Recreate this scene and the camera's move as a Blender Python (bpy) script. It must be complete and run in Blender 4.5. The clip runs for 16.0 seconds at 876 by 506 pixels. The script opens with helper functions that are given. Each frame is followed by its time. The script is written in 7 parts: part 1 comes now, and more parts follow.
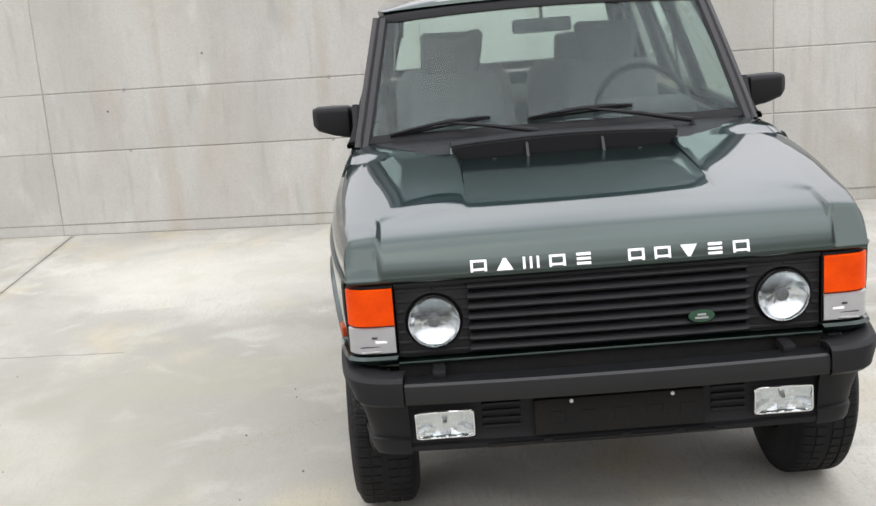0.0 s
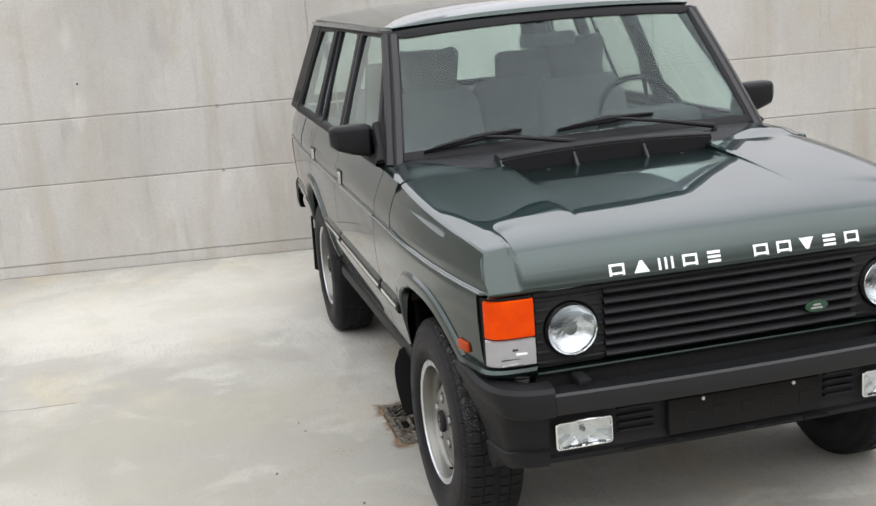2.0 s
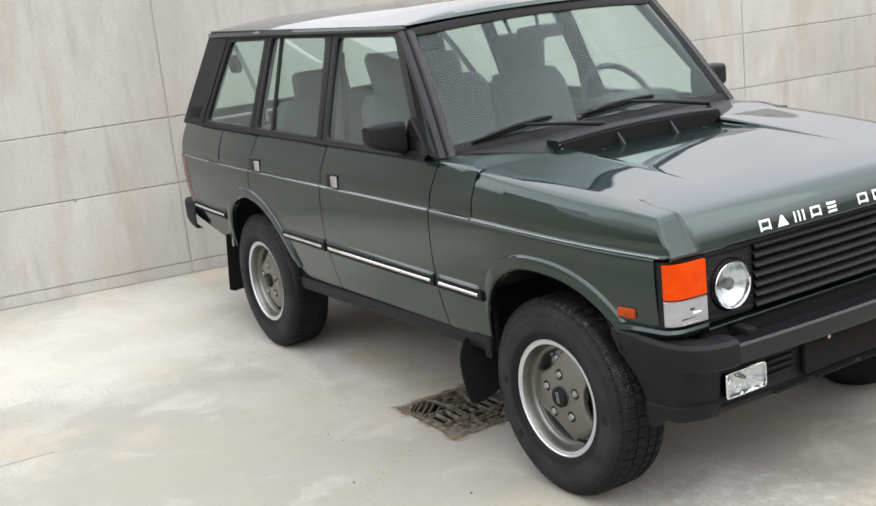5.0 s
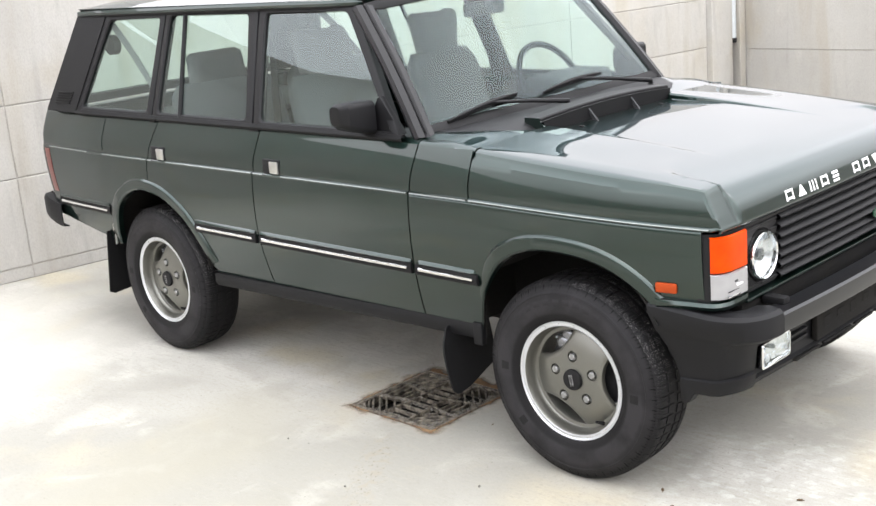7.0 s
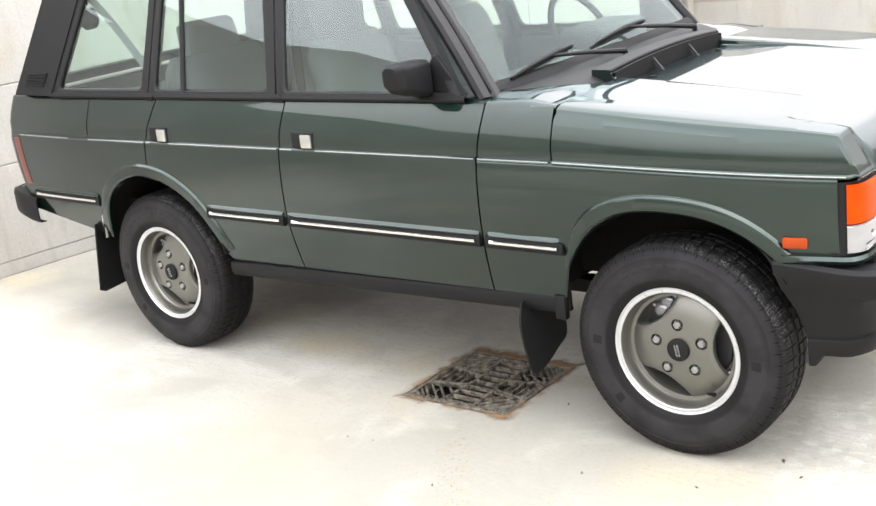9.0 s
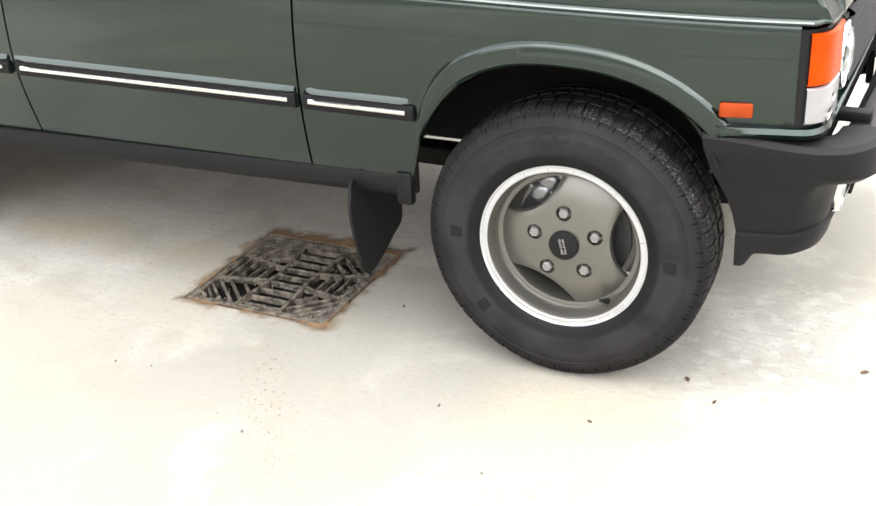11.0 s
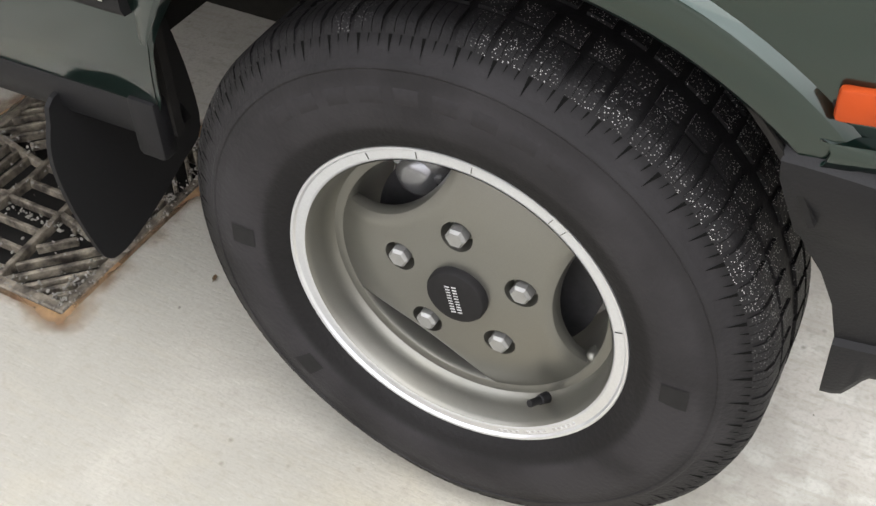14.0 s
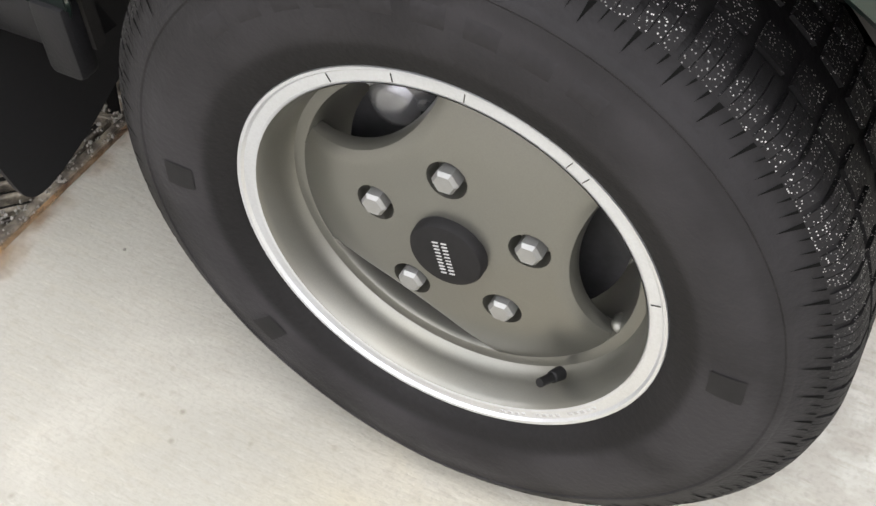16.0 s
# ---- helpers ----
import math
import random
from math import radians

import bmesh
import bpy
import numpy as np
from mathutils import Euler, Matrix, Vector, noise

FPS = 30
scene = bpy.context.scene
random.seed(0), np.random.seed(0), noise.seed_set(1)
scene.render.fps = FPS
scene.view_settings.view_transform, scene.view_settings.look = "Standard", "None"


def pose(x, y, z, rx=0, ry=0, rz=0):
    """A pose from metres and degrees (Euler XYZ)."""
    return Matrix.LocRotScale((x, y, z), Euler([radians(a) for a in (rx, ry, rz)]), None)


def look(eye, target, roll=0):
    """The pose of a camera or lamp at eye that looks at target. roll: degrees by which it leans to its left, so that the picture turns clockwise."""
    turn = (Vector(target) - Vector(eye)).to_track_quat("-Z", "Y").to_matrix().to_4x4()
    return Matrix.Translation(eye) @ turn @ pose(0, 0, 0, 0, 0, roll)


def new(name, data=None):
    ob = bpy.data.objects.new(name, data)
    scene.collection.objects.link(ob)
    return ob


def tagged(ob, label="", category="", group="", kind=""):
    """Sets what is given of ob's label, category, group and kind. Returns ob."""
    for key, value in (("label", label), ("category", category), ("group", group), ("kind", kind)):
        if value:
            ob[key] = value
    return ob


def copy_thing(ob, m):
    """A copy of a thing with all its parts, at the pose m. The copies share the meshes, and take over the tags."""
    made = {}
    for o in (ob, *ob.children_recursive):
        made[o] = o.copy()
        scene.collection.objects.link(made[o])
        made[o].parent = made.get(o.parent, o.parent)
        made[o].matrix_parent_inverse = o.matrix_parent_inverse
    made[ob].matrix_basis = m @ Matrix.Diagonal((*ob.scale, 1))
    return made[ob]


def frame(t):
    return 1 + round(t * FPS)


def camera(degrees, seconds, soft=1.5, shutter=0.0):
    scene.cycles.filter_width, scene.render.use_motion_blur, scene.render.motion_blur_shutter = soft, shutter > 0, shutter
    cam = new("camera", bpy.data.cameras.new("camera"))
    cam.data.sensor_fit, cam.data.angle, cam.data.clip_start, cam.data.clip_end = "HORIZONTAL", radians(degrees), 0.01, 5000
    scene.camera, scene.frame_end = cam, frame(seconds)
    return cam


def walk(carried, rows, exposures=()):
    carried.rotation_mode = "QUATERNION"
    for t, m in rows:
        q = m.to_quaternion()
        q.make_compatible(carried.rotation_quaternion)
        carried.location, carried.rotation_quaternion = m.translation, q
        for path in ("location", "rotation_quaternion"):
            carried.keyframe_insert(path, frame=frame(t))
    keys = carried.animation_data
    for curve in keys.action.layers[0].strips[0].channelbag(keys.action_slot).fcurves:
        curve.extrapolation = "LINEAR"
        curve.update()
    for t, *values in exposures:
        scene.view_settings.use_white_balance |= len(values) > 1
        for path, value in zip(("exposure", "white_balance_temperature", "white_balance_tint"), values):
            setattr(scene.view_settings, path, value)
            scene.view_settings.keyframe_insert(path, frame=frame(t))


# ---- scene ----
cam = camera(41.0, 16.0)
EXPOSURES = [(0.0, 0.08, 6970, 11.5), (3.5, -0.05, 6950, 11.5), (6.5, 0.62, 6950, 12), (8.0, 0.9, 7050, 11.5), (11.0, 1.06, 7220, 11.5), (12.0, 0.80, 7090, 11.8), (12.5, 0.73, 7180, 12), (14.5, 0.75, 7150, 12), (16.0, 0.85, 7150, 12)]
PATH = [
    (0, (-0.488, -3.973, 1.885), (-0.496, -2.033, 1.399), -4.4),
    (0.5, (-0.801, -3.956, 1.881), (-0.644, -2.024, 1.388), -3.8),
    (1, (-1.096, -3.921, 1.882), (-0.865, -2.003, 1.364), -4.2),
    (1.5, (-1.384, -3.837, 1.888), (-1.074, -1.918, 1.421), -5.0),
    (2, (-1.655, -3.768, 1.885), (-1.219, -1.872, 1.424), -4.6),
    (2.5, (-1.95, -3.724, 1.906), (-1.438, -1.85, 1.43), -6.7),
    (3, (-2.18, -3.595, 1.878), (-1.552, -1.753, 1.421), -5.8),
    (3.5, (-2.424, -3.465, 1.907), (-1.695, -1.666, 1.425), -6.1),
    (4, (-2.709, -3.383, 1.917), (-1.851, -1.644, 1.428), -7.3),
    (4.2, (-2.807, -3.356, 1.905), (-1.936, -1.619, 1.431), -6.9),
    (6.3, (-3.637, -2.733, 1.898), (-2.383, -1.257, 1.399), -6.4),
    (6.5, (-3.682, -2.631, 1.901), (-2.402, -1.178, 1.399), -6.3),
    (7, (-3.814, -2.425, 1.901), (-2.459, -1.05, 1.379), -5.0),
    (7.5, (-3.977, -2.261, 1.917), (-2.588, -0.924, 1.387), -7.6),
    (8, (-4.029, -2.093, 1.898), (-2.614, -0.783, 1.366), -6.4),
    (8.2, (-4.03, -2.016, 1.893), (-2.632, -0.695, 1.346), -7.5),
    (10.3, (-3.639, -1.149, 1.729), (-2.036, -0.194, 1.008), -3.7),
    (10.5, (-3.568, -1.065, 1.707), (-1.959, -0.157, 0.944), -3.4),
    (11, (-3.297, -0.896, 1.654), (-1.694, -0.09, 0.768), -3.0),
    (11.5, (-3.018, -0.818, 1.624), (-1.478, -0.018, 0.629), -5.0),
    (12, (-2.704, -0.744, 1.597), (-1.214, 0.084, 0.55), -3.9),
    (12.5, (-2.43, -0.674, 1.524), (-0.957, 0.15, 0.45), -4.9),
    (13, (-2.132, -0.597, 1.481), (-0.707, 0.21, 0.334), -4.6),
    (13.5, (-1.858, -0.535, 1.407), (-0.533, 0.294, 0.159), -3.5),
    (14, (-1.65, -0.482, 1.338), (-0.408, 0.273, -0.035), -3.0),
    (14.5, (-1.484, -0.386, 1.245), (-0.282, 0.218, -0.235), -2.7),
    (15, (-1.36, -0.32, 1.18), (-0.211, 0.233, -0.36), -3.3),
    (15.5, (-1.358, -0.314, 1.172), (-0.213, 0.326, -0.337), -4.1),
    (16, (-1.436, -0.371, 1.172), (-0.308, 0.328, -0.324), -3.8),
]
walk(cam, [(t, look(eye, target, roll)) for t, eye, target, roll in PATH], EXPOSURES)

# ---------------------------------------------------------------- light
world = bpy.data.worlds.new("overcast_sky")
world.use_nodes = True
scene.world = world
wn, wl = world.node_tree.nodes, world.node_tree.links
sky = wn.new("ShaderNodeTexSky")
sky.sky_type, sky.sun_disc = "NISHITA", False
sky.sun_elevation, sky.sun_rotation = radians(74), radians(200)
sky.air_density, sky.dust_density = 1.0, 2.0
bleach = wn.new("ShaderNodeMix")
bleach.data_type = "RGBA"
bleach.inputs["Factor"].default_value = 0.84
pale = wn.new("ShaderNodeHueSaturation")
pale.inputs["Saturation"].default_value = 0.45
wl.new(sky.outputs["Color"], pale.inputs["Color"])
wl.new(pale.outputs["Color"], bleach.inputs["A"])
# a cloudy sky is some three times as bright overhead as at the horizon
where, split, rise, shade = (wn.new("ShaderNode" + k) for k in ("TexCoord", "SeparateXYZ", "MapRange", "Mix"))
wl.new(where.outputs["Generated"], split.inputs["Vector"])
wl.new(split.outputs["Z"], rise.inputs["Value"])
# grey cloud at the horizon, bluer where it thins overhead
hue = wn.new("ShaderNodeMix")
hue.data_type = "RGBA"
hue.inputs["A"].default_value, hue.inputs["B"].default_value = (7.6, 7.55, 7.95, 1), (6.95, 7.7, 8.75, 1)
wl.new(split.outputs["Z"], hue.inputs["Factor"])
wl.new(hue.outputs["Result"], bleach.inputs["B"])
rise.inputs["From Max"].default_value = 0.5
rise.inputs["To Min"].default_value, rise.inputs["To Max"].default_value = 0.36, 2.0
shade.data_type, shade.blend_type = "RGBA", "MULTIPLY"
shade.inputs["Factor"].default_value = 1
wl.new(bleach.outputs["Result"], shade.inputs["A"])
wl.new(rise.outputs["Result"], shade.inputs["B"])
# soft cloud
cloud, thin, veil = (wn.new("ShaderNode" + k) for k in ("TexNoise", "MapRange", "Mix"))
cloud.inputs["Scale"].default_value, cloud.inputs["Detail"].default_value = 2.6, 5
wl.new(where.outputs["Generated"], cloud.inputs["Vector"])
wl.new(cloud.outputs["Fac"], thin.inputs["Value"])
thin.inputs["From Min"].default_value, thin.inputs["From Max"].default_value = 0.3, 0.7
thin.inputs["To Min"].default_value, thin.inputs["To Max"].default_value = 0.8, 1.2
veil.data_type, veil.blend_type = "RGBA", "MULTIPLY"
veil.inputs["Factor"].default_value = 1
wl.new(shade.outputs["Result"], veil.inputs["A"])
wl.new(thin.outputs["Result"], veil.inputs["B"])
wl.new(veil.outputs["Result"], wn["Background"].inputs["Color"])
wn["Background"].inputs["Strength"].default_value = 0.165

sun = new("sun", bpy.data.lights.new("sun", "SUN"))
sun.data.energy, sun.data.angle, sun.data.color = 0.85, radians(75), (1.0, 0.985, 0.96)
sun.matrix_world = look((1.1, -1.5, 6.0), (0, 0, 0))


# ---------------------------------------------------------------- materials
def material(name, colour, rough=0.5, metal=0.0, spots=0.0, spot_scale=6.0, grain=0.0, grain_scale=90.0, bump=0.0, coat=0.0,
             tint=None, coat_rough=0.03, coat_ior=1.5, spec=0.5, streak=(1, 1, 1), rough_var=0.0):
    """A surface with wear at two scales: broad spots and fine grain, in metres."""
    m = bpy.data.materials.new(name)
    m.use_nodes = True
    nodes, links = m.node_tree.nodes, m.node_tree.links
    p = nodes["Principled BSDF"]
    p.inputs["Roughness"].default_value = rough
    p.inputs["Metallic"].default_value = metal
    p.inputs["Coat Weight"].default_value = coat
    p.inputs["Coat Roughness"].default_value = coat_rough
    p.inputs["Coat IOR"].default_value = coat_ior
    p.inputs["Specular IOR Level"].default_value = spec
    p.inputs["Base Color"].default_value = (*colour, 1)
    co = nodes.new("ShaderNodeTexCoord")
    mp = nodes.new("ShaderNodeMapping")
    mp.inputs["Scale"].default_value = streak
    links.new(co.outputs["Object"], mp.inputs["Vector"])

    def noise_node(scale, detail):
        n = nodes.new("ShaderNodeTexNoise")
        n.inputs["Scale"].default_value, n.inputs["Detail"].default_value = scale, detail
        links.new(mp.outputs["Vector"], n.inputs["Vector"])
        return n

    if spots or grain:
        broad, fine = noise_node(spot_scale, 5), noise_node(grain_scale, 3)
        dark = tint or tuple(c * 0.45 for c in colour)
        ramp = nodes.new("ShaderNodeMapRange")
        ramp.inputs["From Min"].default_value, ramp.inputs["From Max"].default_value = 0.35, 0.75
        ramp.inputs["To Max"].default_value = spots
        links.new(broad.outputs["Fac"], ramp.inputs["Value"])
        mix = nodes.new("ShaderNodeMix")
        mix.data_type = "RGBA"
        mix.inputs["A"].default_value, mix.inputs["B"].default_value = (*colour, 1), (*dark, 1)
        links.new(ramp.outputs["Result"], mix.inputs["Factor"])
        ramp2 = nodes.new("ShaderNodeMapRange")
        ramp2.inputs["To Min"].default_value, ramp2.inputs["To Max"].default_value = 1 - grain, 1 + grain
        links.new(fine.outputs["Fac"], ramp2.inputs["Value"])
        mul = nodes.new("ShaderNodeMix")
        mul.data_type, mul.blend_type = "RGBA", "MULTIPLY"
        mul.inputs["Factor"].default_value = 1
        links.new(mix.outputs["Result"], mul.inputs["A"])
        links.new(ramp2.outputs["Result"], mul.inputs["B"])
        links.new(mul.outputs["Result"], p.inputs["Base Color"])
        if rough_var:
            rr = nodes.new("ShaderNodeMapRange")
            rr.inputs["To Min"].default_value, rr.inputs["To Max"].default_value = rough - rough_var, rough + rough_var
            links.new(broad.outputs["Fac"], rr.inputs["Value"])
            links.new(rr.outputs["Result"], p.inputs["Roughness"])
    if bump:
        b = nodes.new("ShaderNodeBump")
        b.inputs["Strength"].default_value, b.inputs["Distance"].default_value = bump, 0.004
        links.new(noise_node(grain_scale, 4).outputs["Fac"], b.inputs["Height"])
        links.new(b.outputs["Normal"], p.inputs["Normal"])
    return m


def concrete(name, colour, stain, warm, scale, streak, pits=0.25, streaky=False):
    """Cast concrete: cloudy grey, blotches of stain, a second warm tone, pores and fine grain."""
    m = bpy.data.materials.new(name)
    m.use_nodes = True
    nodes, links = m.node_tree.nodes, m.node_tree.links
    p = nodes["Principled BSDF"]
    p.inputs["Roughness"].default_value = 0.82
    co = nodes.new("ShaderNodeNewGeometry")
    mp = nodes.new("ShaderNodeMapping")
    mp.inputs["Scale"].default_value = streak
    links.new(co.outputs["Position"], mp.inputs["Vector"])

    def layer(previous, sc, lo, hi, amount, col, detail=6, distort=0.4):
        n = nodes.new("ShaderNodeTexNoise")
        n.inputs["Scale"].default_value, n.inputs["Detail"].default_value, n.inputs["Distortion"].default_value = sc, detail, distort
        links.new(mp.outputs["Vector"], n.inputs["Vector"])
        r = nodes.new("ShaderNodeMapRange")
        r.interpolation_type = "SMOOTHSTEP"
        r.inputs["From Min"].default_value, r.inputs["From Max"].default_value = lo, hi
        r.inputs["To Max"].default_value = amount
        links.new(n.outputs["Fac"], r.inputs["Value"])
        x = nodes.new("ShaderNodeMix")
        x.data_type = "RGBA"
        links.new(r.outputs["Result"], x.inputs["Factor"])
        if previous is None:
            x.inputs["A"].default_value = (*colour, 1)
        else:
            links.new(previous, x.inputs["A"])
        x.inputs["B"].default_value = (*col, 1)
        return x.outputs["Result"], n

    out, _ = layer(None, scale, 0.38, 0.68, 0.55, stain)
    out, _ = layer(out, scale * 2.7, 0.5, 0.75, 0.5, warm)
    out, _ = layer(out, scale * 9, 0.5, 0.8, 0.35, stain)
    out, _ = layer(out, scale * 5, 0.58, 0.72, 0.35, tuple(min(1, c * 1.25) for c in colour))
    if streaky:
        fall = nodes.new("ShaderNodeMapping")
        fall.inputs["Scale"].default_value = (2.6, 2.6, 0.28)
        links.new(co.outputs["Position"], fall.inputs["Vector"])
        plain, mp = mp, fall
        out, _ = layer(out, 1.6, 0.52, 0.68, 0.42, tuple(c * 0.92 for c in warm), 5, 0.2)
        out, _ = layer(out, 5.5, 0.55, 0.74, 0.30, tuple(c * 0.85 for c in stain), 4, 0.1)
        mp = plain
        ob_info, tone, shift = nodes.new("ShaderNodeObjectInfo"), nodes.new("ShaderNodeMapRange"), nodes.new("ShaderNodeMix")
        tone.inputs["To Min"].default_value, tone.inputs["To Max"].default_value = 0.95, 1.06
        links.new(ob_info.outputs["Random"], tone.inputs["Value"])
        shift.data_type, shift.blend_type, shift.inputs["Factor"].default_value = "RGBA", "MULTIPLY", 1
        links.new(out, shift.inputs["A"])
        links.new(tone.outputs["Result"], shift.inputs["B"])
        out = shift.outputs["Result"]
    out, fine = layer(out, 130, 0.35, 0.75, pits, tuple(c * 0.6 for c in stain), 3)
    links.new(out, p.inputs["Base Color"])
    b = nodes.new("ShaderNodeBump")
    b.inputs["Strength"].default_value, b.inputs["Distance"].default_value = 0.35, 0.003
    links.new(fine.outputs["Fac"], b.inputs["Height"])
    links.new(b.outputs["Normal"], p.inputs["Normal"])
    return m


def yard_concrete():
    """Brushed yard concrete: cloudy blotches, pale washes, brush streaks along y, pores and dark specks."""
    m = bpy.data.materials.new("floor_concrete")
    m.use_nodes = True
    nodes, links = m.node_tree.nodes, m.node_tree.links
    p = nodes["Principled BSDF"]
    p.inputs["Roughness"].default_value = 0.78
    geo = nodes.new("ShaderNodeNewGeometry")

    def noise_at(scale, detail, stretch=(1, 1, 1), shift=0.0, distort=0.3):
        mp = nodes.new("ShaderNodeMapping")
        mp.inputs["Scale"].default_value = stretch
        mp.inputs["Location"].default_value = (shift, shift * 0.7, 0)
        links.new(geo.outputs["Position"], mp.inputs["Vector"])
        n = nodes.new("ShaderNodeTexNoise")
        n.inputs["Scale"].default_value, n.inputs["Detail"].default_value, n.inputs["Distortion"].default_value = scale, detail, distort
        links.new(mp.outputs["Vector"], n.inputs["Vector"])
        return n.outputs["Fac"]

    def ranged(value, lo, hi, amount):
        r = nodes.new("ShaderNodeMapRange")
        r.interpolation_type = "SMOOTHSTEP"
        r.inputs["From Min"].default_value, r.inputs["From Max"].default_value, r.inputs["To Max"].default_value = lo, hi, amount
        links.new(value, r.inputs["Value"])
        return r.outputs["Result"]

    def times(a, b):
        k = nodes.new("ShaderNodeMath")
        k.operation = "MULTIPLY"
        links.new(a, k.inputs[0])
        links.new(b, k.inputs[1])
        return k.outputs["Value"]

    def over(base, factor, colour):
        x = nodes.new("ShaderNodeMix")
        x.data_type = "RGBA"
        links.new(factor, x.inputs["Factor"])
        if isinstance(base, tuple):
            x.inputs["A"].default_value = (*base, 1)
        else:
            links.new(base, x.inputs["A"])
        x.inputs["B"].default_value = (*colour, 1)
        return x.outputs["Result"]

    out = over((0.410, 0.400, 0.371), ranged(noise_at(0.55, 4, (1, 0.75, 1)), 0.38, 0.62, 1.0), (0.279, 0.273, 0.249))
    out = over(out, ranged(noise_at(0.95, 6, (1, 0.8, 1), 4.0), 0.5, 0.66, 0.7), (0.486, 0.477, 0.448))
    out = over(out, ranged(noise_at(1.7, 5, (1, 0.8, 1), 9.0), 0.52, 0.70, 0.75), (0.405, 0.360, 0.266))
    out = over(out, ranged(noise_at(5.5, 6, (1, 0.8, 1), 2.0), 0.5, 0.72, 0.45), (0.315, 0.306, 0.279))
    out = over(out, ranged(noise_at(2.4, 5, (1, 0.7, 1), 17.0, 0.8), 0.52, 0.66, 0.42), (0.255, 0.247, 0.220))
    out = over(out, ranged(noise_at(3.1, 4, (0.8, 1, 1), 33.0, 0.6), 0.54, 0.70, 0.45), (0.50, 0.49, 0.455))
    # pale splash where water has dried in front of the wheel
    d = nodes.new("ShaderNodeVectorMath")
    d.operation = "DISTANCE"
    d.inputs[1].default_value = (-0.52, -0.62, 0)
    links.new(geo.outputs["Position"], d.inputs[0])
    near = nodes.new("ShaderNodeMapRange")
    near.inputs["From Min"].default_value, near.inputs["From Max"].default_value = 0.1, 0.6
    near.inputs["To Min"].default_value, near.inputs["To Max"].default_value = 1, 0
    links.new(d.outputs["Value"], near.inputs["Value"])
    out = over(out, times(near.outputs["Result"], ranged(noise_at(17, 6, (1.3, 0.9, 1), 3.0, 0.2), 0.46, 0.70, 0.6)), (0.576, 0.603, 0.576))
    # brush streaks and pale flecks
    streak = noise_at(7, 6, (9, 1, 1), 1.0, 0.15)
    out = over(out, ranged(streak, 0.5, 0.68, 0.4), (0.315, 0.299, 0.259))
    fleck = times(ranged(noise_at(26, 4, (5, 1, 1), 6.0, 0.2), 0.58, 0.74, 0.2), ranged(noise_at(2.2, 3, (1, 1, 1), 11.0), 0.5, 0.68, 1.0))
    out = over(out, fleck, (0.540, 0.529, 0.493))
    brush = noise_at(38, 5, (5, 1, 1), 15.0, 0.1)
    out = over(out, ranged(brush, 0.56, 0.78, 0.4), (0.243, 0.225, 0.187))
    out = over(out, ranged(brush, 0.43, 0.25, 0.18), (0.504, 0.491, 0.455))
    out = over(out, ranged(noise_at(42, 6, (1.6, 1, 1), 27.0), 0.52, 0.72, 0.38), (0.234, 0.223, 0.194))
    fine = noise_at(150, 3)
    out = over(out, ranged(fine, 0.42, 0.8, 0.35), (0.225, 0.219, 0.200))
    # dark specks, one here and there
    cell = nodes.new("ShaderNodeTexVoronoi")
    cell.inputs["Scale"].default_value = 22
    links.new(geo.outputs["Position"], cell.inputs["Vector"])
    pick = nodes.new("ShaderNodeSeparateColor")
    links.new(cell.outputs["Color"], pick.inputs["Color"])
    dot = nodes.new("ShaderNodeMapRange")
    dot.inputs["From Min"].default_value, dot.inputs["From Max"].default_value = 0.03, 0.12
    dot.inputs["To Min"].default_value, dot.inputs["To Max"].default_value = 1, 0
    links.new(cell.outputs["Distance"], dot.inputs["Value"])
    out = over(out, times(dot.outputs["Result"], ranged(pick.outputs["Red"], 0.62, 0.9, 0.75)), (0.16, 0.15, 0.13))
    # broad darker patches with torn edges, beside and in front of the car
    def from_point(x, y, wide, high):
        gap, d2 = nodes.new("ShaderNodeVectorMath"), nodes.new("ShaderNodeVectorMath")
        gap.operation, d2.operation = "MULTIPLY_ADD", "LENGTH"
        gap.inputs[1].default_value, gap.inputs[2].default_value = (1 / wide, 1 / high, 0), (-x / wide, -y / high, 0)
        links.new(geo.outputs["Position"], gap.inputs[0])
        links.new(gap.outputs["Vector"], d2.inputs[0])
        return d2.outputs["Value"]

    def plus(a, b, k):
        m2 = nodes.new("ShaderNodeMath")
        m2.operation, m2.inputs[1].default_value = "MULTIPLY_ADD", k
        links.new(b, m2.inputs[0])
        links.new(a, m2.inputs[2])
        return m2.outputs["Value"]

    torn = noise_at(1.1, 6, (1, 1, 1), 21.0)
    dark_patch = ranged(plus(from_point(-2.9, -0.5, 2.5, 3.0), torn, 0.9), 1.55, 0.85, 0.62)
    out = over(out, dark_patch, (0.235, 0.225, 0.190))
    dark_patch = ranged(plus(from_point(-1.45, 1.45, 0.75, 0.42), torn, 1.4), 1.75, 1.15, 0.5)
    out = over(out, dark_patch, (0.29, 0.275, 0.225))
    dark_patch = ranged(plus(from_point(-0.7, -2.3, 3.2, 1.7), torn, 0.9), 1.55, 0.85, 0.5)
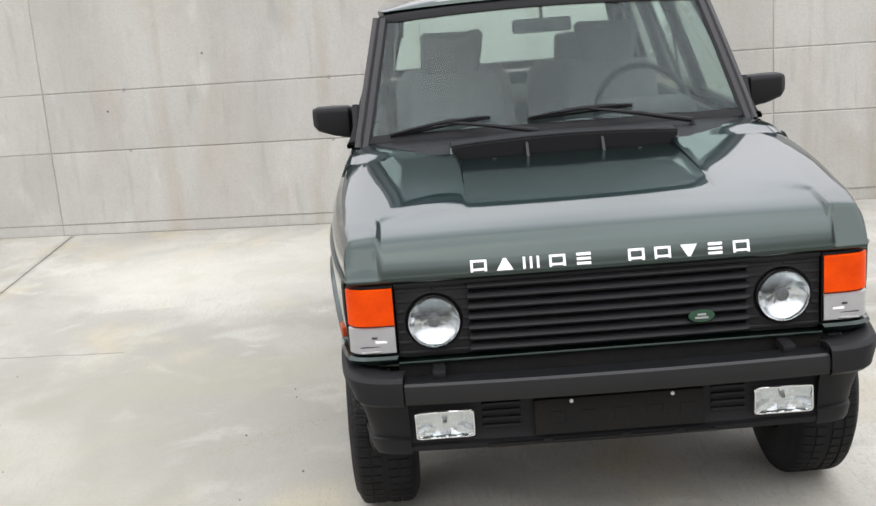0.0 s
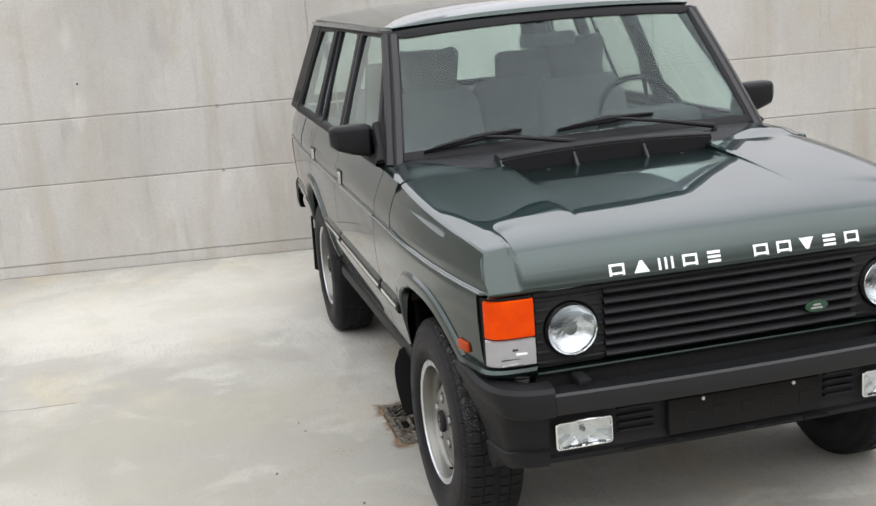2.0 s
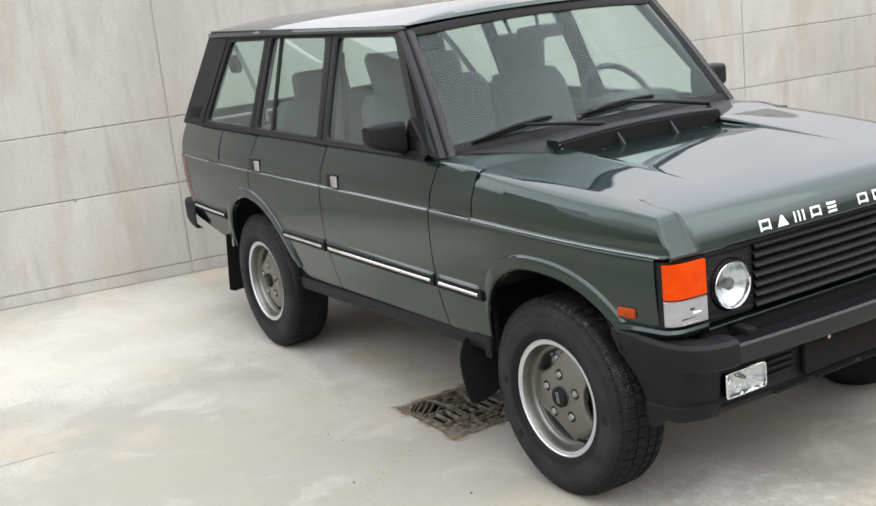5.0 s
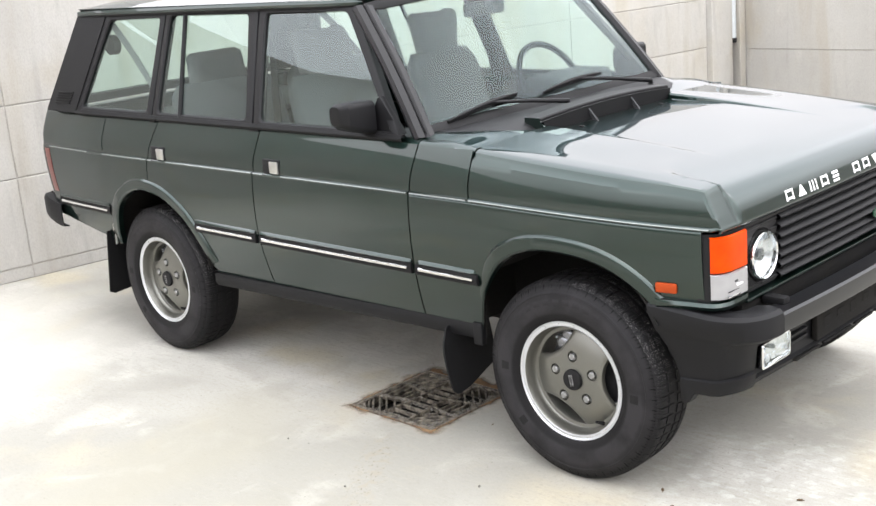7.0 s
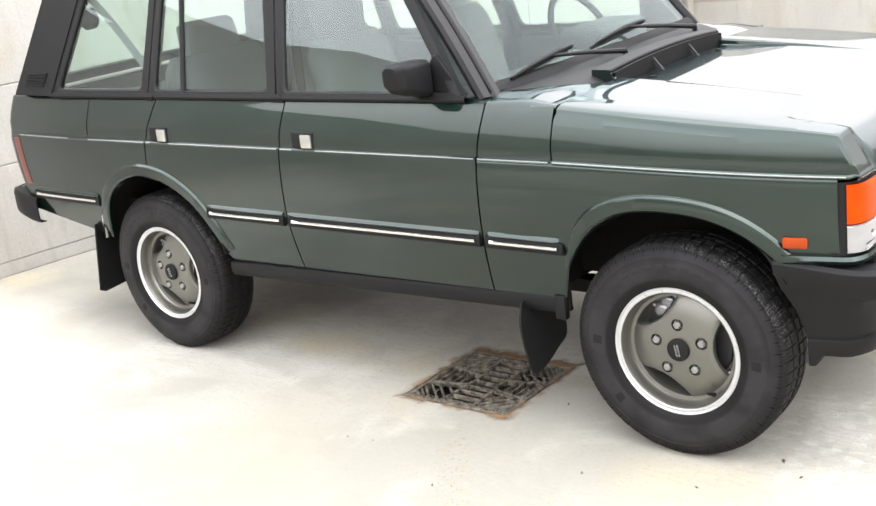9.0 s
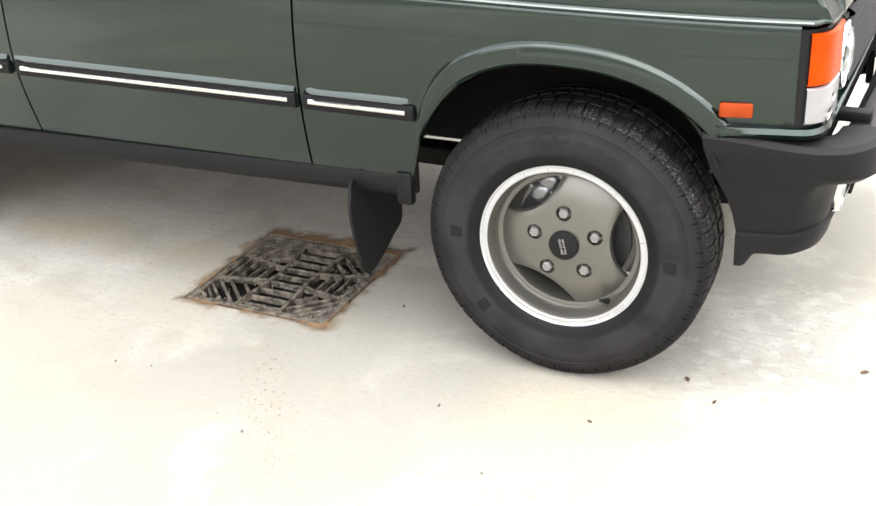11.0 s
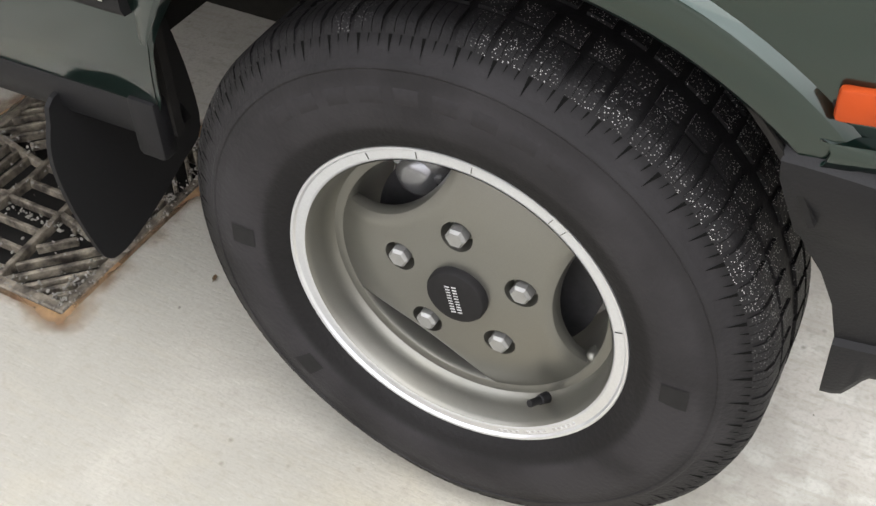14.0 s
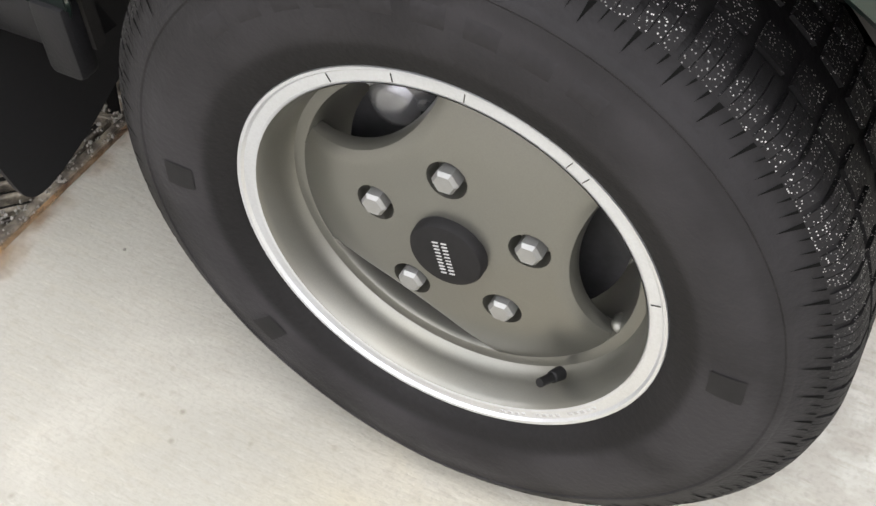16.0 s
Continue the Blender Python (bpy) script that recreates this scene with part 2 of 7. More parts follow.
    out = over(out, dark_patch, (0.245, 0.235, 0.205))
    # a broad paler patch towards the back wall
    pale_patch = ranged(plus(from_point(-1.6, 3.6, 1.9, 1.1), torn, 1.2), 1.7, 0.9, 0.45)
    out = over(out, pale_patch, (0.55, 0.535, 0.49))
    # dirt washed out of the saw cut
    axis = nodes.new("ShaderNodeSeparateXYZ")
    links.new(geo.outputs["Position"], axis.inputs["Vector"])
    off, far = nodes.new("ShaderNodeMath"), nodes.new("ShaderNodeMath")
    off.operation, off.inputs[1].default_value, far.operation = "ADD", 3.36, "ABSOLUTE"
    links.new(axis.outputs["X"], off.inputs[0])
    links.new(off.outputs["Value"], far.inputs[0])
    out = over(out, ranged(plus(far.outputs["Value"], noise_at(6, 4, (1, 1, 1), 5.0), 0.09), 0.105, 0.035, 0.6), (0.20, 0.19, 0.165))
    # silt that ran from the drain and dried in crumbs
    line = nodes.new("ShaderNodeMapping")
    line.vector_type = "TEXTURE"
    line.inputs["Location"].default_value, line.inputs["Rotation"].default_value = (-1.22, 0.66, 0), (0, 0, radians(36))
    line.inputs["Scale"].default_value = (0.48, 0.085, 1)
    links.new(geo.outputs["Position"], line.inputs["Vector"])
    run = nodes.new("ShaderNodeVectorMath")
    run.operation = "LENGTH"
    links.new(line.outputs["Vector"], run.inputs[0])
    trail = ranged(run.outputs["Value"], 1.15, 0.3, 1.0)
    out = over(out, times(trail, ranged(noise_at(24, 6, (1, 1, 1), 8.0), 0.5, 0.62, 0.55)), (0.28, 0.25, 0.20))
    out = over(out, times(trail, ranged(noise_at(70, 3, (1, 1, 1), 3.0), 0.6, 0.68, 0.8)), (0.16, 0.135, 0.095))
    warm = nodes.new("ShaderNodeMix")
    warm.data_type, warm.blend_type, warm.inputs["Factor"].default_value = "RGBA", "MULTIPLY", 1
    links.new(out, warm.inputs["A"])
    warm.inputs["B"].default_value = (1.010, 1.0, 0.972, 1)
    links.new(warm.outputs["Result"], p.inputs["Base Color"])
    b = nodes.new("ShaderNodeBump")
    b.inputs["Strength"].default_value, b.inputs["Distance"].default_value = 0.25, 0.004
    links.new(brush, b.inputs["Height"])
    b2 = nodes.new("ShaderNodeBump")
    b2.inputs["Strength"].default_value, b2.inputs["Distance"].default_value = 0.4, 0.002
    links.new(fine, b2.inputs["Height"])
    links.new(b.outputs["Normal"], b2.inputs["Normal"])
    links.new(b2.outputs["Normal"], p.inputs["Normal"])
    return m


def rust_stain(hx, hy):
    """Rust that has bled into the concrete round a frame of half sizes hx, hy, fading outwards in tatters."""
    m = material("rust_stain", (0.13, 0.066, 0.032), 0.9, spots=1.0, spot_scale=12, tint=(0.32, 0.20, 0.10), grain=0.4, grain_scale=120)
    nodes, links = m.node_tree.nodes, m.node_tree.links
    co = nodes.new("ShaderNodeTexCoord")
    box_d = nodes.new("ShaderNodeVectorMath")
    box_d.operation = "ABSOLUTE"
    links.new(co.outputs["Object"], box_d.inputs[0])
    sep = nodes.new("ShaderNodeSeparateXYZ")
    links.new(box_d.outputs["Vector"], sep.inputs["Vector"])

    def math_node(op, a, b):
        k = nodes.new("ShaderNodeMath")
        k.operation = op
        for i, v in enumerate((a, b)):
            if isinstance(v, float):
                k.inputs[i].default_value = v
            else:
                links.new(v, k.inputs[i])
        return k.outputs["Value"]

    # the water stands longest on the far side, so the stain is wider there
    raw = nodes.new("ShaderNodeSeparateXYZ")
    links.new(co.outputs["Object"], raw.inputs["Vector"])
    across = math_node("MAXIMUM", math_node("SUBTRACT", raw.outputs["X"], hx + 0.035), math_node("SUBTRACT", math_node("MULTIPLY", raw.outputs["X"], -1.0), hx))
    edge = math_node("MAXIMUM", across, math_node("SUBTRACT", sep.outputs["Y"], hy))
    n = nodes.new("ShaderNodeTexNoise")
    n.inputs["Scale"].default_value, n.inputs["Detail"].default_value = 11, 6
    links.new(co.outputs["Object"], n.inputs["Vector"])
    reach = math_node("SUBTRACT", math_node("MULTIPLY", math_node("SUBTRACT", n.outputs["Fac"], 0.30), 0.14), edge)
    fade = nodes.new("ShaderNodeMapRange")
    fade.interpolation_type = "SMOOTHSTEP"
    fade.inputs["From Min"].default_value, fade.inputs["From Max"].default_value, fade.inputs["To Max"].default_value = -0.014, 0.045, 0.85
    links.new(reach, fade.inputs["Value"])
    clear, mix = nodes.new("ShaderNodeBsdfTransparent"), nodes.new("ShaderNodeMixShader")
    links.new(fade.outputs["Result"], mix.inputs["Fac"])
    links.new(clear.outputs["BSDF"], mix.inputs[1])
    links.new(nodes["Principled BSDF"].outputs["BSDF"], mix.inputs[2])
    links.new(mix.outputs["Shader"], nodes["Material Output"].inputs["Surface"])
    return m


def pane(name, tint, straight=0.08, most=1.0):
    """Clear sheet glass: what lies behind shows through its tint; it mirrors the more, the flatter one looks along it."""
    m = bpy.data.materials.new(name)
    m.use_nodes = True
    nodes, links = m.node_tree.nodes, m.node_tree.links
    nodes.remove(nodes["Principled BSDF"])
    t, g, f, power, gloss, mix = (nodes.new("ShaderNode" + k) for k in ("BsdfTransparent", "BsdfGlossy", "LayerWeight", "Math", "MapRange", "MixShader"))
    t.inputs["Color"].default_value = (*tint, 1)
    g.inputs["Color"].default_value = (0.88, 0.99, 1.0, 1)
    g.inputs["Roughness"].default_value, f.inputs["Blend"].default_value = 0.0, 0.5
    power.operation, power.inputs[1].default_value = "POWER", 4.5
    gloss.inputs["To Min"].default_value, gloss.inputs["To Max"].default_value = straight, most
    links.new(f.outputs["Facing"], power.inputs[0])
    links.new(power.outputs["Value"], gloss.inputs["Value"])
    links.new(gloss.outputs["Result"], mix.inputs["Fac"])
    links.new(t.outputs["BSDF"], mix.inputs[1])
    links.new(g.outputs["BSDF"], mix.inputs[2])
    links.new(mix.outputs["Shader"], nodes["Material Output"].inputs["Surface"])
    return m


def tyre_rubber():
    """Dull worn rubber: a greyer dusty band round the middle of the sidewall, blotches and scuffs."""
    m = material("tyre_rubber", (0.0066, 0.0063, 0.0068), 0.6, spec=0.16, spots=0.7, spot_scale=7, tint=(0.0125, 0.0119, 0.0127), grain=0.3, grain_scale=160, bump=0.25)
    nodes, links = m.node_tree.nodes, m.node_tree.links
    p = nodes["Principled BSDF"]
    base = p.inputs["Base Color"].links[0].from_socket
    co, flat, size = nodes.new("ShaderNodeTexCoord"), nodes.new("ShaderNodeVectorMath"), nodes.new("ShaderNodeVectorMath")
    flat.operation, size.operation = "MULTIPLY", "LENGTH"
    flat.inputs[1].default_value = (0, 1, 1)
    links.new(co.outputs["Object"], flat.inputs[0])
    links.new(flat.outputs["Vector"], size.inputs[0])
    ramp = nodes.new("ShaderNodeValToRGB")
    stops = ramp.color_ramp.elements
    stops[0].position, stops[0].color = 0.244, (0, 0, 0, 1)
    stops[1].position, stops[1].color = 0.346, (0.02, 0.02, 0.02, 1)
    for at, v in ((0.252, 0.85), (0.300, 1.0), (0.309, 0.6), (0.322, 0.55), (0.337, 0.55)):
        e = stops.new(at)
        e.color = (v, v, v, 1)
    links.new(size.outputs["Value"], ramp.inputs["Fac"])
    mix = nodes.new("ShaderNodeMix")
    mix.data_type = "RGBA"
    mix.inputs["B"].default_value = (0.0240, 0.0228, 0.0246, 1)
    scuff, even, patchy = nodes.new("ShaderNodeTexNoise"), nodes.new("ShaderNodeMapRange"), nodes.new("ShaderNodeMath")
    scuff.inputs["Scale"].default_value, scuff.inputs["Detail"].default_value = 9, 7
    links.new(co.outputs["Object"], scuff.inputs["Vector"])
    even.inputs["From Min"].default_value, even.inputs["From Max"].default_value = 0.35, 0.65
    even.inputs["To Min"].default_value, even.inputs["To Max"].default_value = 0.35, 1.3
    links.new(scuff.outputs["Fac"], even.inputs["Value"])
    patchy.operation = "MULTIPLY"
    links.new(ramp.outputs["Color"], patchy.inputs[0])
    links.new(even.outputs["Result"], patchy.inputs[1])
    links.new(patchy.outputs["Value"], mix.inputs["Factor"])
    links.new(base, mix.inputs["A"])
    links.new(mix.outputs["Result"], p.inputs["Base Color"])
    return m


def gritty_rubber():
    m = material("gritty_rubber", (0.009, 0.009, 0.009), 0.62, spec=0.17, grain=0.3, grain_scale=200, bump=0.3)
    nodes, links = m.node_tree.nodes, m.node_tree.links
    p = nodes["Principled BSDF"]
    co = nodes.new("ShaderNodeTexCoord")
    cell = nodes.new("ShaderNodeTexVoronoi")
    cell.inputs["Scale"].default_value = 420
    links.new(co.outputs["Object"], cell.inputs["Vector"])
    near = nodes.new("ShaderNodeMapRange")
    near.inputs["From Min"].default_value, near.inputs["From Max"].default_value = 0.12, 0.34
    near.inputs["To Min"].default_value, near.inputs["To Max"].default_value = 1, 0
    links.new(cell.outputs["Distance"], near.inputs["Value"])
    patch = nodes.new("ShaderNodeTexNoise")
    patch.inputs["Scale"].default_value, patch.inputs["Detail"].default_value = 11, 7
    links.new(co.outputs["Object"], patch.inputs["Vector"])
    some = nodes.new("ShaderNodeMapRange")
    some.inputs["From Min"].default_value, some.inputs["From Max"].default_value = 0.44, 0.60
    # one crumb in three
    chance, keep, few = nodes.new("ShaderNodeSeparateColor"), nodes.new("ShaderNodeMath"), nodes.new("ShaderNodeMath")
    links.new(cell.outputs["Color"], chance.inputs["Color"])
    keep.operation, keep.inputs[1].default_value, few.operation = "GREATER_THAN", 0.44, "MULTIPLY"
    links.new(chance.outputs["Red"], keep.inputs[0])
    links.new(keep.outputs["Value"], few.inputs[0])
    links.new(some.outputs["Result"], few.inputs[1])
    mul = nodes.new("ShaderNodeMath")
    mul.operation = "MULTIPLY"
    links.new(near.outputs["Result"], mul.inputs[0])
    high, up = nodes.new("ShaderNodeSeparateXYZ"), nodes.new("ShaderNodeMapRange")
    links.new(co.outputs["Object"], high.inputs["Vector"])
    up.inputs["From Min"].default_value, up.inputs["From Max"].default_value = 0.02, 0.16
    links.new(high.outputs["Z"], up.inputs["Value"])
    # thickest towards the front of the wheel
    fore, more = nodes.new("ShaderNodeMapRange"), nodes.new("ShaderNodeMath")
    fore.inputs["From Min"].default_value, fore.inputs["From Max"].default_value = 0.05, -0.16
    fore.inputs["To Min"].default_value, fore.inputs["To Max"].default_value = 0.78, 1.25
    links.new(high.outputs["Y"], fore.inputs["Value"])
    more.operation = "MULTIPLY"
    links.new(patch.outputs["Fac"], more.inputs[0])
    links.new(fore.outputs["Result"], more.inputs[1])
    links.new(more.outputs["Value"], some.inputs["Value"])
    lying = nodes.new("ShaderNodeMath")
    lying.operation = "MULTIPLY"
    links.new(few.outputs["Value"], lying.inputs[0])
    links.new(up.outputs["Result"], lying.inputs[1])
    links.new(lying.outputs["Value"], mul.inputs[1])
    mix = nodes.new("ShaderNodeMix")
    mix.data_type = "RGBA"
    mix.inputs["A"].default_value, mix.inputs["B"].default_value = (0.0092, 0.0088, 0.0094, 1), (0.55, 0.54, 0.53, 1)
    links.new(mul.outputs["Value"], mix.inputs["Factor"])
    links.new(mix.outputs["Result"], p.inputs["Base Color"])
    return m


PAINT = material("green_paint", (0.0098, 0.0256, 0.0203), 0.33, metal=0.85, spec=0.3, coat=1.0, coat_rough=0.015, coat_ior=1.57, spots=0.25, spot_scale=3, grain=0.12, grain_scale=900)
# the flakes under the lacquer stay dull at a glancing view
PAINT.node_tree.nodes["Principled BSDF"].inputs["Specular Tint"].default_value = (0.46, 0.49, 0.53, 1)
PLASTIC = material("black_plastic", (0.0075, 0.0075, 0.0085), 0.52, spec=0.2, spots=0.4, spot_scale=7, tint=(0.011, 0.011, 0.012), grain=0.2, grain_scale=300, bump=0.12)
SATIN = material("satin_black", (0.0078, 0.0078, 0.0088), 0.54, spec=0.25, spots=0.4, spot_scale=9, tint=(0.008, 0.008, 0.009), grain=0.15, grain_scale=250)
PILLAR = material("dark_pillar_paint", (0.009, 0.0085, 0.010), 0.42, spec=0.3, spots=0.4, spot_scale=9, tint=(0.016, 0.015, 0.018), grain=0.15, grain_scale=250, coat=0.12)
BUMPER = material("bumper_black", (0.0070, 0.0070, 0.0080), 0.30, spec=0.36, spots=0.4, spot_scale=9, tint=(0.010, 0.010, 0.011), grain=0.15, grain_scale=250, rough_var=0.06)
# pale colour for the sky's reflection along the belt bead
BELT_HIGHLIGHT = material("pale_belt_highlight", (0.22, 0.24, 0.23), 0.4, metal=0.4, grain=0.05, spots=0.2)
RUBBER = material("black_rubber", (0.0075, 0.0075, 0.0082), 0.6, spec=0.2, grain=0.2, grain_scale=200)
DARK = material("dark_underbody", (0.014, 0.0138, 0.014), 0.85, spec=0.08, spots=0.6, spot_scale=6, tint=(0.02, 0.018, 0.015), grain=0.3)
CHROME = material("chrome", (0.8, 0.8, 0.8), 0.08, 1.0, grain=0.05, spots=0.1)
STEEL = material("bright_steel", (0.62, 0.62, 0.6), 0.3, 1.0, grain=0.15, spots=0.3, spot_scale=20)
ALLOY = material("alloy_paint", (0.170, 0.169, 0.152), 0.34, metal=0.75, spots=0.35, spot_scale=7, tint=(0.155, 0.147, 0.124), grain=0.1, grain_scale=700, coat=0.25, coat_rough=0.2)
RIM_EDGE = material("machined_rim", (0.64, 0.66, 0.70), 0.28, metal=0.85, spots=0.35, spot_scale=18, tint=(0.56, 0.57, 0.58), grain=0.1, grain_scale=400)
WHITE = material("white_paint", (0.8, 0.8, 0.8), 0.4, grain=0.05, spots=0.1)
ORANGE = material("orange_lens", (0.70, 0.060, 0.0008), 0.35, spots=0.7, spot_scale=12, tint=(0.46, 0.028, 0.0006), coat=0.0, spec=0.12, grain=0.1, grain_scale=140)
RED = material("red_lens", (0.12, 0.016, 0.01), 0.35, spots=0.3, spot_scale=30, coat=0.3, grain=0.1)
CLEAR = material("frosted_lens", (0.37, 0.37, 0.38), 0.3, metal=0.45, spots=0.5, spot_scale=14, tint=(0.26, 0.26, 0.27), coat=0.4)
AMBER = material("amber_lens", (0.34, 0.048, 0.010), 0.4, spots=0.3, spot_scale=30, spec=0.15)
BULB = material("dark_bulb_glass", (0.03, 0.032, 0.036), 0.15, spots=0.4, spot_scale=30, coat=0.6)
REFLECTOR = material("lamp_reflector", (0.62, 0.63, 0.65), 0.16, 1.0, grain=0.04, spots=0.1)
FOG_SILVER = material("fog_silver", (0.66, 0.67, 0.69), 0.1, metal=1.0, spots=0.3, spot_scale=30, tint=(0.5, 0.5, 0.52))
CLOTH = material("grey_cloth", (0.10, 0.10, 0.108), 0.9, spots=0.5, spot_scale=12, tint=(0.09, 0.09, 0.096), grain=0.3, grain_scale=400, bump=0.3)
TRIM = material("dark_grey_trim", (0.022, 0.0225, 0.025), 0.75, spots=0.4, spot_scale=8, grain=0.25, grain_scale=300)
LINING = material("pale_roof_lining", (0.3, 0.3, 0.29), 0.9, spots=0.3, grain=0.15)
GLASS = pane("green_tinted_glass", (0.80, 0.92, 0.87), 0.125)
SCREEN = pane("windscreen_glass", (0.80, 0.92, 0.88), 0.034)
LENS = pane("clear_lamp_glass", (0.95, 0.97, 0.97), 0.10)
TYRE, TREAD = tyre_rubber(), gritty_rubber()
PATCH = material("dark_rubber_patch", (0.0138, 0.0134, 0.0138), 0.6, spec=0.12, grain=0.3, spots=0.3)
IRON = material("rusty_cast_iron", (0.028, 0.022, 0.018), 0.6, metal=0.2, spots=0.9, spot_scale=34, tint=(0.32, 0.28, 0.22), grain=0.5, grain_scale=160, bump=0.6)
PIT_SHADE = material("drain_pit_shade", (0.007, 0.006, 0.006), 0.9, spots=0.6, spot_scale=15, tint=(0.016, 0.013, 0.01), grain=0.3)
FLOOR = yard_concrete()
WALL = concrete("wall_concrete", (0.465, 0.452, 0.425), (0.32, 0.308, 0.282), (0.38, 0.335, 0.26), 0.9, (1.0, 1.0, 0.5), 0.2, streaky=True)
JOINT = material("dirty_joint", (0.30, 0.285, 0.26), 0.9, spots=0.6, spot_scale=9, tint=(0.2, 0.19, 0.17), grain=0.3)
WALL_JOINT = material("wall_joint", (0.37, 0.355, 0.33), 0.9, spots=0.6, spot_scale=5, tint=(0.27, 0.255, 0.23), grain=0.3)
EARTH = material("bare_ground", (0.11, 0.11, 0.105), 0.95, spots=0.7, spot_scale=0.4, grain=0.4, grain_scale=30)
SIDEMARK = material("raised_rubber_mark", (0.0205, 0.0195, 0.0209), 0.6, spec=0.13, grain=0.3, grain_scale=160)
LEAF = material("dry_leaf", (0.12, 0.075, 0.04), 0.8, spots=0.5, spot_scale=40, grain=0.4)
STONE = material("grey_crumb", (0.2, 0.19, 0.17), 0.9, spots=0.5, spot_scale=60, grain=0.4)
PIPE = material("pale_plastic_pipe", (0.62, 0.66, 0.68), 0.4, spots=0.3, spot_scale=10, grain=0.08)


# ---------------------------------------------------------------- building
def thicken(verts, faces, t):
    """Both skins of a sheet t thick, and the rim between them."""
    normals = [Vector() for _ in verts]
    edges = {}
    for f in faces:
        c = (verts[f[2]] - verts[f[0]]).cross(verts[f[-1]] - verts[f[1]])
        for i, v in enumerate(f):
            normals[v] += c
            e = (v, f[(i + 1) % len(f)])
            edges[e] = edges.get(e, 0) + 1
    normals = [n.normalized() if n.length > 1e-12 else Vector((0, 0, 1)) for n in normals]
    n = len(verts)
    both = [v + m * t / 2 for v, m in zip(verts, normals)] + [v - m * t / 2 for v, m in zip(verts, normals)]
    out = list(faces) + [tuple(v + n for v in f[::-1]) for f in faces]
    out += [(b, a, a + n, b + n) for a, b in edges if (b, a) not in edges]
    return both, out


def link(name, verts, faces, mat, parent=None, label="", angle=32, solid=0.0, fix=True):
    """One mesh object from vertices and faces, smooth up to an angle; solid gives a sheet its thickness."""
    me = bpy.data.meshes.new(name)
    if solid:
        verts, faces = thicken([Vector(v) for v in verts], faces, solid)
    me.from_pydata([tuple(v) for v in verts], [], faces)
    me.validate()
    if fix:
        bm = bmesh.new()
        bm.from_mesh(me)
        bmesh.ops.remove_doubles(bm, verts=bm.verts, dist=1e-5)
        bmesh.ops.recalc_face_normals(bm, faces=bm.faces)
        bm.to_mesh(me)
        bm.free()
    me.materials.append(mat)
    me.shade_smooth()
    me.set_sharp_from_angle(angle=radians(angle))
    ob = new(name, me)
    ob.parent = parent
    if label:
        ob["label"] = label
    return ob


def part(name, bm, mat, parent=None, label="", angle=32):
    """A bmesh as one mesh object under a thing or a part."""
    me = bpy.data.meshes.new(name)
    bmesh.ops.recalc_face_normals(bm, faces=bm.faces)
    bm.to_mesh(me)
    bm.free()
    me.materials.append(mat)
    me.shade_smooth()
    me.set_sharp_from_angle(angle=radians(angle))
    ob = new(name, me)
    ob.parent = parent
    if label:
        ob["label"] = label
    return ob


def thing(name, label, category, at=(0, 0, 0), group="", kind=""):
    return tagged(new(name), label, category, group, kind) if at == (0, 0, 0) else move(tagged(new(name), label, category, group, kind), at)


def move(ob, at):
    ob.location = at
    return ob


def box(x0, x1, y0, y1, z0, z1, bevel=0.0, seg=2, bm=None, m=None):
    """A box with rounded edges, added to bm."""
    bm = bm or bmesh.new()
    made = bmesh.ops.create_cube(bm, size=1, matrix=(m or Matrix()) @ Matrix.LocRotScale(((x0 + x1) / 2, (y0 + y1) / 2, (z0 + z1) / 2), None, (abs(x1 - x0), abs(y1 - y0), abs(z1 - z0))))
    if bevel:
        edges = {e for v in made["verts"] for e in v.link_edges}
        bmesh.ops.bevel(bm, geom=list(edges), offset=bevel, segments=seg, affect="EDGES", profile=0.5)
    return bm


def net(rows, close_u=False, close_v=False):
    """Vertices and quads of a net of points, row by row."""
    nv, nu = len(rows), len(rows[0])
    faces = []
    for j in range(nv if close_v else nv - 1):
        for i in range(nu if close_u else nu - 1):
            a, b = i, (i + 1) % nu
            c, d = j * nu, ((j + 1) % nv) * nu
            faces.append((c + a, c + b, d + b, d + a))
    return [p for r in rows for p in r], faces


def lathe(profile, centre, n=64, side=-1):
    """Turns (out, radius) pairs round the x axis through centre; out points to the given side."""
    rows = []
    for out, r in profile:
        rows.append([(centre[0] + side * out, centre[1] + r * math.cos(2 * math.pi * k / n), centre[2] + r * math.sin(2 * math.pi * k / n)) for k in range(n)])
    return net(rows, close_u=True)


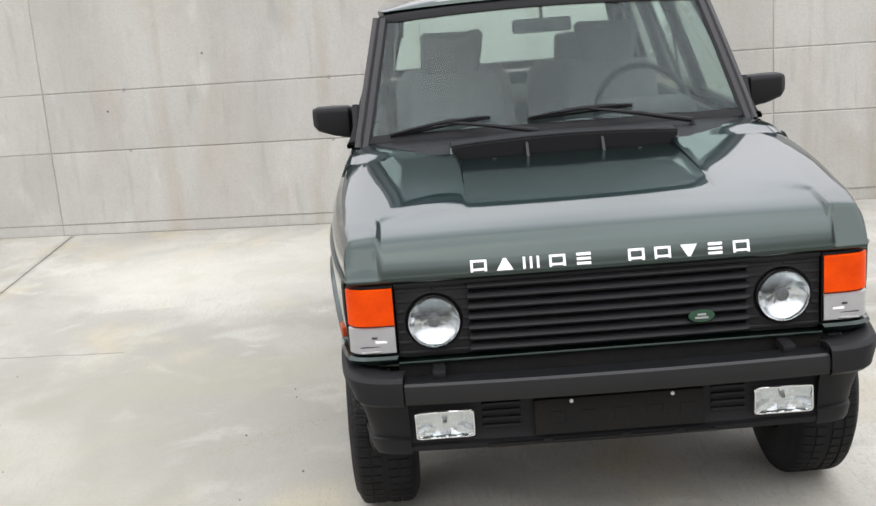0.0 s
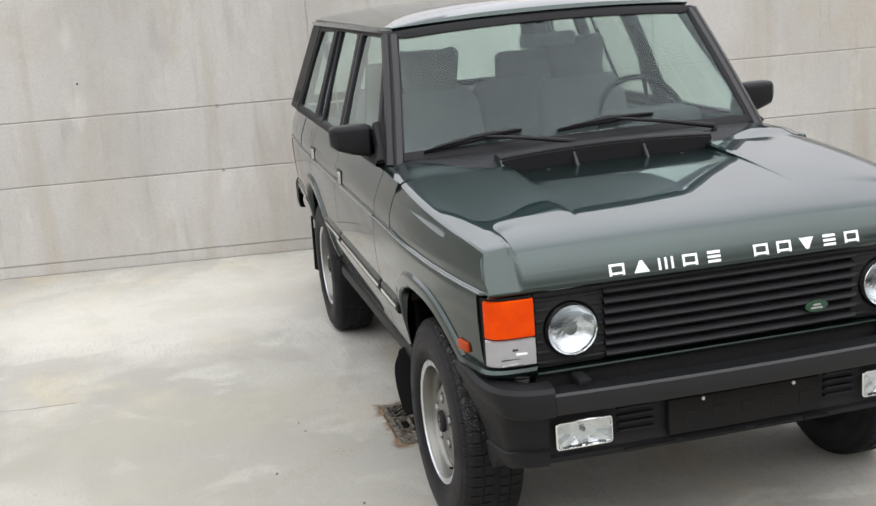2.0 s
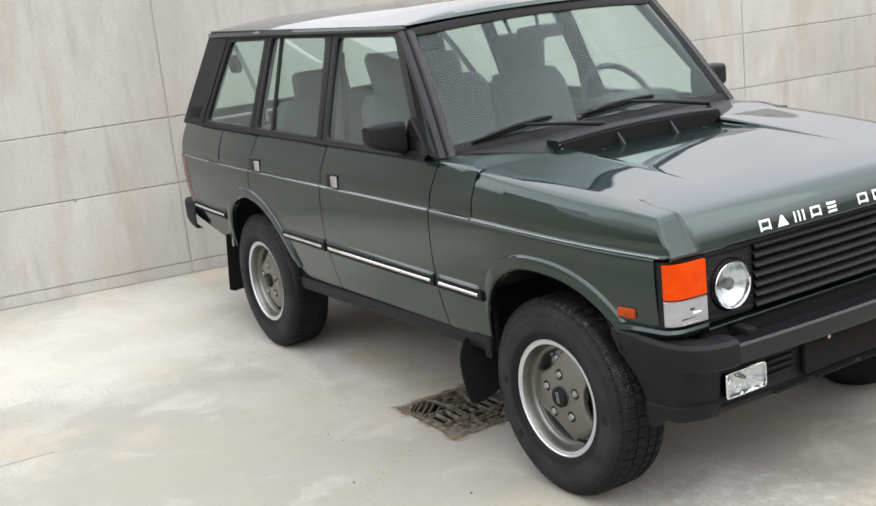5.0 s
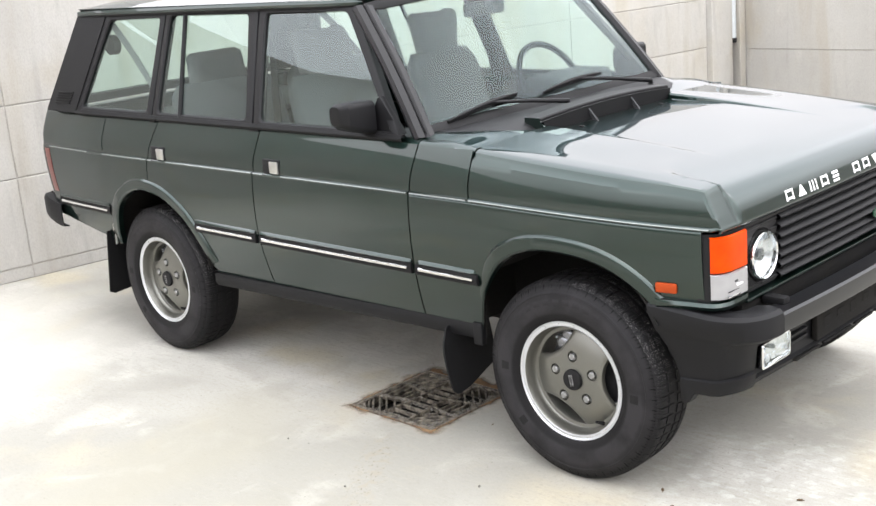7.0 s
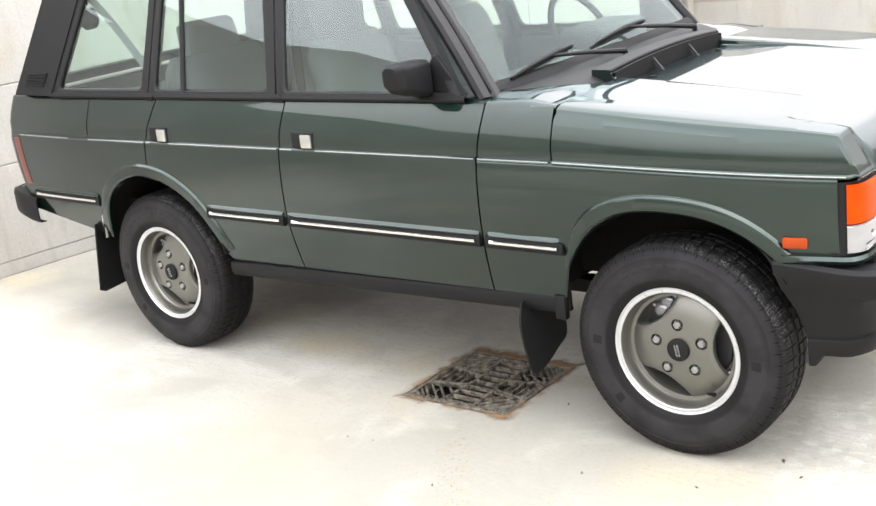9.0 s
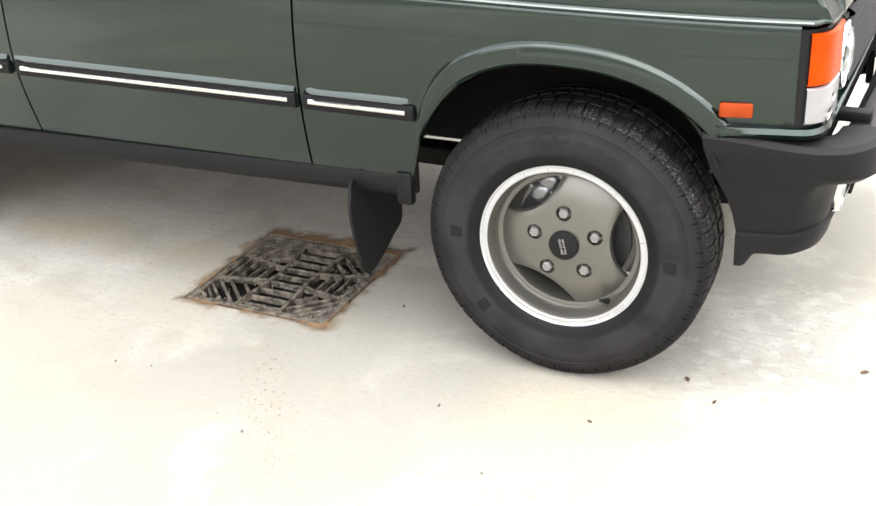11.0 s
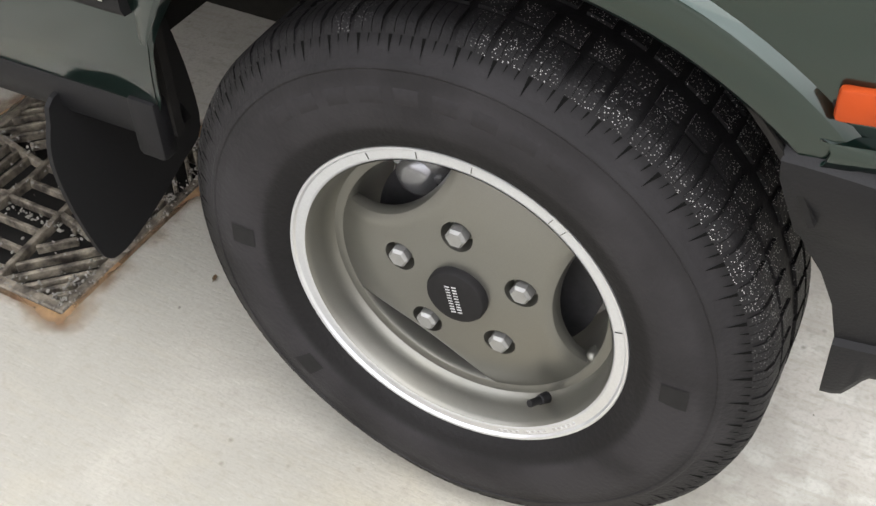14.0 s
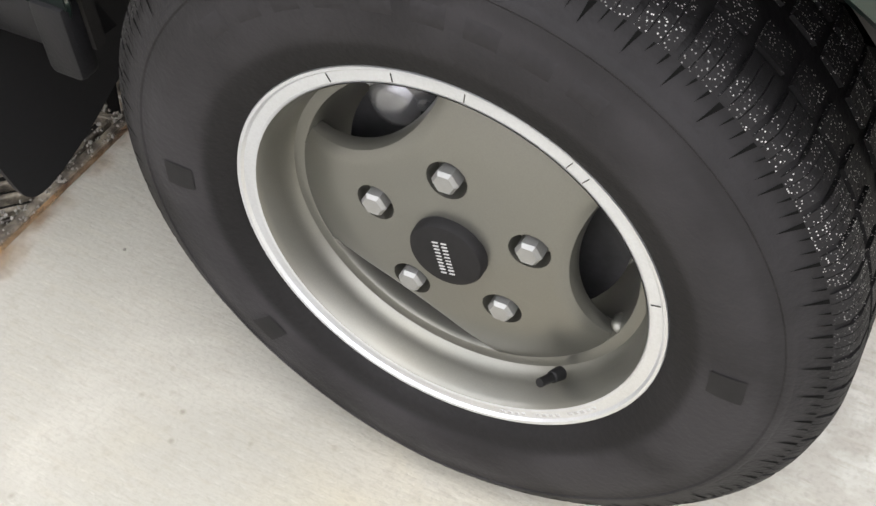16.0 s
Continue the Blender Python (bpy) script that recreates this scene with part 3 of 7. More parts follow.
def prism(outline, depth, m, bevel=0.0, bm=None, seg=2):
    """An outline of (a, b) pairs, given depth along its own z, laid by the pose m."""
    bm = bm or bmesh.new()
    low = [bm.verts.new(m @ Vector((a, b, 0))) for a, b in outline]
    top = [bm.verts.new(m @ Vector((a, b, depth))) for a, b in outline]
    n = len(outline)
    faces = [bm.faces.new(low[::-1]), bm.faces.new(top)]
    for i in range(n):
        faces.append(bm.faces.new((low[i], low[(i + 1) % n], top[(i + 1) % n], top[i])))
    if bevel:
        edges = {e for f in faces[:2] for e in f.edges}
        bmesh.ops.bevel(bm, geom=list(edges), offset=bevel, segments=seg, affect="EDGES", profile=0.5)
    return bm


def rod(points, radius, n=10, bm=None, flat=1.0):
    """A round rod through points; radius may be a list."""
    bm = bm or bmesh.new()
    pts = [Vector(p) for p in points]
    radii = radius if isinstance(radius, (list, tuple)) else [radius] * len(pts)
    rings = []
    for i, p in enumerate(pts):
        way = (pts[min(i + 1, len(pts) - 1)] - pts[max(i - 1, 0)]).normalized()
        a = way.orthogonal().normalized() if abs(way.z) > 0.9 else way.cross(Vector((0, 0, 1))).normalized()
        b = way.cross(a)
        rings.append([bm.verts.new(p + radii[i] * (math.cos(2 * math.pi * k / n) * a + flat * math.sin(2 * math.pi * k / n) * b)) for k in range(n)])
    for r, s in zip(rings, rings[1:]):
        for k in range(n):
            bm.faces.new((r[k], r[(k + 1) % n], s[(k + 1) % n], s[k]))
    bm.faces.new(rings[0][::-1])
    bm.faces.new(rings[-1])
    return bm


def ease(v, lo, hi):
    u = min(1, max(0, (v - lo) / (hi - lo)))
    return u * u * (3 - 2 * u)


def interp(v, table):
    return float(np.interp(v, [a for a, _ in table], [b for _, b in table]))


# ---------------------------------------------------------------- the setting
WALL_AT, WALL_WAY = Vector((-0.54, 4.60, 0)), Vector((1, -0.14, 0)).normalized()


def wall_pose(at, way):
    """x along the wall, y into it, z up."""
    into = Vector((-way.y, way.x, 0))
    m = Matrix((way, into, (0, 0, 1))).transposed().to_4x4()
    m.translation = at
    return m


def concrete_wall(name, label, m, stations, levels, top, depth=0.3, lift=0.005):
    """Cast in panels: a backing with dark joints, and in front of it a panel for each field. top(s) is the height along the wall."""
    rng = random.Random(len(stations) * 7)
    s0, s1 = stations[0], stations[-1]
    steps = [s0 + (s1 - s0) * i / 40 for i in range(41)]
    verts = [(s, y, z) for y in (lift, depth) for s in steps for z in (-0.3, top(s))]
    n = len(steps)
    faces = []
    for i in range(n - 1):
        a, b, c, d = 2 * i, 2 * i + 1, 2 * i + 2, 2 * i + 3
        k = 2 * n
        faces += [(a, c, d, b), (a + k, b + k, d + k, c + k), (b, d, d + k, b + k), (a, a + k, c + k, c)]
    faces += [(0, 1, 1 + 2 * n, 2 * n), (2 * n - 2, 4 * n - 2, 4 * n - 1, 2 * n - 1)]
    wall = link(name, verts, faces, WALL_JOINT)
    wall.matrix_world = m
    tagged(wall, label, "wall", kind="structure")
    gap = 0.0034
    for a, b in zip(stations, stations[1:]):
        for z0, z1 in zip(levels, levels[1:]):
            za, zb = min(z1, top(a)), min(z1, top(b))
            if za <= z0 + 0.05 and zb <= z0 + 0.05:
                continue
            za, zb = max(za, z0 + 0.03), max(zb, z0 + 0.03)
            bm = bmesh.new()
            proud = rng.uniform(0, 0.003) - (0.004 if z0 < 0.05 else 0.0)
            quad = [(a + gap, z0 + gap), (b - gap, z0 + gap), (b - gap, zb - gap), (a + gap, za - gap)]
            prism(quad, lift + 0.02, Matrix(((1, 0, 0, 0), (0, 0, 1, -proud), (0, 1, 0, 0), (0, 0, 0, 1))), 0.004, bm, 1)
            part("panel", bm, WALL, wall)
    return wall


def back_top(s):
    """The crown of the back wall: level by the corner, climbing the other way."""
    return interp(s, [(-4.6, 3.5), (-1.4, 2.25), (8, 2.25)])


wall_north = concrete_wall("wall_north", "tall pale cast concrete retaining wall in panels, lightly stained",
                           wall_pose(WALL_AT, WALL_WAY), [-29.0, -26.1, -23.2, -20.3, -17.4, -14.5, -11.6, -8.75, -5.8, -2.92, 0.0, 2.48, 4.86, 6.645], [0.0, 0.085, 0.65, 1.105, 2.3, 3.5], back_top)

# patched formwork ties along the joints, and two open pores
for x, z, r in [(-2.27 + 1.58 * k, 1.105, 0.014) for k in range(-3, 3)] + [(-2.28 + 1.58 * k, 0.645, 0.012) for k in range(-3, 3)]:
    part("tie_patch", rod([(x, -0.0045, z), (x, 0.01, z)], [r, r * 1.1], 12), JOINT, wall_north, "dirty patched formwork tie")
for x, z in ((-1.63, 1.34), (-2.42, 0.95)):
    part("pore", rod([(x, -0.0042, z), (x, 0.01, z)], 0.007, 8), DARK, wall_north, "dark open pore")


def corner_pillar():
    """The concrete pier at the corner, with a chase for the rainwater pipe."""
    m = wall_pose(WALL_AT + WALL_WAY * 6.649, WALL_WAY)
    bm = box(0.0, 0.305, -0.06, 0.3, -0.1, 2.25, 0.01)
    box(0.415, 0.505, -0.06, 0.3, -0.1, 2.25, 0.01, bm=bm)
    box(0.305, 0.415, 0.22, 0.3, -0.1, 2.25, bm=bm)
    box(0.305, 0.415, -0.05, 0.22, -0.1, 0.17, bm=bm)
    ob = part("pillar", bm, WALL)
    ob.matrix_world = m
    tagged(ob, "pale concrete corner pier with an open pipe chase", "pillar", kind="structure")
    pipe = tagged(new("rainwater_pipe"), "pale plastic rainwater pipe ending in a wall chase", "pipe")
    pipe.matrix_world = m
    part("tube", rod([(0.36, 0.0, 0.70), (0.36, 0.0, 2.2)], 0.046, 16), PIPE, pipe)
    part("collar", rod([(0.36, 0.0, 0.655), (0.36, 0.0, 0.70)], 0.05, 16), RUBBER, pipe, "black rubber collar")
    part("lining", box(0.307, 0.413, 0.05, 0.215, 0.171, 2.2), DARK, pipe, "dark back of the chase")
    return ob


corner_pillar()
east_way = Vector((-0.06, -1, 0)).normalized()
east_at = WALL_AT + WALL_WAY * 7.165 + Vector((0.0, 0.02, 0))
concrete_wall("wall_east", "pale cast concrete side wall in wide panels",
                          wall_pose(east_at, east_way), [0.0, 1.9, 5.2, 8.5, 11.8], [0.0, 0.575, 1.15, 2.3], lambda s: 2.25)

# an added wall, never in view, that closes the yard and shows only in reflections
concrete_wall("wall_west", "added pale concrete wall, out of view, closing the far side of the yard",
                          wall_pose(Vector((-13.9, -7.3, 0)), Vector((0, 1, 0))), [0.0, 3.3, 6.6, 9.9, 13.2], [0.0, 1.15, 2.3], lambda s: 2.25)

# the ground: bare earth to the horizon, and the yard's slabs on it
ground = link("ground", [(-400, -400, -0.35), (400, -400, -0.35), (400, 400, -0.35), (-400, 400, -0.35)], [(0, 1, 2, 3)], EARTH)
tagged(ground, "bare ground stretching away round the yard", "ground", kind="structure")

DRAIN = (-0.828, -0.382, 0.732, 1.187)      # x from, x to, y from, y to


def yard():
    """A concrete yard with a saw cut, and a square hole for the drain."""
    base = part("floor", box(-14, 9, -7.5, 6, -0.34, -0.3), JOINT)
    tagged(base, "pale grey cast concrete yard floor with saw-cut joints and stains", "floor", kind="structure")
    cut = -3.36

    def slab(x0, x1, y0, y1):
        bm = box(x0, x1, y0, y1, -0.3, 0.0)
        part("slab", bm, FLOOR, base)

    g = 0.005
    a, b, c, d = DRAIN[0] - 0.02, DRAIN[1] + 0.02, DRAIN[2] - 0.02, DRAIN[3] + 0.02
    slab(-14, cut - g, -7.5, 6)
    outer = [(cut + g, -7.5), (9, -7.5), (9, 6), (cut + g, 6)]
    inner = [(a, c), (b, c), (b, d), (a, d)]
    verts = [(x, y, z) for z in (0, -0.3) for x, y in outer + inner]
    faces = []
    for i in range(4):
        j = (i + 1) % 4
        faces += [(i, j, 4 + j, 4 + i), (8 + i, 12 + i, 12 + j, 8 + j), (i, 8 + i, 8 + j, j), (4 + i, 4 + j, 12 + j, 12 + i)]
    link("slab", verts, faces, FLOOR, base)
    # a hairline crack running out from the cut
    rng = random.Random(4)
    rows = [[], []]
    for k in range(25):
        f = k / 24
        x, y, w = cut + 1.16 * f, 2.02 - 0.115 * f + rng.uniform(-0.006, 0.006), 0.0035 * (1 - 0.7 * f)
        rows[0].append((x, y - w, 0.0012))
        rows[1].append((x, y + w, 0.0012))
    link("crack", *net(rows), JOINT, base, "dirt-filled hairline crack", solid=0.002)
    return base


yard()


def drain_grate():
    """A square cast-iron gully grate: a frame, ribs that make a cross and a diamond, and slanting bars between."""
    x0, x1, y0, y1 = DRAIN
    cx, cy, h = (x0 + x1) / 2, (y0 + y1) / 2, (x1 - x0) / 2
    ob = thing("drain_grate", "square rusty cast-iron drain grate clogged with dirt, set in the concrete", "drain grate", (cx, cy, 0))
    ky = (y1 - y0) / (x1 - x0)
    bm = bmesh.new()
    for s in (-1, 1):
        box(s * h - 0.009, s * h + 0.012, -h * ky - 0.012, h * ky + 0.012, -0.05, 0.003, 0.003, 1, bm)
        box(-h, h, s * h * ky - 0.010, s * h * ky + 0.010, -0.05, 0.002, 0.003, 1, bm)
    part("frame", bm, IRON, ob)

    def bar(ax, ay, bx, by, w, z1=0.0, rib=True):
        a, b = Vector((ay * h, ax * h * ky, 0)), Vector((by * h, bx * h * ky, 0))
        d = b - a
        m = Matrix.Translation((a + b) / 2) @ Matrix.Rotation(math.atan2(d.y, d.x), 4, "Z")
        part("rib" if rib else "bar", box(-d.length / 2, d.length / 2, -w / 2, w / 2, -0.020, z1 - 0.002, 0.0015, 1, None, m), IRON, ob)

    q = 0.34
    for s in (-1, 1):
        for t in (-1, 1):
            bar(s * q, t * 0.97, s * 0.25, 0, 0.012, 0.003)
        bar(-0.97, s * q, -0.27, s * 0.2, 0.011, 0.002)
        bar(0.27, s * 0.2, 0.97, s * q, 0.011, 0.002)
    # long bars in the middle field, upright bars in the side fields, slanting bars in the corners
    for k in range(9):
        y = -0.86 + k * 0.215
        w = 0.24 + 0.1 * abs(y)
        bar(-w, y, w, y, 0.0085, 0.0, False)
    for s in (-1, 1):
        for k in range(4):
            x = s * (q + 0.13 + k * 0.14)
            bar(x, -q + 0.04, x, q - 0.04, 0.008, 0.0, False)
        for t in (-1, 1):
            for k in range(4):
                f = 0.12 + k * 0.2
                u0, v0 = q + 0.02 + f * 0.6, 0.97
                u1, v1 = 0.97, q + 0.02 + f * 0.6
                if k == 0:
                    bar(s * (q + 0.02), t * 0.58, s * 0.58, t * (q + 0.02), 0.008, 0.0, False)
                    bar(s * (q + 0.03), t * 0.97, s * 0.97, t * (q + 0.03), 0.008, 0.0, False)
                    u0, v0, u1, v1 = q + 0.02, 0.80, 0.80, q + 0.02
                bar(s * min(u0, 0.93), t * v0, s * u1, t * min(v1, 0.93), 0.008, 0.0, False)
    # a solid block closes the pit; near-black colour gives the shade of its depth
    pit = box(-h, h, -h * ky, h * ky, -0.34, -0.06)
    part("sump", pit, PIT_SHADE, ob, "near-black silted block, the sump's shade in its colour")
    # rust round the frame, with a torn outline
    rng = random.Random(5)
    n = 96
    ins, out = [], []
    for k in range(n):
        a = 2 * math.pi * k / n
        c, s = math.cos(a), math.sin(a)
        e = 1 / max(abs(c), abs(s))
        ins.append((c * e * (h + 0.012), s * e * (h * ky + 0.012), 0.0025))
        out.append((c * e * (h + 0.15), s * e * (h * ky + 0.15), 0.0015))
    link("rust_ring", *net([ins, out], close_u=True), rust_stain(h + 0.012, h * ky + 0.012), ob, "orange-brown rust stain", fix=True)
    # grit heaped in the corners and along the ribs
    bm = bmesh.new()
    for _ in range(700):
        x, y = rng.uniform(-1, 1), rng.uniform(-1, 1)
        if rng.random() < 0.6:
            x, y = (rng.choice((-1, 1)) * rng.uniform(0.86, 1.04), y) if rng.random() < 0.5 else (x, -rng.uniform(0.86, 1.05))
        elif rng.random() < 0.6:
            x = rng.choice((-q, q)) + rng.uniform(-0.04, 0.04)
        r = rng.uniform(0.0012, 0.0042)
        bmesh.ops.create_icosphere(bm, subdivisions=1, radius=r, matrix=Matrix.LocRotScale((x * h, y * h * ky, 0.002), Euler((rng.uniform(0, 3), rng.uniform(0, 3), 0)), (1, rng.uniform(0.6, 1.4), 0.6)))
    tagged(part("grit", bm, STONE, ob), kind="stuff")
    return ob


drain_grate()

# ---------------------------------------------------------------- the car: front towards -y, the near side at -x
car = thing("car", "dark green five-door off-road estate car parked on pale concrete", "car")
HUB_Z, AXLE_F, AXLE_R = 0.366, 0.0, 2.54
BELT, WAIST = 0.985, 1.172


def taper(y):
    front = 0.090 * (max(0, 0.3 - y) / 0.878) ** 2
    rear = 0.032 * (max(0, y - 2.5) / 1.0) ** 2
    return front + rear


def belt(y):
    """The belt line's height: level along the doors, falling a little along the bonnet."""
    return BELT - 0.026 * ease(-y, -0.45, 0.75)


def foot(y):
    """The height of the doors' lower edge, dropping a little towards the rear."""
    return 0.480 - 0.023 * (y - 0.73)


def side_x(y, z):
    """How far the body's skin stands off the middle: swelling to the belt, a ledge there, then turning in to the waist."""
    z += BELT - belt(y)
    d = z - BELT - 0.006
    if d <= 0:
        w = 0.880 - 0.072 * ((0.93 - min(z, 0.93)) / 0.45) ** 2
        w -= 0.0 if z < 0.965 else 0.002 * (z - 0.965) / 0.02
        if z > BELT:
            w = 0.878 - 0.007 * (z - BELT) / 0.006
        # a rolled bead along the belt
        w += 0.0035 * math.cos(math.pi / 2 * min(1, abs(z - BELT) / 0.0045))
    elif d < 0.08:
        w = 0.871 - 3.0 * max(0, d - 0.02) ** 2
    else:
        w = 0.8602 - 0.36 * (d - 0.08) - 0.6 * (d - 0.08) ** 2
    return w - taper(y)


ARCH_F = [(-0.62, 0.50), (-0.42, 0.60), (-0.36, 0.68), (-0.30, 0.742), (-0.22, 0.795), (-0.12, 0.830), (0.0, 0.843), (0.10, 0.838), (0.18, 0.815), (0.25, 0.775), (0.312, 0.708), (0.370, 0.623), (0.390, 0.569), (0.409, 0.514), (0.419, 0.485), (0.422, 0.46)]
ARCH_R = [(2.10, 0.46), (2.125, 0.50), (2.16, 0.60), (2.22, 0.70), (2.30, 0.765), (2.40, 0.812), (2.52, 0.832), (2.62, 0.825), (2.72, 0.79), (2.80, 0.735), (2.86, 0.66), (2.90, 0.58), (2.93, 0.50)]


def smooth_curve(pts, n):
    """n points along a smooth curve through pts."""
    out, m = [], len(pts) - 1
    for k in range(n):
        u = k / (n - 1) * m
        i = min(int(u), m - 1)
        f = u - i
        p = [Vector(pts[max(0, min(m, i + d))]) for d in (-1, 0, 1, 2)]
        out.append(0.5 * (2 * p[1] + (p[2] - p[0]) * f + (2 * p[0] - 5 * p[1] + 4 * p[2] - p[3]) * f * f + (3 * p[1] - p[0] - 3 * p[2] + p[3]) * f ** 3))
    return out


def skin(name, ys, low, high, side, parent, mat=PAINT, edge=None, extra=None, rows=22, label=""):
    """A panel of the body's side. ys: stations; low(y), high(y): its edges; edge(y, z) slants the stations with height."""
    net_rows = []
    def heights(y):
        a, b = low(y), high(y)
        if a < BELT - 0.02 and b > BELT + 0.02:
            c = BELT - 0.0045
            return [a + (c - a) * k / 15 for k in range(16)] + [BELT + k * 0.0015 for k in (-2, -1, 0, 1, 2, 3, 4)] + [BELT + 0.009 + (b - BELT - 0.009) * k / 12 for k in range(13)]
        if belt(y) < a < belt(y) + 0.005:
            c = belt(y) + 0.0075
            return [a, a + 0.002, a + 0.004] + [c + (b - c) * k / (rows - 4) for k in range(rows - 3)]
        return [a + (b - a) * k / (rows - 1) for k in range(rows)]
    columns = [heights(y) for y in ys]
    for k in range(len(columns[0])):
        row = []
        for y, col in zip(ys, columns):
            z = col[k]
            yy = edge(y, z) if edge else y
            row.append((side * side_x(yy, z), yy, z))
        net_rows.append(row)
    if extra:
        net_rows += [[(side * x, (edge(y, z) if edge else y), z) for x, z, y in ((*extra(y, k), y) for y in ys)] for k in range(4)]
    return link(name, *net(net_rows), mat, parent, label, angle=40, solid=0.008)


def shoulder(y, k):
    """The rounded edge over the waist, turning in to the glass."""
    a = k / 3 * math.pi / 2
    w = side_x(y, WAIST - 0.014)
    return w - 0.030 * math.sin(a) * 0.6 - 0.004 * k, WAIST - 0.012 + 0.014 * math.sin(a)


def span(a, b, n):
    return [a + (b - a) * k / n for k in range(n + 1)]


def front_gap(z):
    return interp(z, [(0.48, 0.716), (0.69, 0.702), (0.98, 0.682), (1.19, 0.655)])


def mid_gap(z):
    return interp(z, [(0.48, 1.672), (0.69, 1.672), (0.98, 1.640), (1.19, 1.615)])


def rear_gap(z):
    return interp(z, [(0.80, 2.50), (0.99, 2.468), (1.19, 2.398)])


G = 0.0032   # half a shut line


def strip_on(side, y0, y1, parent, z=0.688):
    """The rubbing strip on a panel and its bright insert."""
    def band(lo, hi, off, name, mat, label):
        rows = []
        for o, zz in ((0, lo), (off * 0.8, lo + 0.002), (off, (lo * 3 + hi) / 4), (off, (lo + hi * 3) / 4), (off * 0.8, hi - 0.002), (0, hi)):
            rows.append([(side * (side_x(y, z) - 0.004 + o), y, zz) for y in span(y0, y1, 10)])
        v, f = net(rows)
        n = 11
        f += [tuple(r * n for r in range(6)), tuple(r * n + n - 1 for r in range(5, -1, -1))]
        link(name, v, f, mat, parent, label)
    band(z - 0.024, z + 0.020, 0.020, "rubbing_strip", RUBBER, "black rubber strip")
    # the panel's swage just over the strip
    rows = []
    for o, zz in ((-0.002, z + 0.040), (0.004, z + 0.037), (0.0135, z + 0.028), (0.016, z + 0.025), (0.014, z + 0.0215), (-0.004, z + 0.021)):
        rows.append([(side * (side_x(y, zz) + o * ease(min(y - y0, y1 - y) + 0.004, 0, 0.006 if y0 > 0.6 else 0.03)), y, zz) for y in span(y0, y1, 24)])
    v, f = net(rows)
    link("swage", v, f, PAINT, parent, "raised green ridge over the strip", angle=20)
    rows = []
    for o, zz in ((0.016, z - 0.007), (0.0195, z - 0.0045), (0.0205, z), (0.0195, z + 0.0045), (0.016, z + 0.007)):
        rows.append([(side * (side_x(y, z) + o), y, zz) for y in span(y0 + 0.02, y1 - 0.02, 10)])
    v, f = net(rows)
    link("bright_insert", v, f, CHROME, parent, "thin bright insert")


def door_handle(side, y, parent, z=1.020):
    """A recessed flap handle: a dark dish and a bright paddle."""
    w = side_x(y, z)
    bm = box(side * (w - 0.012), side * (w + 0.0075), y - 0.058, y + 0.058, z - 0.036, z + 0.034, 0.006)
    part("handle_dish", bm, PLASTIC, parent, "black recessed handle dish")
    bm = box(side * (w - 0.004), side * (w + 0.014), y - 0.050, y + 0.006, z - 0.026, z + 0.026, 0.005)
    part("handle", bm, STEEL, parent, "bright square handle flap")


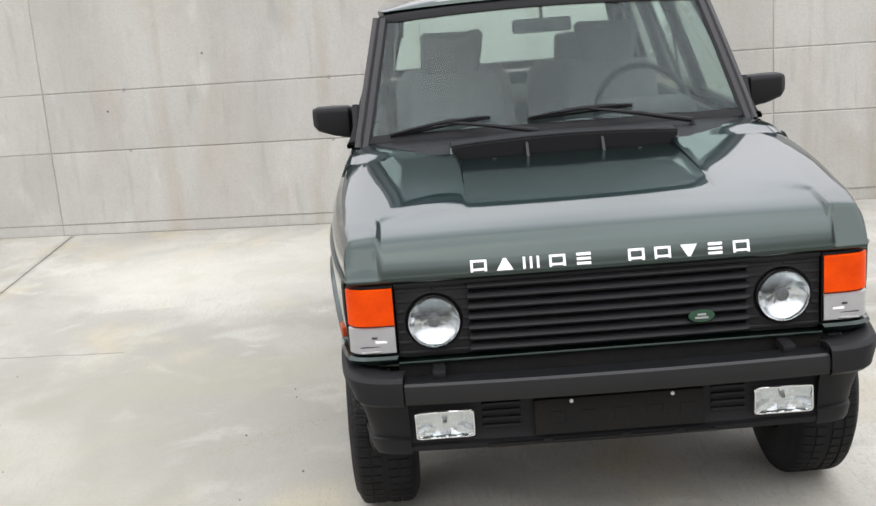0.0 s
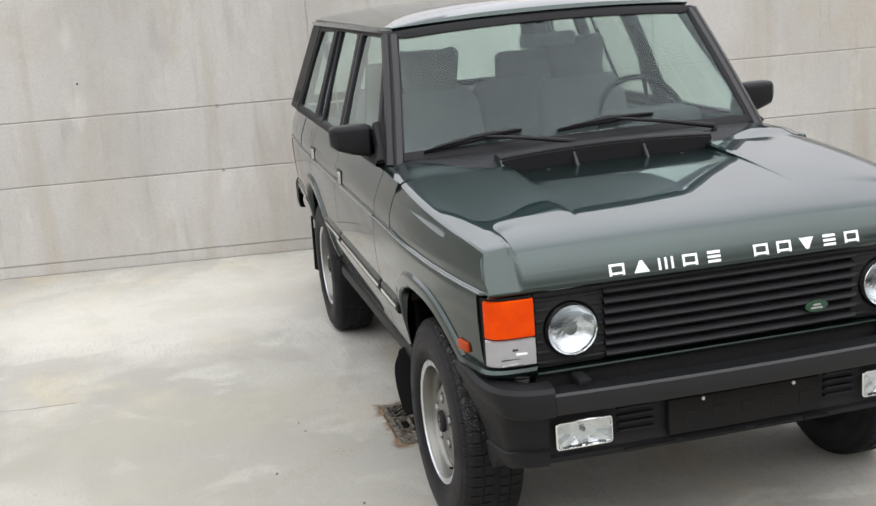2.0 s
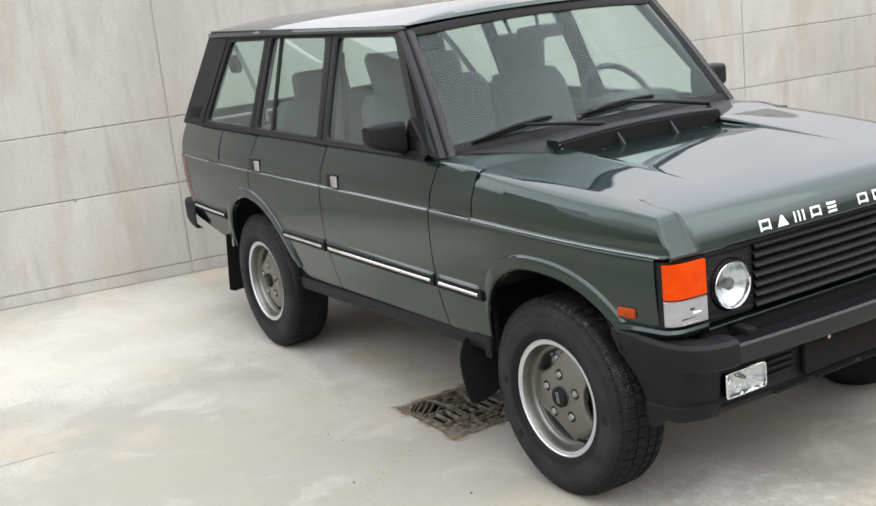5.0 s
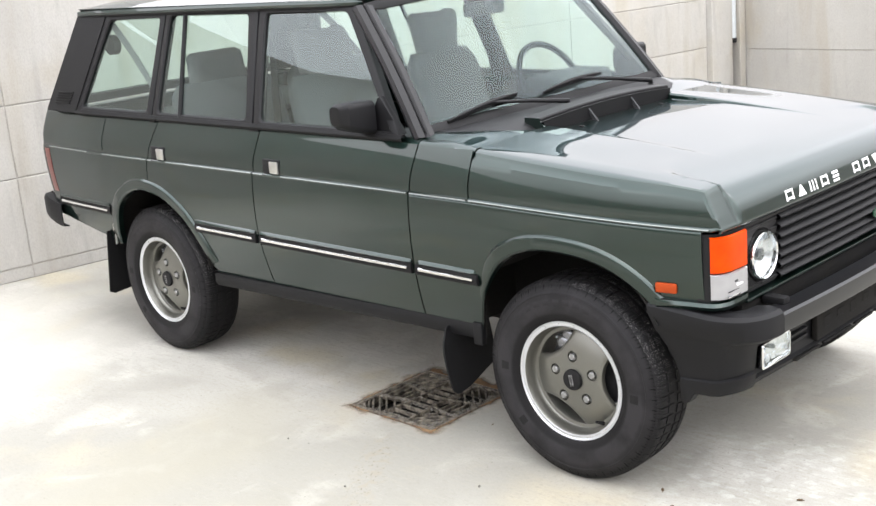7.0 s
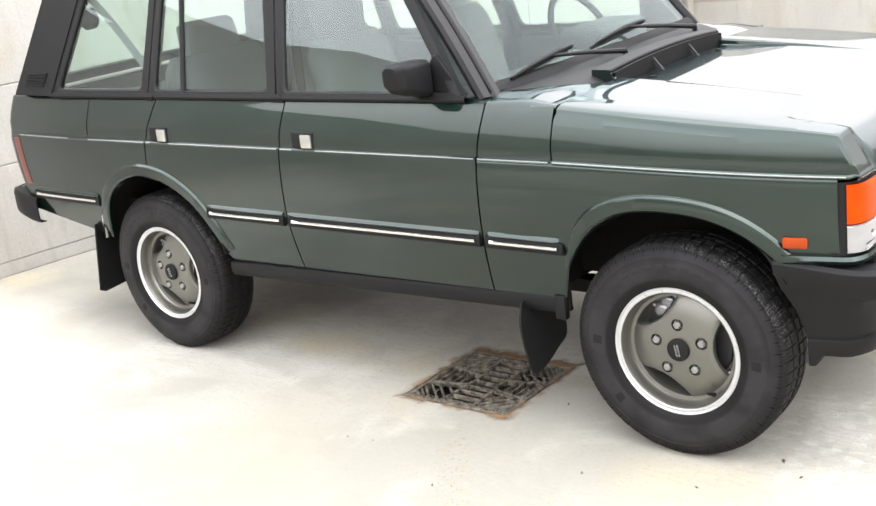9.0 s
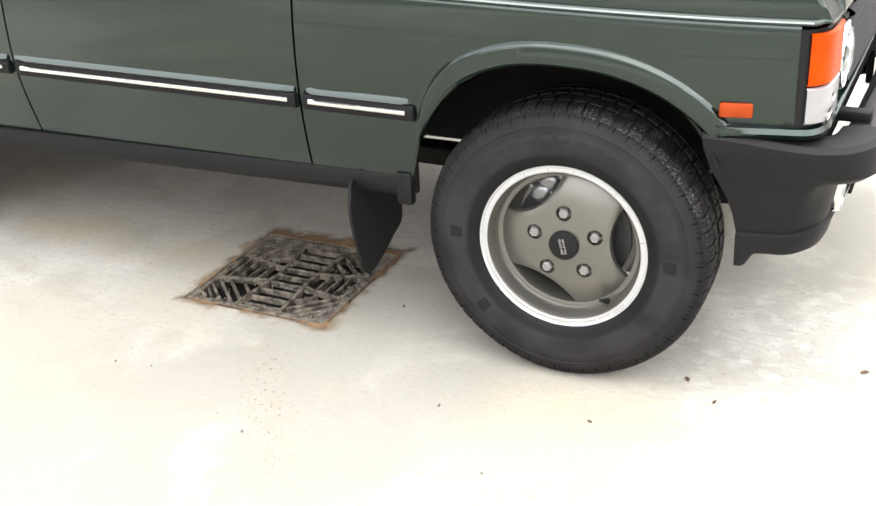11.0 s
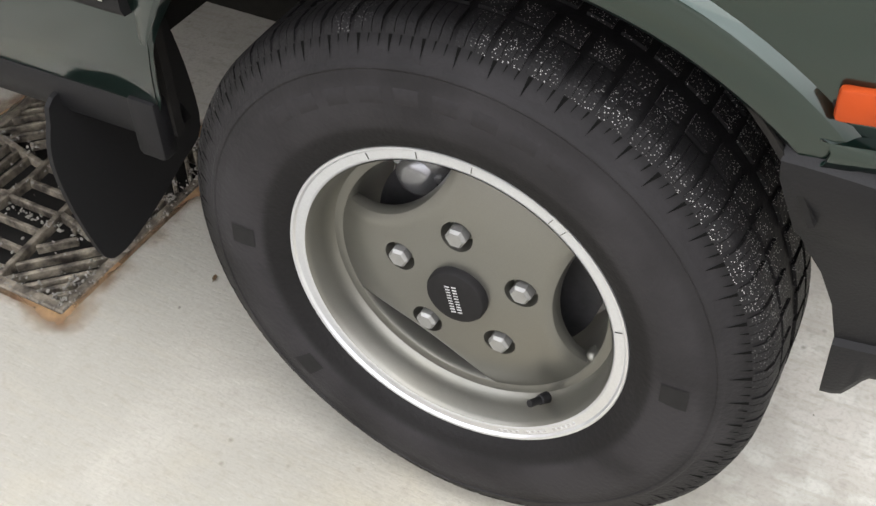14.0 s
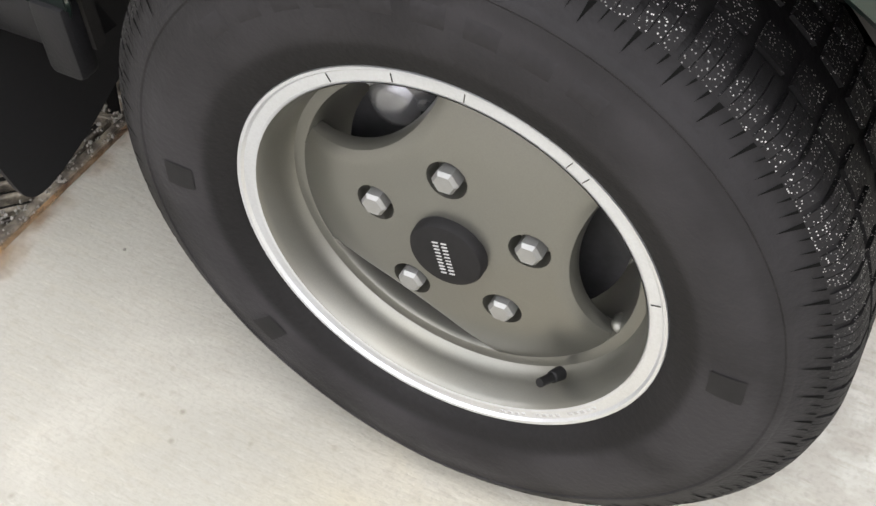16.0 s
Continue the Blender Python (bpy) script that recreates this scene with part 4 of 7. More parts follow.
def wing(side):
    """Front wing: the side below the belt, cut round the wheel, the scuttle side above it and the arch's rolled lip."""
    ys = sorted(set(span(-0.523, -0.30, 8) + span(-0.30, 0.30, 22) + span(0.30, 0.422, 14) + span(0.422, 0.70, 8)))
    low = lambda y: interp(y, ARCH_F) if y < 0.414 else foot(y)
    low_f = lambda y: max(low(y), 0.703 if y < -0.36 else 0.0)
    ob = skin("wing", ys, low_f, lambda y: belt(y) - 0.013, side, car, extra=lambda y, k: (side_x(y, belt(y) - 0.012) - (0.0005, 0.010, 0.02, 0.04)[k], belt(y) - (0.011, 0.001, 0.0, 0.002)[k]), edge=lambda y, z: y if y < 0.43 else 0.43 + (y - 0.43) * (front_gap(z) - G - 0.43) / 0.27)
    up = skin("scuttle_side", span(0.384, 0.66, 6), lambda y: belt(y) + 0.002, lambda y: WAIST - 0.016, side, ob, edge=lambda y, z: 0.384 + (y - 0.384) * (front_gap(z) - G - 0.384) / 0.276,
              extra=lambda y, k: (side_x(y, WAIST - 0.016) - (0.003, 0.012, 0.022, 0.036)[k], WAIST - (0.009, 0.003, 0.0, 0.0)[k] - 0.016 * (1 - ease(y, 0.38, 0.52))), rows=12)
    # the green shoulder that carries the windscreen pillar
    rows = []
    for y in span(0.385, 0.735, 14):
        rise = 0.016 * (1 - ease(y, 0.38, 0.52))
        a = Vector((side_x(y, WAIST - 0.016) - 0.032, 0, WAIST - rise))
        b = Vector((interp(y, [(0.385, 0.425), (0.44, 0.50), (0.50, 0.60), (0.60, 0.70), (0.735, 0.735)]), 0, interp(y, [(0.385, 1.156), (0.44, 1.167), (0.50, 1.181), (0.60, 1.186), (0.735, 1.191)])))
        rows.append([(side * q.x, y, q.z) for q in (a.lerp(b, f) + Vector((0, 0, 0.006 * math.sin(math.pi * f))) for f in span(0, 1, 6))])
    link("scuttle_shoulder", *net(rows), PAINT, up, solid=0.004, angle=50)
    coachline(side, 0.390, 0.674, up)
    arch_lip(side, ARCH_F[1:], ob)
    strip_on(side, 0.372, 0.690, ob)
    # side repeater
    y, z = -0.401, 0.764
    w = side_x(y, z)
    m = Matrix.Translation((side * w, y, z)) @ Matrix.Rotation(side * -radians(11), 4, "Z")
    lens = part("side_repeater", box(side * 0.001, side * 0.014, -0.036, 0.036, -0.0165, 0.0165, 0.005, 2, None, m), AMBER, ob, "small orange side repeater")
    part("repeater_gasket", box(side * -0.012, side * 0.0025, -0.039, 0.039, -0.0195, 0.0195, 0.001, 1, None, m), RUBBER, lens, "thin black gasket")
    return ob


def arch_lip(side, arch, parent):
    """The rolled lip round a wheel opening: a raised outer edge, a flat band and a return into the arch."""
    curve = smooth_curve([(a, b, 0) for a, b in arch], 60)
    rows = [[] for _ in range(7)]
    for i, p in enumerate(curve):
        t = (curve[min(i + 1, 59)] - curve[max(i - 1, 0)]).normalized()
        nrm = Vector((-t.y, t.x, 0))
        if nrm.y < 0 and abs(t.x) > 0.2:
            nrm = -nrm
        fade = ease(p.y, 0.55, 0.80) if p.x > 0 and arch[0][0] < 0 else 1.0
        for k, (d, o) in enumerate(((0.057, -0.004), (0.054, 0.003), (0.046, 0.0125), (0.042, 0.0142), (0.006, 0.0135), (0.0, 0.008), (-0.004, -0.018))):
            q = p + nrm * d * (0.04 + 0.96 * fade if k < 5 else 1)
            rows[k].append((side * (side_x(q.x, max(q.y, 0.5)) + o * (0.03 + 0.97 * fade)), q.x, q.y))
    return link("arch_lip", *net(rows), PAINT, parent, "raised wheel-arch lip", angle=25, solid=0.003)


def window_frame(side, inner, outer, parent, name="window_frame", mat=SATIN, deep=0.028):
    """A ring between two outlines of (y, z) on the leaning plane of the side glass."""
    def at(y, z, o):
        w = GLASS_X(z) + o
        return (side * w, y, z)
    n = len(inner)
    rows = [[at(y, z, -deep) for y, z in outer], [at(y, z, 0.002) for y, z in outer], [at(y, z, 0.004) for y, z in [((a * 0.9 + c * 0.1), (b * 0.9 + d * 0.1)) for (a, b), (c, d) in zip(outer, inner)]],
            [at(y, z, 0.004) for y, z in [((a * 0.15 + c * 0.85), (b * 0.15 + d * 0.85)) for (a, b), (c, d) in zip(outer, inner)]], [at(y, z, -0.002) for y, z in inner], [at(y, z, -deep) for y, z in inner]]
    return link(name, *net(rows, close_u=True), mat, parent, angle=30)


def GLASS_X(z):
    """How far the side glass stands off the middle at a height."""
    u = (z - 1.19) / 0.47
    return 0.829 - 0.160 * u - 0.010 * u * (1 - u) * -1.6


def side_glass(side, outline, parent, inset=0.010, grow=0.006):
    cy, cz = sum(p[0] for p in outline) / len(outline), sum(p[1] for p in outline) / len(outline)
    pts = [(cy + (y - cy) * (1 + grow), cz + (z - cz) * (1 + grow)) for y, z in outline]
    # a gently curved pane between the lower and the upper edge
    (a0, b0), (a1, b1), (a2, b2), (a3, b3) = pts      # front low, rear low, rear top, front top
    rows = []
    for k in range(9):
        f = k / 8
        row = []
        for j in range(9):
            g = j / 8
            y = (a0 * (1 - g) + a1 * g) * (1 - f) + (a3 * (1 - g) + a2 * g) * f
            z = (b0 * (1 - g) + b1 * g) * (1 - f) + (b3 * (1 - g) + b2 * g) * f
            row.append((side * (GLASS_X(z) - inset), y, z))
        rows.append(row)
    ob = link("window_glass", *net(rows), GLASS, parent, "green-tinted side glass", angle=60)
    ob.visible_shadow = False
    return ob


F_IN = [(0.805, 1.200), (1.612, 1.200), (1.672, 1.640), (1.152, 1.640)]
F_OUT = [(0.745, 1.176), (1.652, 1.176), (1.722, 1.662), (1.112, 1.662)]
R_IN = [(1.715, 1.204), (2.405, 1.204), (2.405, 1.640), (1.800, 1.640)]
R_OUT = [(1.662, 1.176), (2.445, 1.176), (2.440, 1.662), (1.732, 1.662)]
Q_IN = [(2.500, 1.206), (3.105, 1.206), (2.945, 1.626), (2.490, 1.632)]
Q_OUT = [(2.452, 1.176), (3.165, 1.176), (2.985, 1.660), (2.448, 1.662)]


def ring(pts, n=6, r=0.03):
    """The outline with rounded corners, n points a corner."""
    out = []
    m = len(pts)
    for i, p in enumerate(pts):
        p = Vector((*p, 0))
        a, b = Vector((*pts[i - 1], 0)), Vector((*pts[(i + 1) % m], 0))
        d0, d1 = (a - p).normalized() * r, (b - p).normalized() * r
        for k in range(n):
            f = k / (n - 1)
            q = (p + d0) * (1 - f) ** 2 + 2 * p * f * (1 - f) + (p + d1) * f * f
            out.append((q.x, q.y))
    return out


def front_door(side):
    stretch = lambda y, z: (front_gap(z) + G) + (y - 0.70) / 0.95 * ((mid_gap(z) - G) - (front_gap(z) + G))
    ob = skin("door", span(0.70, 1.65, 16), foot, lambda y: WAIST - 0.014, side, car, edge=stretch, extra=shoulder, rows=30, label="dark green front door with a bright flap handle")
    window_frame(side, ring(F_IN), ring(F_OUT, r=0.015), ob)
    side_glass(side, F_IN, ob)
    strip_on(side, 0.712, 1.660, ob)
    door_handle(side, 1.508, ob)
    coachline(side, 0.690, 1.440, ob)
    coachline(side, 1.566, 1.630, ob)
    waist_rail(side, 0.735, 1.625, ob)
    # inner trim
    part("door_trim", box(side * 0.735, side * 0.775, 0.74, 1.62, 0.55, 1.15, 0.02), TRIM, ob, "dark grey inner trim")
    return ob


def coachline(side, y0, y1, parent):
    """A thin pale line along the crown of the belt bead: its sky glint, painted on."""
    rows = [[(side * (0.871 - taper(y) + dx), y, belt(y) + dz) for y in span(y0, y1, 24)] for dx, dz in ((0.0154, 0.0002), (0.0152, 0.0014), (0.0143, 0.0025), (0.0128, 0.0036))]
    link("coachline", *net(rows), BELT_HIGHLIGHT, parent, "thin pale line along the belt", angle=60, solid=0.0008)


def waist_rail(side, y0, y1, parent):
    """The black rubber rail between skin and glass."""
    rows = [[(side * (GLASS_X(1.185) + o), y, z) for y in span(y0, y1, 8)] for o, z in ((-0.03, 1.165), (0.008, 1.168), (0.012, 1.178), (0.004, 1.192), (-0.03, 1.196))]
    link("waist_seal", *net(rows), RUBBER, parent, "black waist seal")


def rear_door(side):
    def low(y):
        return max(foot(y), interp(y, ARCH_R) + 0.002) if y > 2.09 else foot(y)
    ys = span(1.66, 2.10, 8)[:-1] + span(2.10, 2.46, 22)
    def stretch(y, z):
        a, b = mid_gap(z) + G, rear_gap(max(z, 0.82)) - G
        f = (y - 1.66) / 0.80
        return y + (a - 1.66) * (1 - f) + (b - 2.46) * ease(y, 2.30, 2.46)
    ob = skin("door", ys, low, lambda y: WAIST - 0.014, side, car, edge=stretch, extra=shoulder, rows=30, label="dark green rear door cut round the wheel arch")
    window_frame(side, ring(R_IN), ring(R_OUT, r=0.015), ob)
    side_glass(side, R_IN, ob)
    strip_on(side, 1.688, 2.150, ob)
    door_handle(side, 2.372, ob)
    coachline(side, 1.648, 2.305, ob)
    coachline(side, 2.430, 2.462, ob)
    waist_rail(side, 1.630, 2.402, ob)
    # the upright bar of the quarter light
    bm = bmesh.new()
    rod([(side * (GLASS_X(1.19) - 0.004), 2.222, 1.19), (side * (GLASS_X(1.65) - 0.004), 2.292, 1.65)], 0.011, 8, bm)
    part("glazing_bar", bm, SATIN, ob)
    part("door_trim", box(side * 0.735, side * 0.775, 1.70, 2.38, 0.60, 1.15, 0.02), TRIM, ob, "dark grey inner trim")
    return ob


def rear_quarter(side):
    """The body's side behind the rear door, round to the tail."""
    def low(y):
        return interp(y, ARCH_R) + 0.002 if y < 2.93 else interp(y, [(2.93, 0.505), (3.53, 0.60)])
    ys = span(2.46, 2.93, 26) + span(2.93, 3.55, 11)[1:]
    ob = skin("rear_quarter", ys, low, lambda y: WAIST - 0.014, side, car, edge=lambda y, z: (y + (rear_gap(max(z, 0.82)) + G - 2.46) * (1 - ease(y, 2.46, 2.75))) - 0.03 * ease(y, 3.28, 3.55) * abs(z - 1.0), extra=shoulder, rows=30)
    rows = []
    for k in range(7):
        a = k / 6 * math.pi / 2
        rows.append([(side * (side_x(3.55, z) - 0.05 * (1 - math.cos(a))), 3.55 + 0.05 * math.sin(a) - 0.03 * abs(z - 1.0), z) for z in span(0.60, WAIST - 0.010, 14)])
    link("tail_corner", *net(rows), PAINT, ob, solid=0.006)
    arch_lip(side, ARCH_R[1:], ob)
    strip_on(side, 2.915, 3.468, ob)
    window_frame(side, ring(Q_IN), ring(Q_OUT, r=0.015), ob)
    side_glass(side, Q_IN, ob)
    coachline(side, 2.476, 2.885, ob)
    coachline(side, 3.045, 3.47, ob)
    waist_rail(side, 2.41, 3.17, ob)
    # black finisher on the last pillar
    P = [(3.160, 1.176), (3.455, 1.180), (3.262, 1.662), (2.980, 1.662)]
    rows = [[(side * (GLASS_X(z) + o), y, z) for y, z in ring(P, 4, 0.01)] for o in (-0.05, 0.006, 0.009)]
    v, f = net(rows, close_u=True)
    n = len(rows[0])
    f.append(tuple(range(2 * n, 3 * n)))
    link("pillar_finisher", v, f, PLASTIC, ob, "textured black pillar finisher")
    bm = bmesh.new()
    for k in range(5):
        z = 1.222 + k * 0.013
        y = 3.31 - (z - 1.18) * 0.4
        box(side * (GLASS_X(z) + 0.006), side * (GLASS_X(z) + 0.013), y - 0.075, y + 0.075, z - 0.0035, z + 0.0035, bm=bm)
    part("air_vent", bm, RUBBER, ob, "black louvred cabin vent")
    # fuel filler flap, let into the panel
    yc, zc = 2.965, 1.082
    rows = [[(side * (side_x(y, z) + 0.0055), y, z) for y in span(yc - 0.075, yc + 0.075, 4)] for z in span(zc - 0.078, zc + 0.075, 6)]
    link("filler_flap", *net(rows), PAINT, ob, "square fuel filler flap", solid=0.003)
    # tail lamp
    rows = []
    for k in range(6):
        a = k / 5 * math.pi / 2
        rows.append([(side * (side_x(3.54, z) + 0.004 - 0.05 * (1 - math.cos(a))), 3.482 + 0.130 * math.sin(a) - 0.03 * abs(z - 1.0), z) for z in span(0.735, 0.972, 6)])
    link("tail_lamp", *net(rows), RED, ob, "dark red tail lamp wrapping the corner", solid=0.012)
    return ob


for s in (-1, 1):
    wing(s)
    front_door(s)
    rear_door(s)
    rear_quarter(s)


# ---------------------------------------------------------------- bonnet
EDGE = [(-0.574, 0.951), (-0.582, 0.960), (-0.576, 0.972), (-0.563, 0.996), (-0.548, 1.022), (-0.533, 1.048), (-0.520, 1.070), (-0.508, 1.077), (-0.45, 1.0845), (-0.38, 1.0925), (-0.306, 1.0992), (-0.15, 1.1133), (0.0, 1.1262), (0.15, 1.1385), (0.30, 1.150), (0.379, 1.1558)]
MIDDLE = [(-0.574, 0.951), (-0.584, 0.961), (-0.582, 0.976), (-0.577, 0.996), (-0.568, 1.014), (-0.551, 1.032), (-0.526, 1.048), (-0.496, 1.061), (-0.45, 1.071), (-0.38, 1.083), (-0.306, 1.0935), (-0.15, 1.1118), (0.0, 1.1285), (0.15, 1.1420), (0.30, 1.1535), (0.379, 1.1590)]


def bonnet():
    """A clamshell bonnet: castellated corners, a rolled front edge, a shallow tray down the middle that fades out forwards."""
    E = smooth_curve([(*p, 0) for p in EDGE], 112)
    M = smooth_curve([(*p, 0) for p in MIDDLE], 112)
    xs_half = [0.0, 0.1, 0.2, 0.3, 0.36, 0.392, 0.399, 0.402, 0.409, 0.43, 0.46, 0.50, 0.54, 0.58, 0.615, 0.645, 0.664, 0.672, 0.676, 0.680, 0.684, 0.688, 0.693, 0.700, 0.712, 0.735]
    rows = []
    for e, m in zip(E, M):
        y_ref, z_ref = e.x, e.y
        b = belt(y_ref)
        w = side_x(y_ref, max(min(z_ref, 1.16), b + 0.02))
        half = []
        for x in xs_half:
            f = ease(x, 0.672 - 0.2 * ease(y_ref, -0.37, -0.25), 0.689 + 0.015 * ease(y_ref, -0.45, -0.25))
            y, z = m.x * (1 - f) + e.x * f, m.y * (1 - f) + e.y * f
            u = x / 0.8
            y -= 0.018 * (1 - u * u) * ease(-y, 0.2, 0.5)
            z += (0.003 + 0.011 * (1 - u * u)) * ease(z, 0.99, 1.09)
            tray = (0.010 * ease(y, -0.36, 0.20) + 0.0145 * ease(y, 0.06, 0.38)) * (1 - ease(x, 0.397, 0.404))
            half.append((x * w / 0.80 if x > 0.70 else x, y, z - tray))
        # crisp over the lamps, rounder towards the scuttle
        r = ease(e.x, -0.44, -0.15)
        for dx, dz, dx2, dz2 in ((0.020, 0.0, 0.032, -0.0005), (0.008, -0.001, 0.017, -0.0035), (0.0025, -0.004, 0.006, -0.010), (0.0, -0.011, 0.0, -0.022)):
            half.append((w - dx * (1 - r) - dx2 * r, e.x, e.y + (dz * (1 - r) + dz2 * r) * ease(e.y, 0.99, 1.01)))
        low = b + 0.003
        for f in (0.12, 0.25, 0.38, 0.5, 0.62, 0.75, 0.88):
            top = e.y - (0.011 + 0.011 * r) * ease(e.y, 0.99, 1.01)
            z = top * (1 - f) + min(low + 0.0055 * ease(e.y, b + 0.02, b + 0.06), top) * f
            half.append((side_x(e.x, max(z, b + 0.010)), e.x, z))
        # a rolled bead along the lower edge
        full = ease(e.y, b + 0.02, b + 0.06)
        for dz, dx in ((0.0065, 0.0), (0.0055, 0.0035), (0.0040, 0.0070), (0.002, 0.0095), (0.0, 0.0105), (-0.002, 0.0095), (-0.0035, 0.0070)):
            z = min(b + (dz if dz > 0.003 else 0.003 + (dz - 0.003) * full), e.y)
            half.append((side_x(e.x, b + 0.0065) + dx * full + 0.002 * (1 - full), e.x, z))
        rows.append([(-x, y, z) for x, y, z in reversed(half)] + half[1:])
    ob = link("bonnet", *net(rows), PAINT, car, "clamshell bonnet with ridged corners and a shallow centre tray", angle=24, solid=0.006)
    return ob


hood = bonnet()
for s in (-1, 1):
    coachline(s, -0.548, 0.374, hood)


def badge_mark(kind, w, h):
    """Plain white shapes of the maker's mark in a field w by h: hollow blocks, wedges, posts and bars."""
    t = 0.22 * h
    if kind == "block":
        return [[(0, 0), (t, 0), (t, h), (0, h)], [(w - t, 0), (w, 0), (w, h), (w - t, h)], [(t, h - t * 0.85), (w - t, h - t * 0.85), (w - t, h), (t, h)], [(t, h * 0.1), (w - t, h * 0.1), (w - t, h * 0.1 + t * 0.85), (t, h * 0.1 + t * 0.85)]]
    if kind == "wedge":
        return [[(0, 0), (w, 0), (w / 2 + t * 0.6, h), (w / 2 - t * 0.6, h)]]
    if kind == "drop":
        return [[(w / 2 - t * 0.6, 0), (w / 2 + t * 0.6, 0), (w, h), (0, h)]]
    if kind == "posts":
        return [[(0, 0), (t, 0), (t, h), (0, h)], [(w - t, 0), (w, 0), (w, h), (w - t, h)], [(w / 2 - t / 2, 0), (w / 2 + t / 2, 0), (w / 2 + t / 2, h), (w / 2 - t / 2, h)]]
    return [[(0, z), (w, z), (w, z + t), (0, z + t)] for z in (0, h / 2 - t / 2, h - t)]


def front_face(x, z):
    """Where the bonnet's front edge lies at a height."""
    return interp(z, [(p[1], p[0]) for p in MIDDLE[1:6]]) - 0.018 * (1 - (x / 0.8) ** 2)


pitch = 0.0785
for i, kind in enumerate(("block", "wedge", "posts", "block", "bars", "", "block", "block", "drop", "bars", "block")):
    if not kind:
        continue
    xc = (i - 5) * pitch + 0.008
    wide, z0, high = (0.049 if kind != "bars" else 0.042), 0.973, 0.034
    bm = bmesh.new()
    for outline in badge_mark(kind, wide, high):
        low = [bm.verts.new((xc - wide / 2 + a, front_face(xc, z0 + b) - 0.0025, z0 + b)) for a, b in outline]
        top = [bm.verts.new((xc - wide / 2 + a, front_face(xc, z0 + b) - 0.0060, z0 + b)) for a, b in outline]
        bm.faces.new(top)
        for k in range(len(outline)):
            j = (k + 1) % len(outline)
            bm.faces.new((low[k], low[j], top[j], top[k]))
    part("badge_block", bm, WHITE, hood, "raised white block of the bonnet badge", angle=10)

# scuttle grille in three bays at the bonnet's rear edge
def vent_lift(x):
    """The grille bows up a little towards the middle."""
    return 0.017 * (1 - (x / 0.43) ** 2)


def vent_bar(name, half, profile, mat, parent, label=""):
    rows = [[(x, y, z + vent_lift(x)) for y, z in profile] for x in span(-half, half, 16)]
    return link(name, *net(rows, close_u=True), mat, parent, label, angle=30)


vent = vent_bar("scuttle_grille", 0.425, [(0.396, 1.09), (0.396, 1.178), (0.47, 1.178), (0.47, 1.09)], SATIN, car, "black scuttle air grille in three bays")
CHEEK = [(0.340, 1.128), (0.362, 1.128), (0.402, 1.188), (0.47, 1.202), (0.47, 1.192), (0.396, 1.192)]
for x in (-0.431, -0.147, 0.137, 0.419):
    m = Matrix(((0, 0, 1, x), (1, 0, 0, 0), (0, 1, 0, vent_lift(min(abs(x + 0.005), 0.43))), (0, 0, 0, 1)))
    if abs(x) < 0.3:
        part("bay_divider", prism(CHEEK, 0.010, m), TRIM, vent, "narrow divider")
    else:
        part("end_cheek", prism([(0.342, 1.130), (0.400, 1.190), (0.404, 1.203), (0.476, 1.203), (0.476, 1.13), (0.40, 1.12)], 0.010, m), PAINT, vent, "green end cheek")
vent_bar("lid", 0.43, [(0.400, 1.191), (0.400, 1.199), (0.404, 1.203), (0.476, 1.203), (0.476, 1.191)], SATIN, vent)
vent_bar("intake_mesh", 0.425, [(0.386, 1.10), (0.386, 1.192), (0.394, 1.192), (0.394, 1.10)], RUBBER, vent, "dark intake mesh")
# washer jets
for x in (-0.27, 0.27):
    part("washer_jet", box(x - 0.008, x + 0.008, 0.318, 0.338, 1.136, 1.153, 0.003), RUBBER, hood)

# black scuttle panel between bonnet and windscreen
rows = []
for y, z, w in ((0.398, 1.150, 0.46), (0.44, 1.173, 0.53), (0.48, 1.186, 0.61), (0.56, 1.194, 0.715), (0.64, 1.198, 0.745), (0.69, 1.202, 0.73)):
    rows.append([(w * u, y + 0.05 * (w * u / 0.75) ** 2 * (0.4 if y < 0.5 else 1), z - 0.012 * (w * u / 0.75) ** 2) for u in span(-1, 1, 20)])
link("scuttle_panel", *net(rows), SATIN, car, "satin black scuttle panel", solid=0.01)


# ---------------------------------------------------------------- windscreen, pillars, roof
def screen_point(u, v):
    """u from -1 to 1 across, v from 0 at the foot to 1 at the head."""
    w = 0.770 * (1 - v) + 0.673 * v
    y = 0.622 * (1 - v) + 1.005 * v + (0.052 * (1 - v) + 0.045 * v) * u * u - 0.012 * math.sin(math.pi * v)
    z = 1.198 * (1 - v) + 1.662 * v - 0.006 * u * u + 0.022 * v * (1 - u * u)
    return Vector((w * u, y, z))


rows = [[screen_point(u, v) for u in span(-1, 1, 24)] for v in span(0, 1, 12)]
ws = link("windscreen", *net(rows), SCREEN, car, "wide greenish windscreen", angle=60)
ws.visible_shadow = False
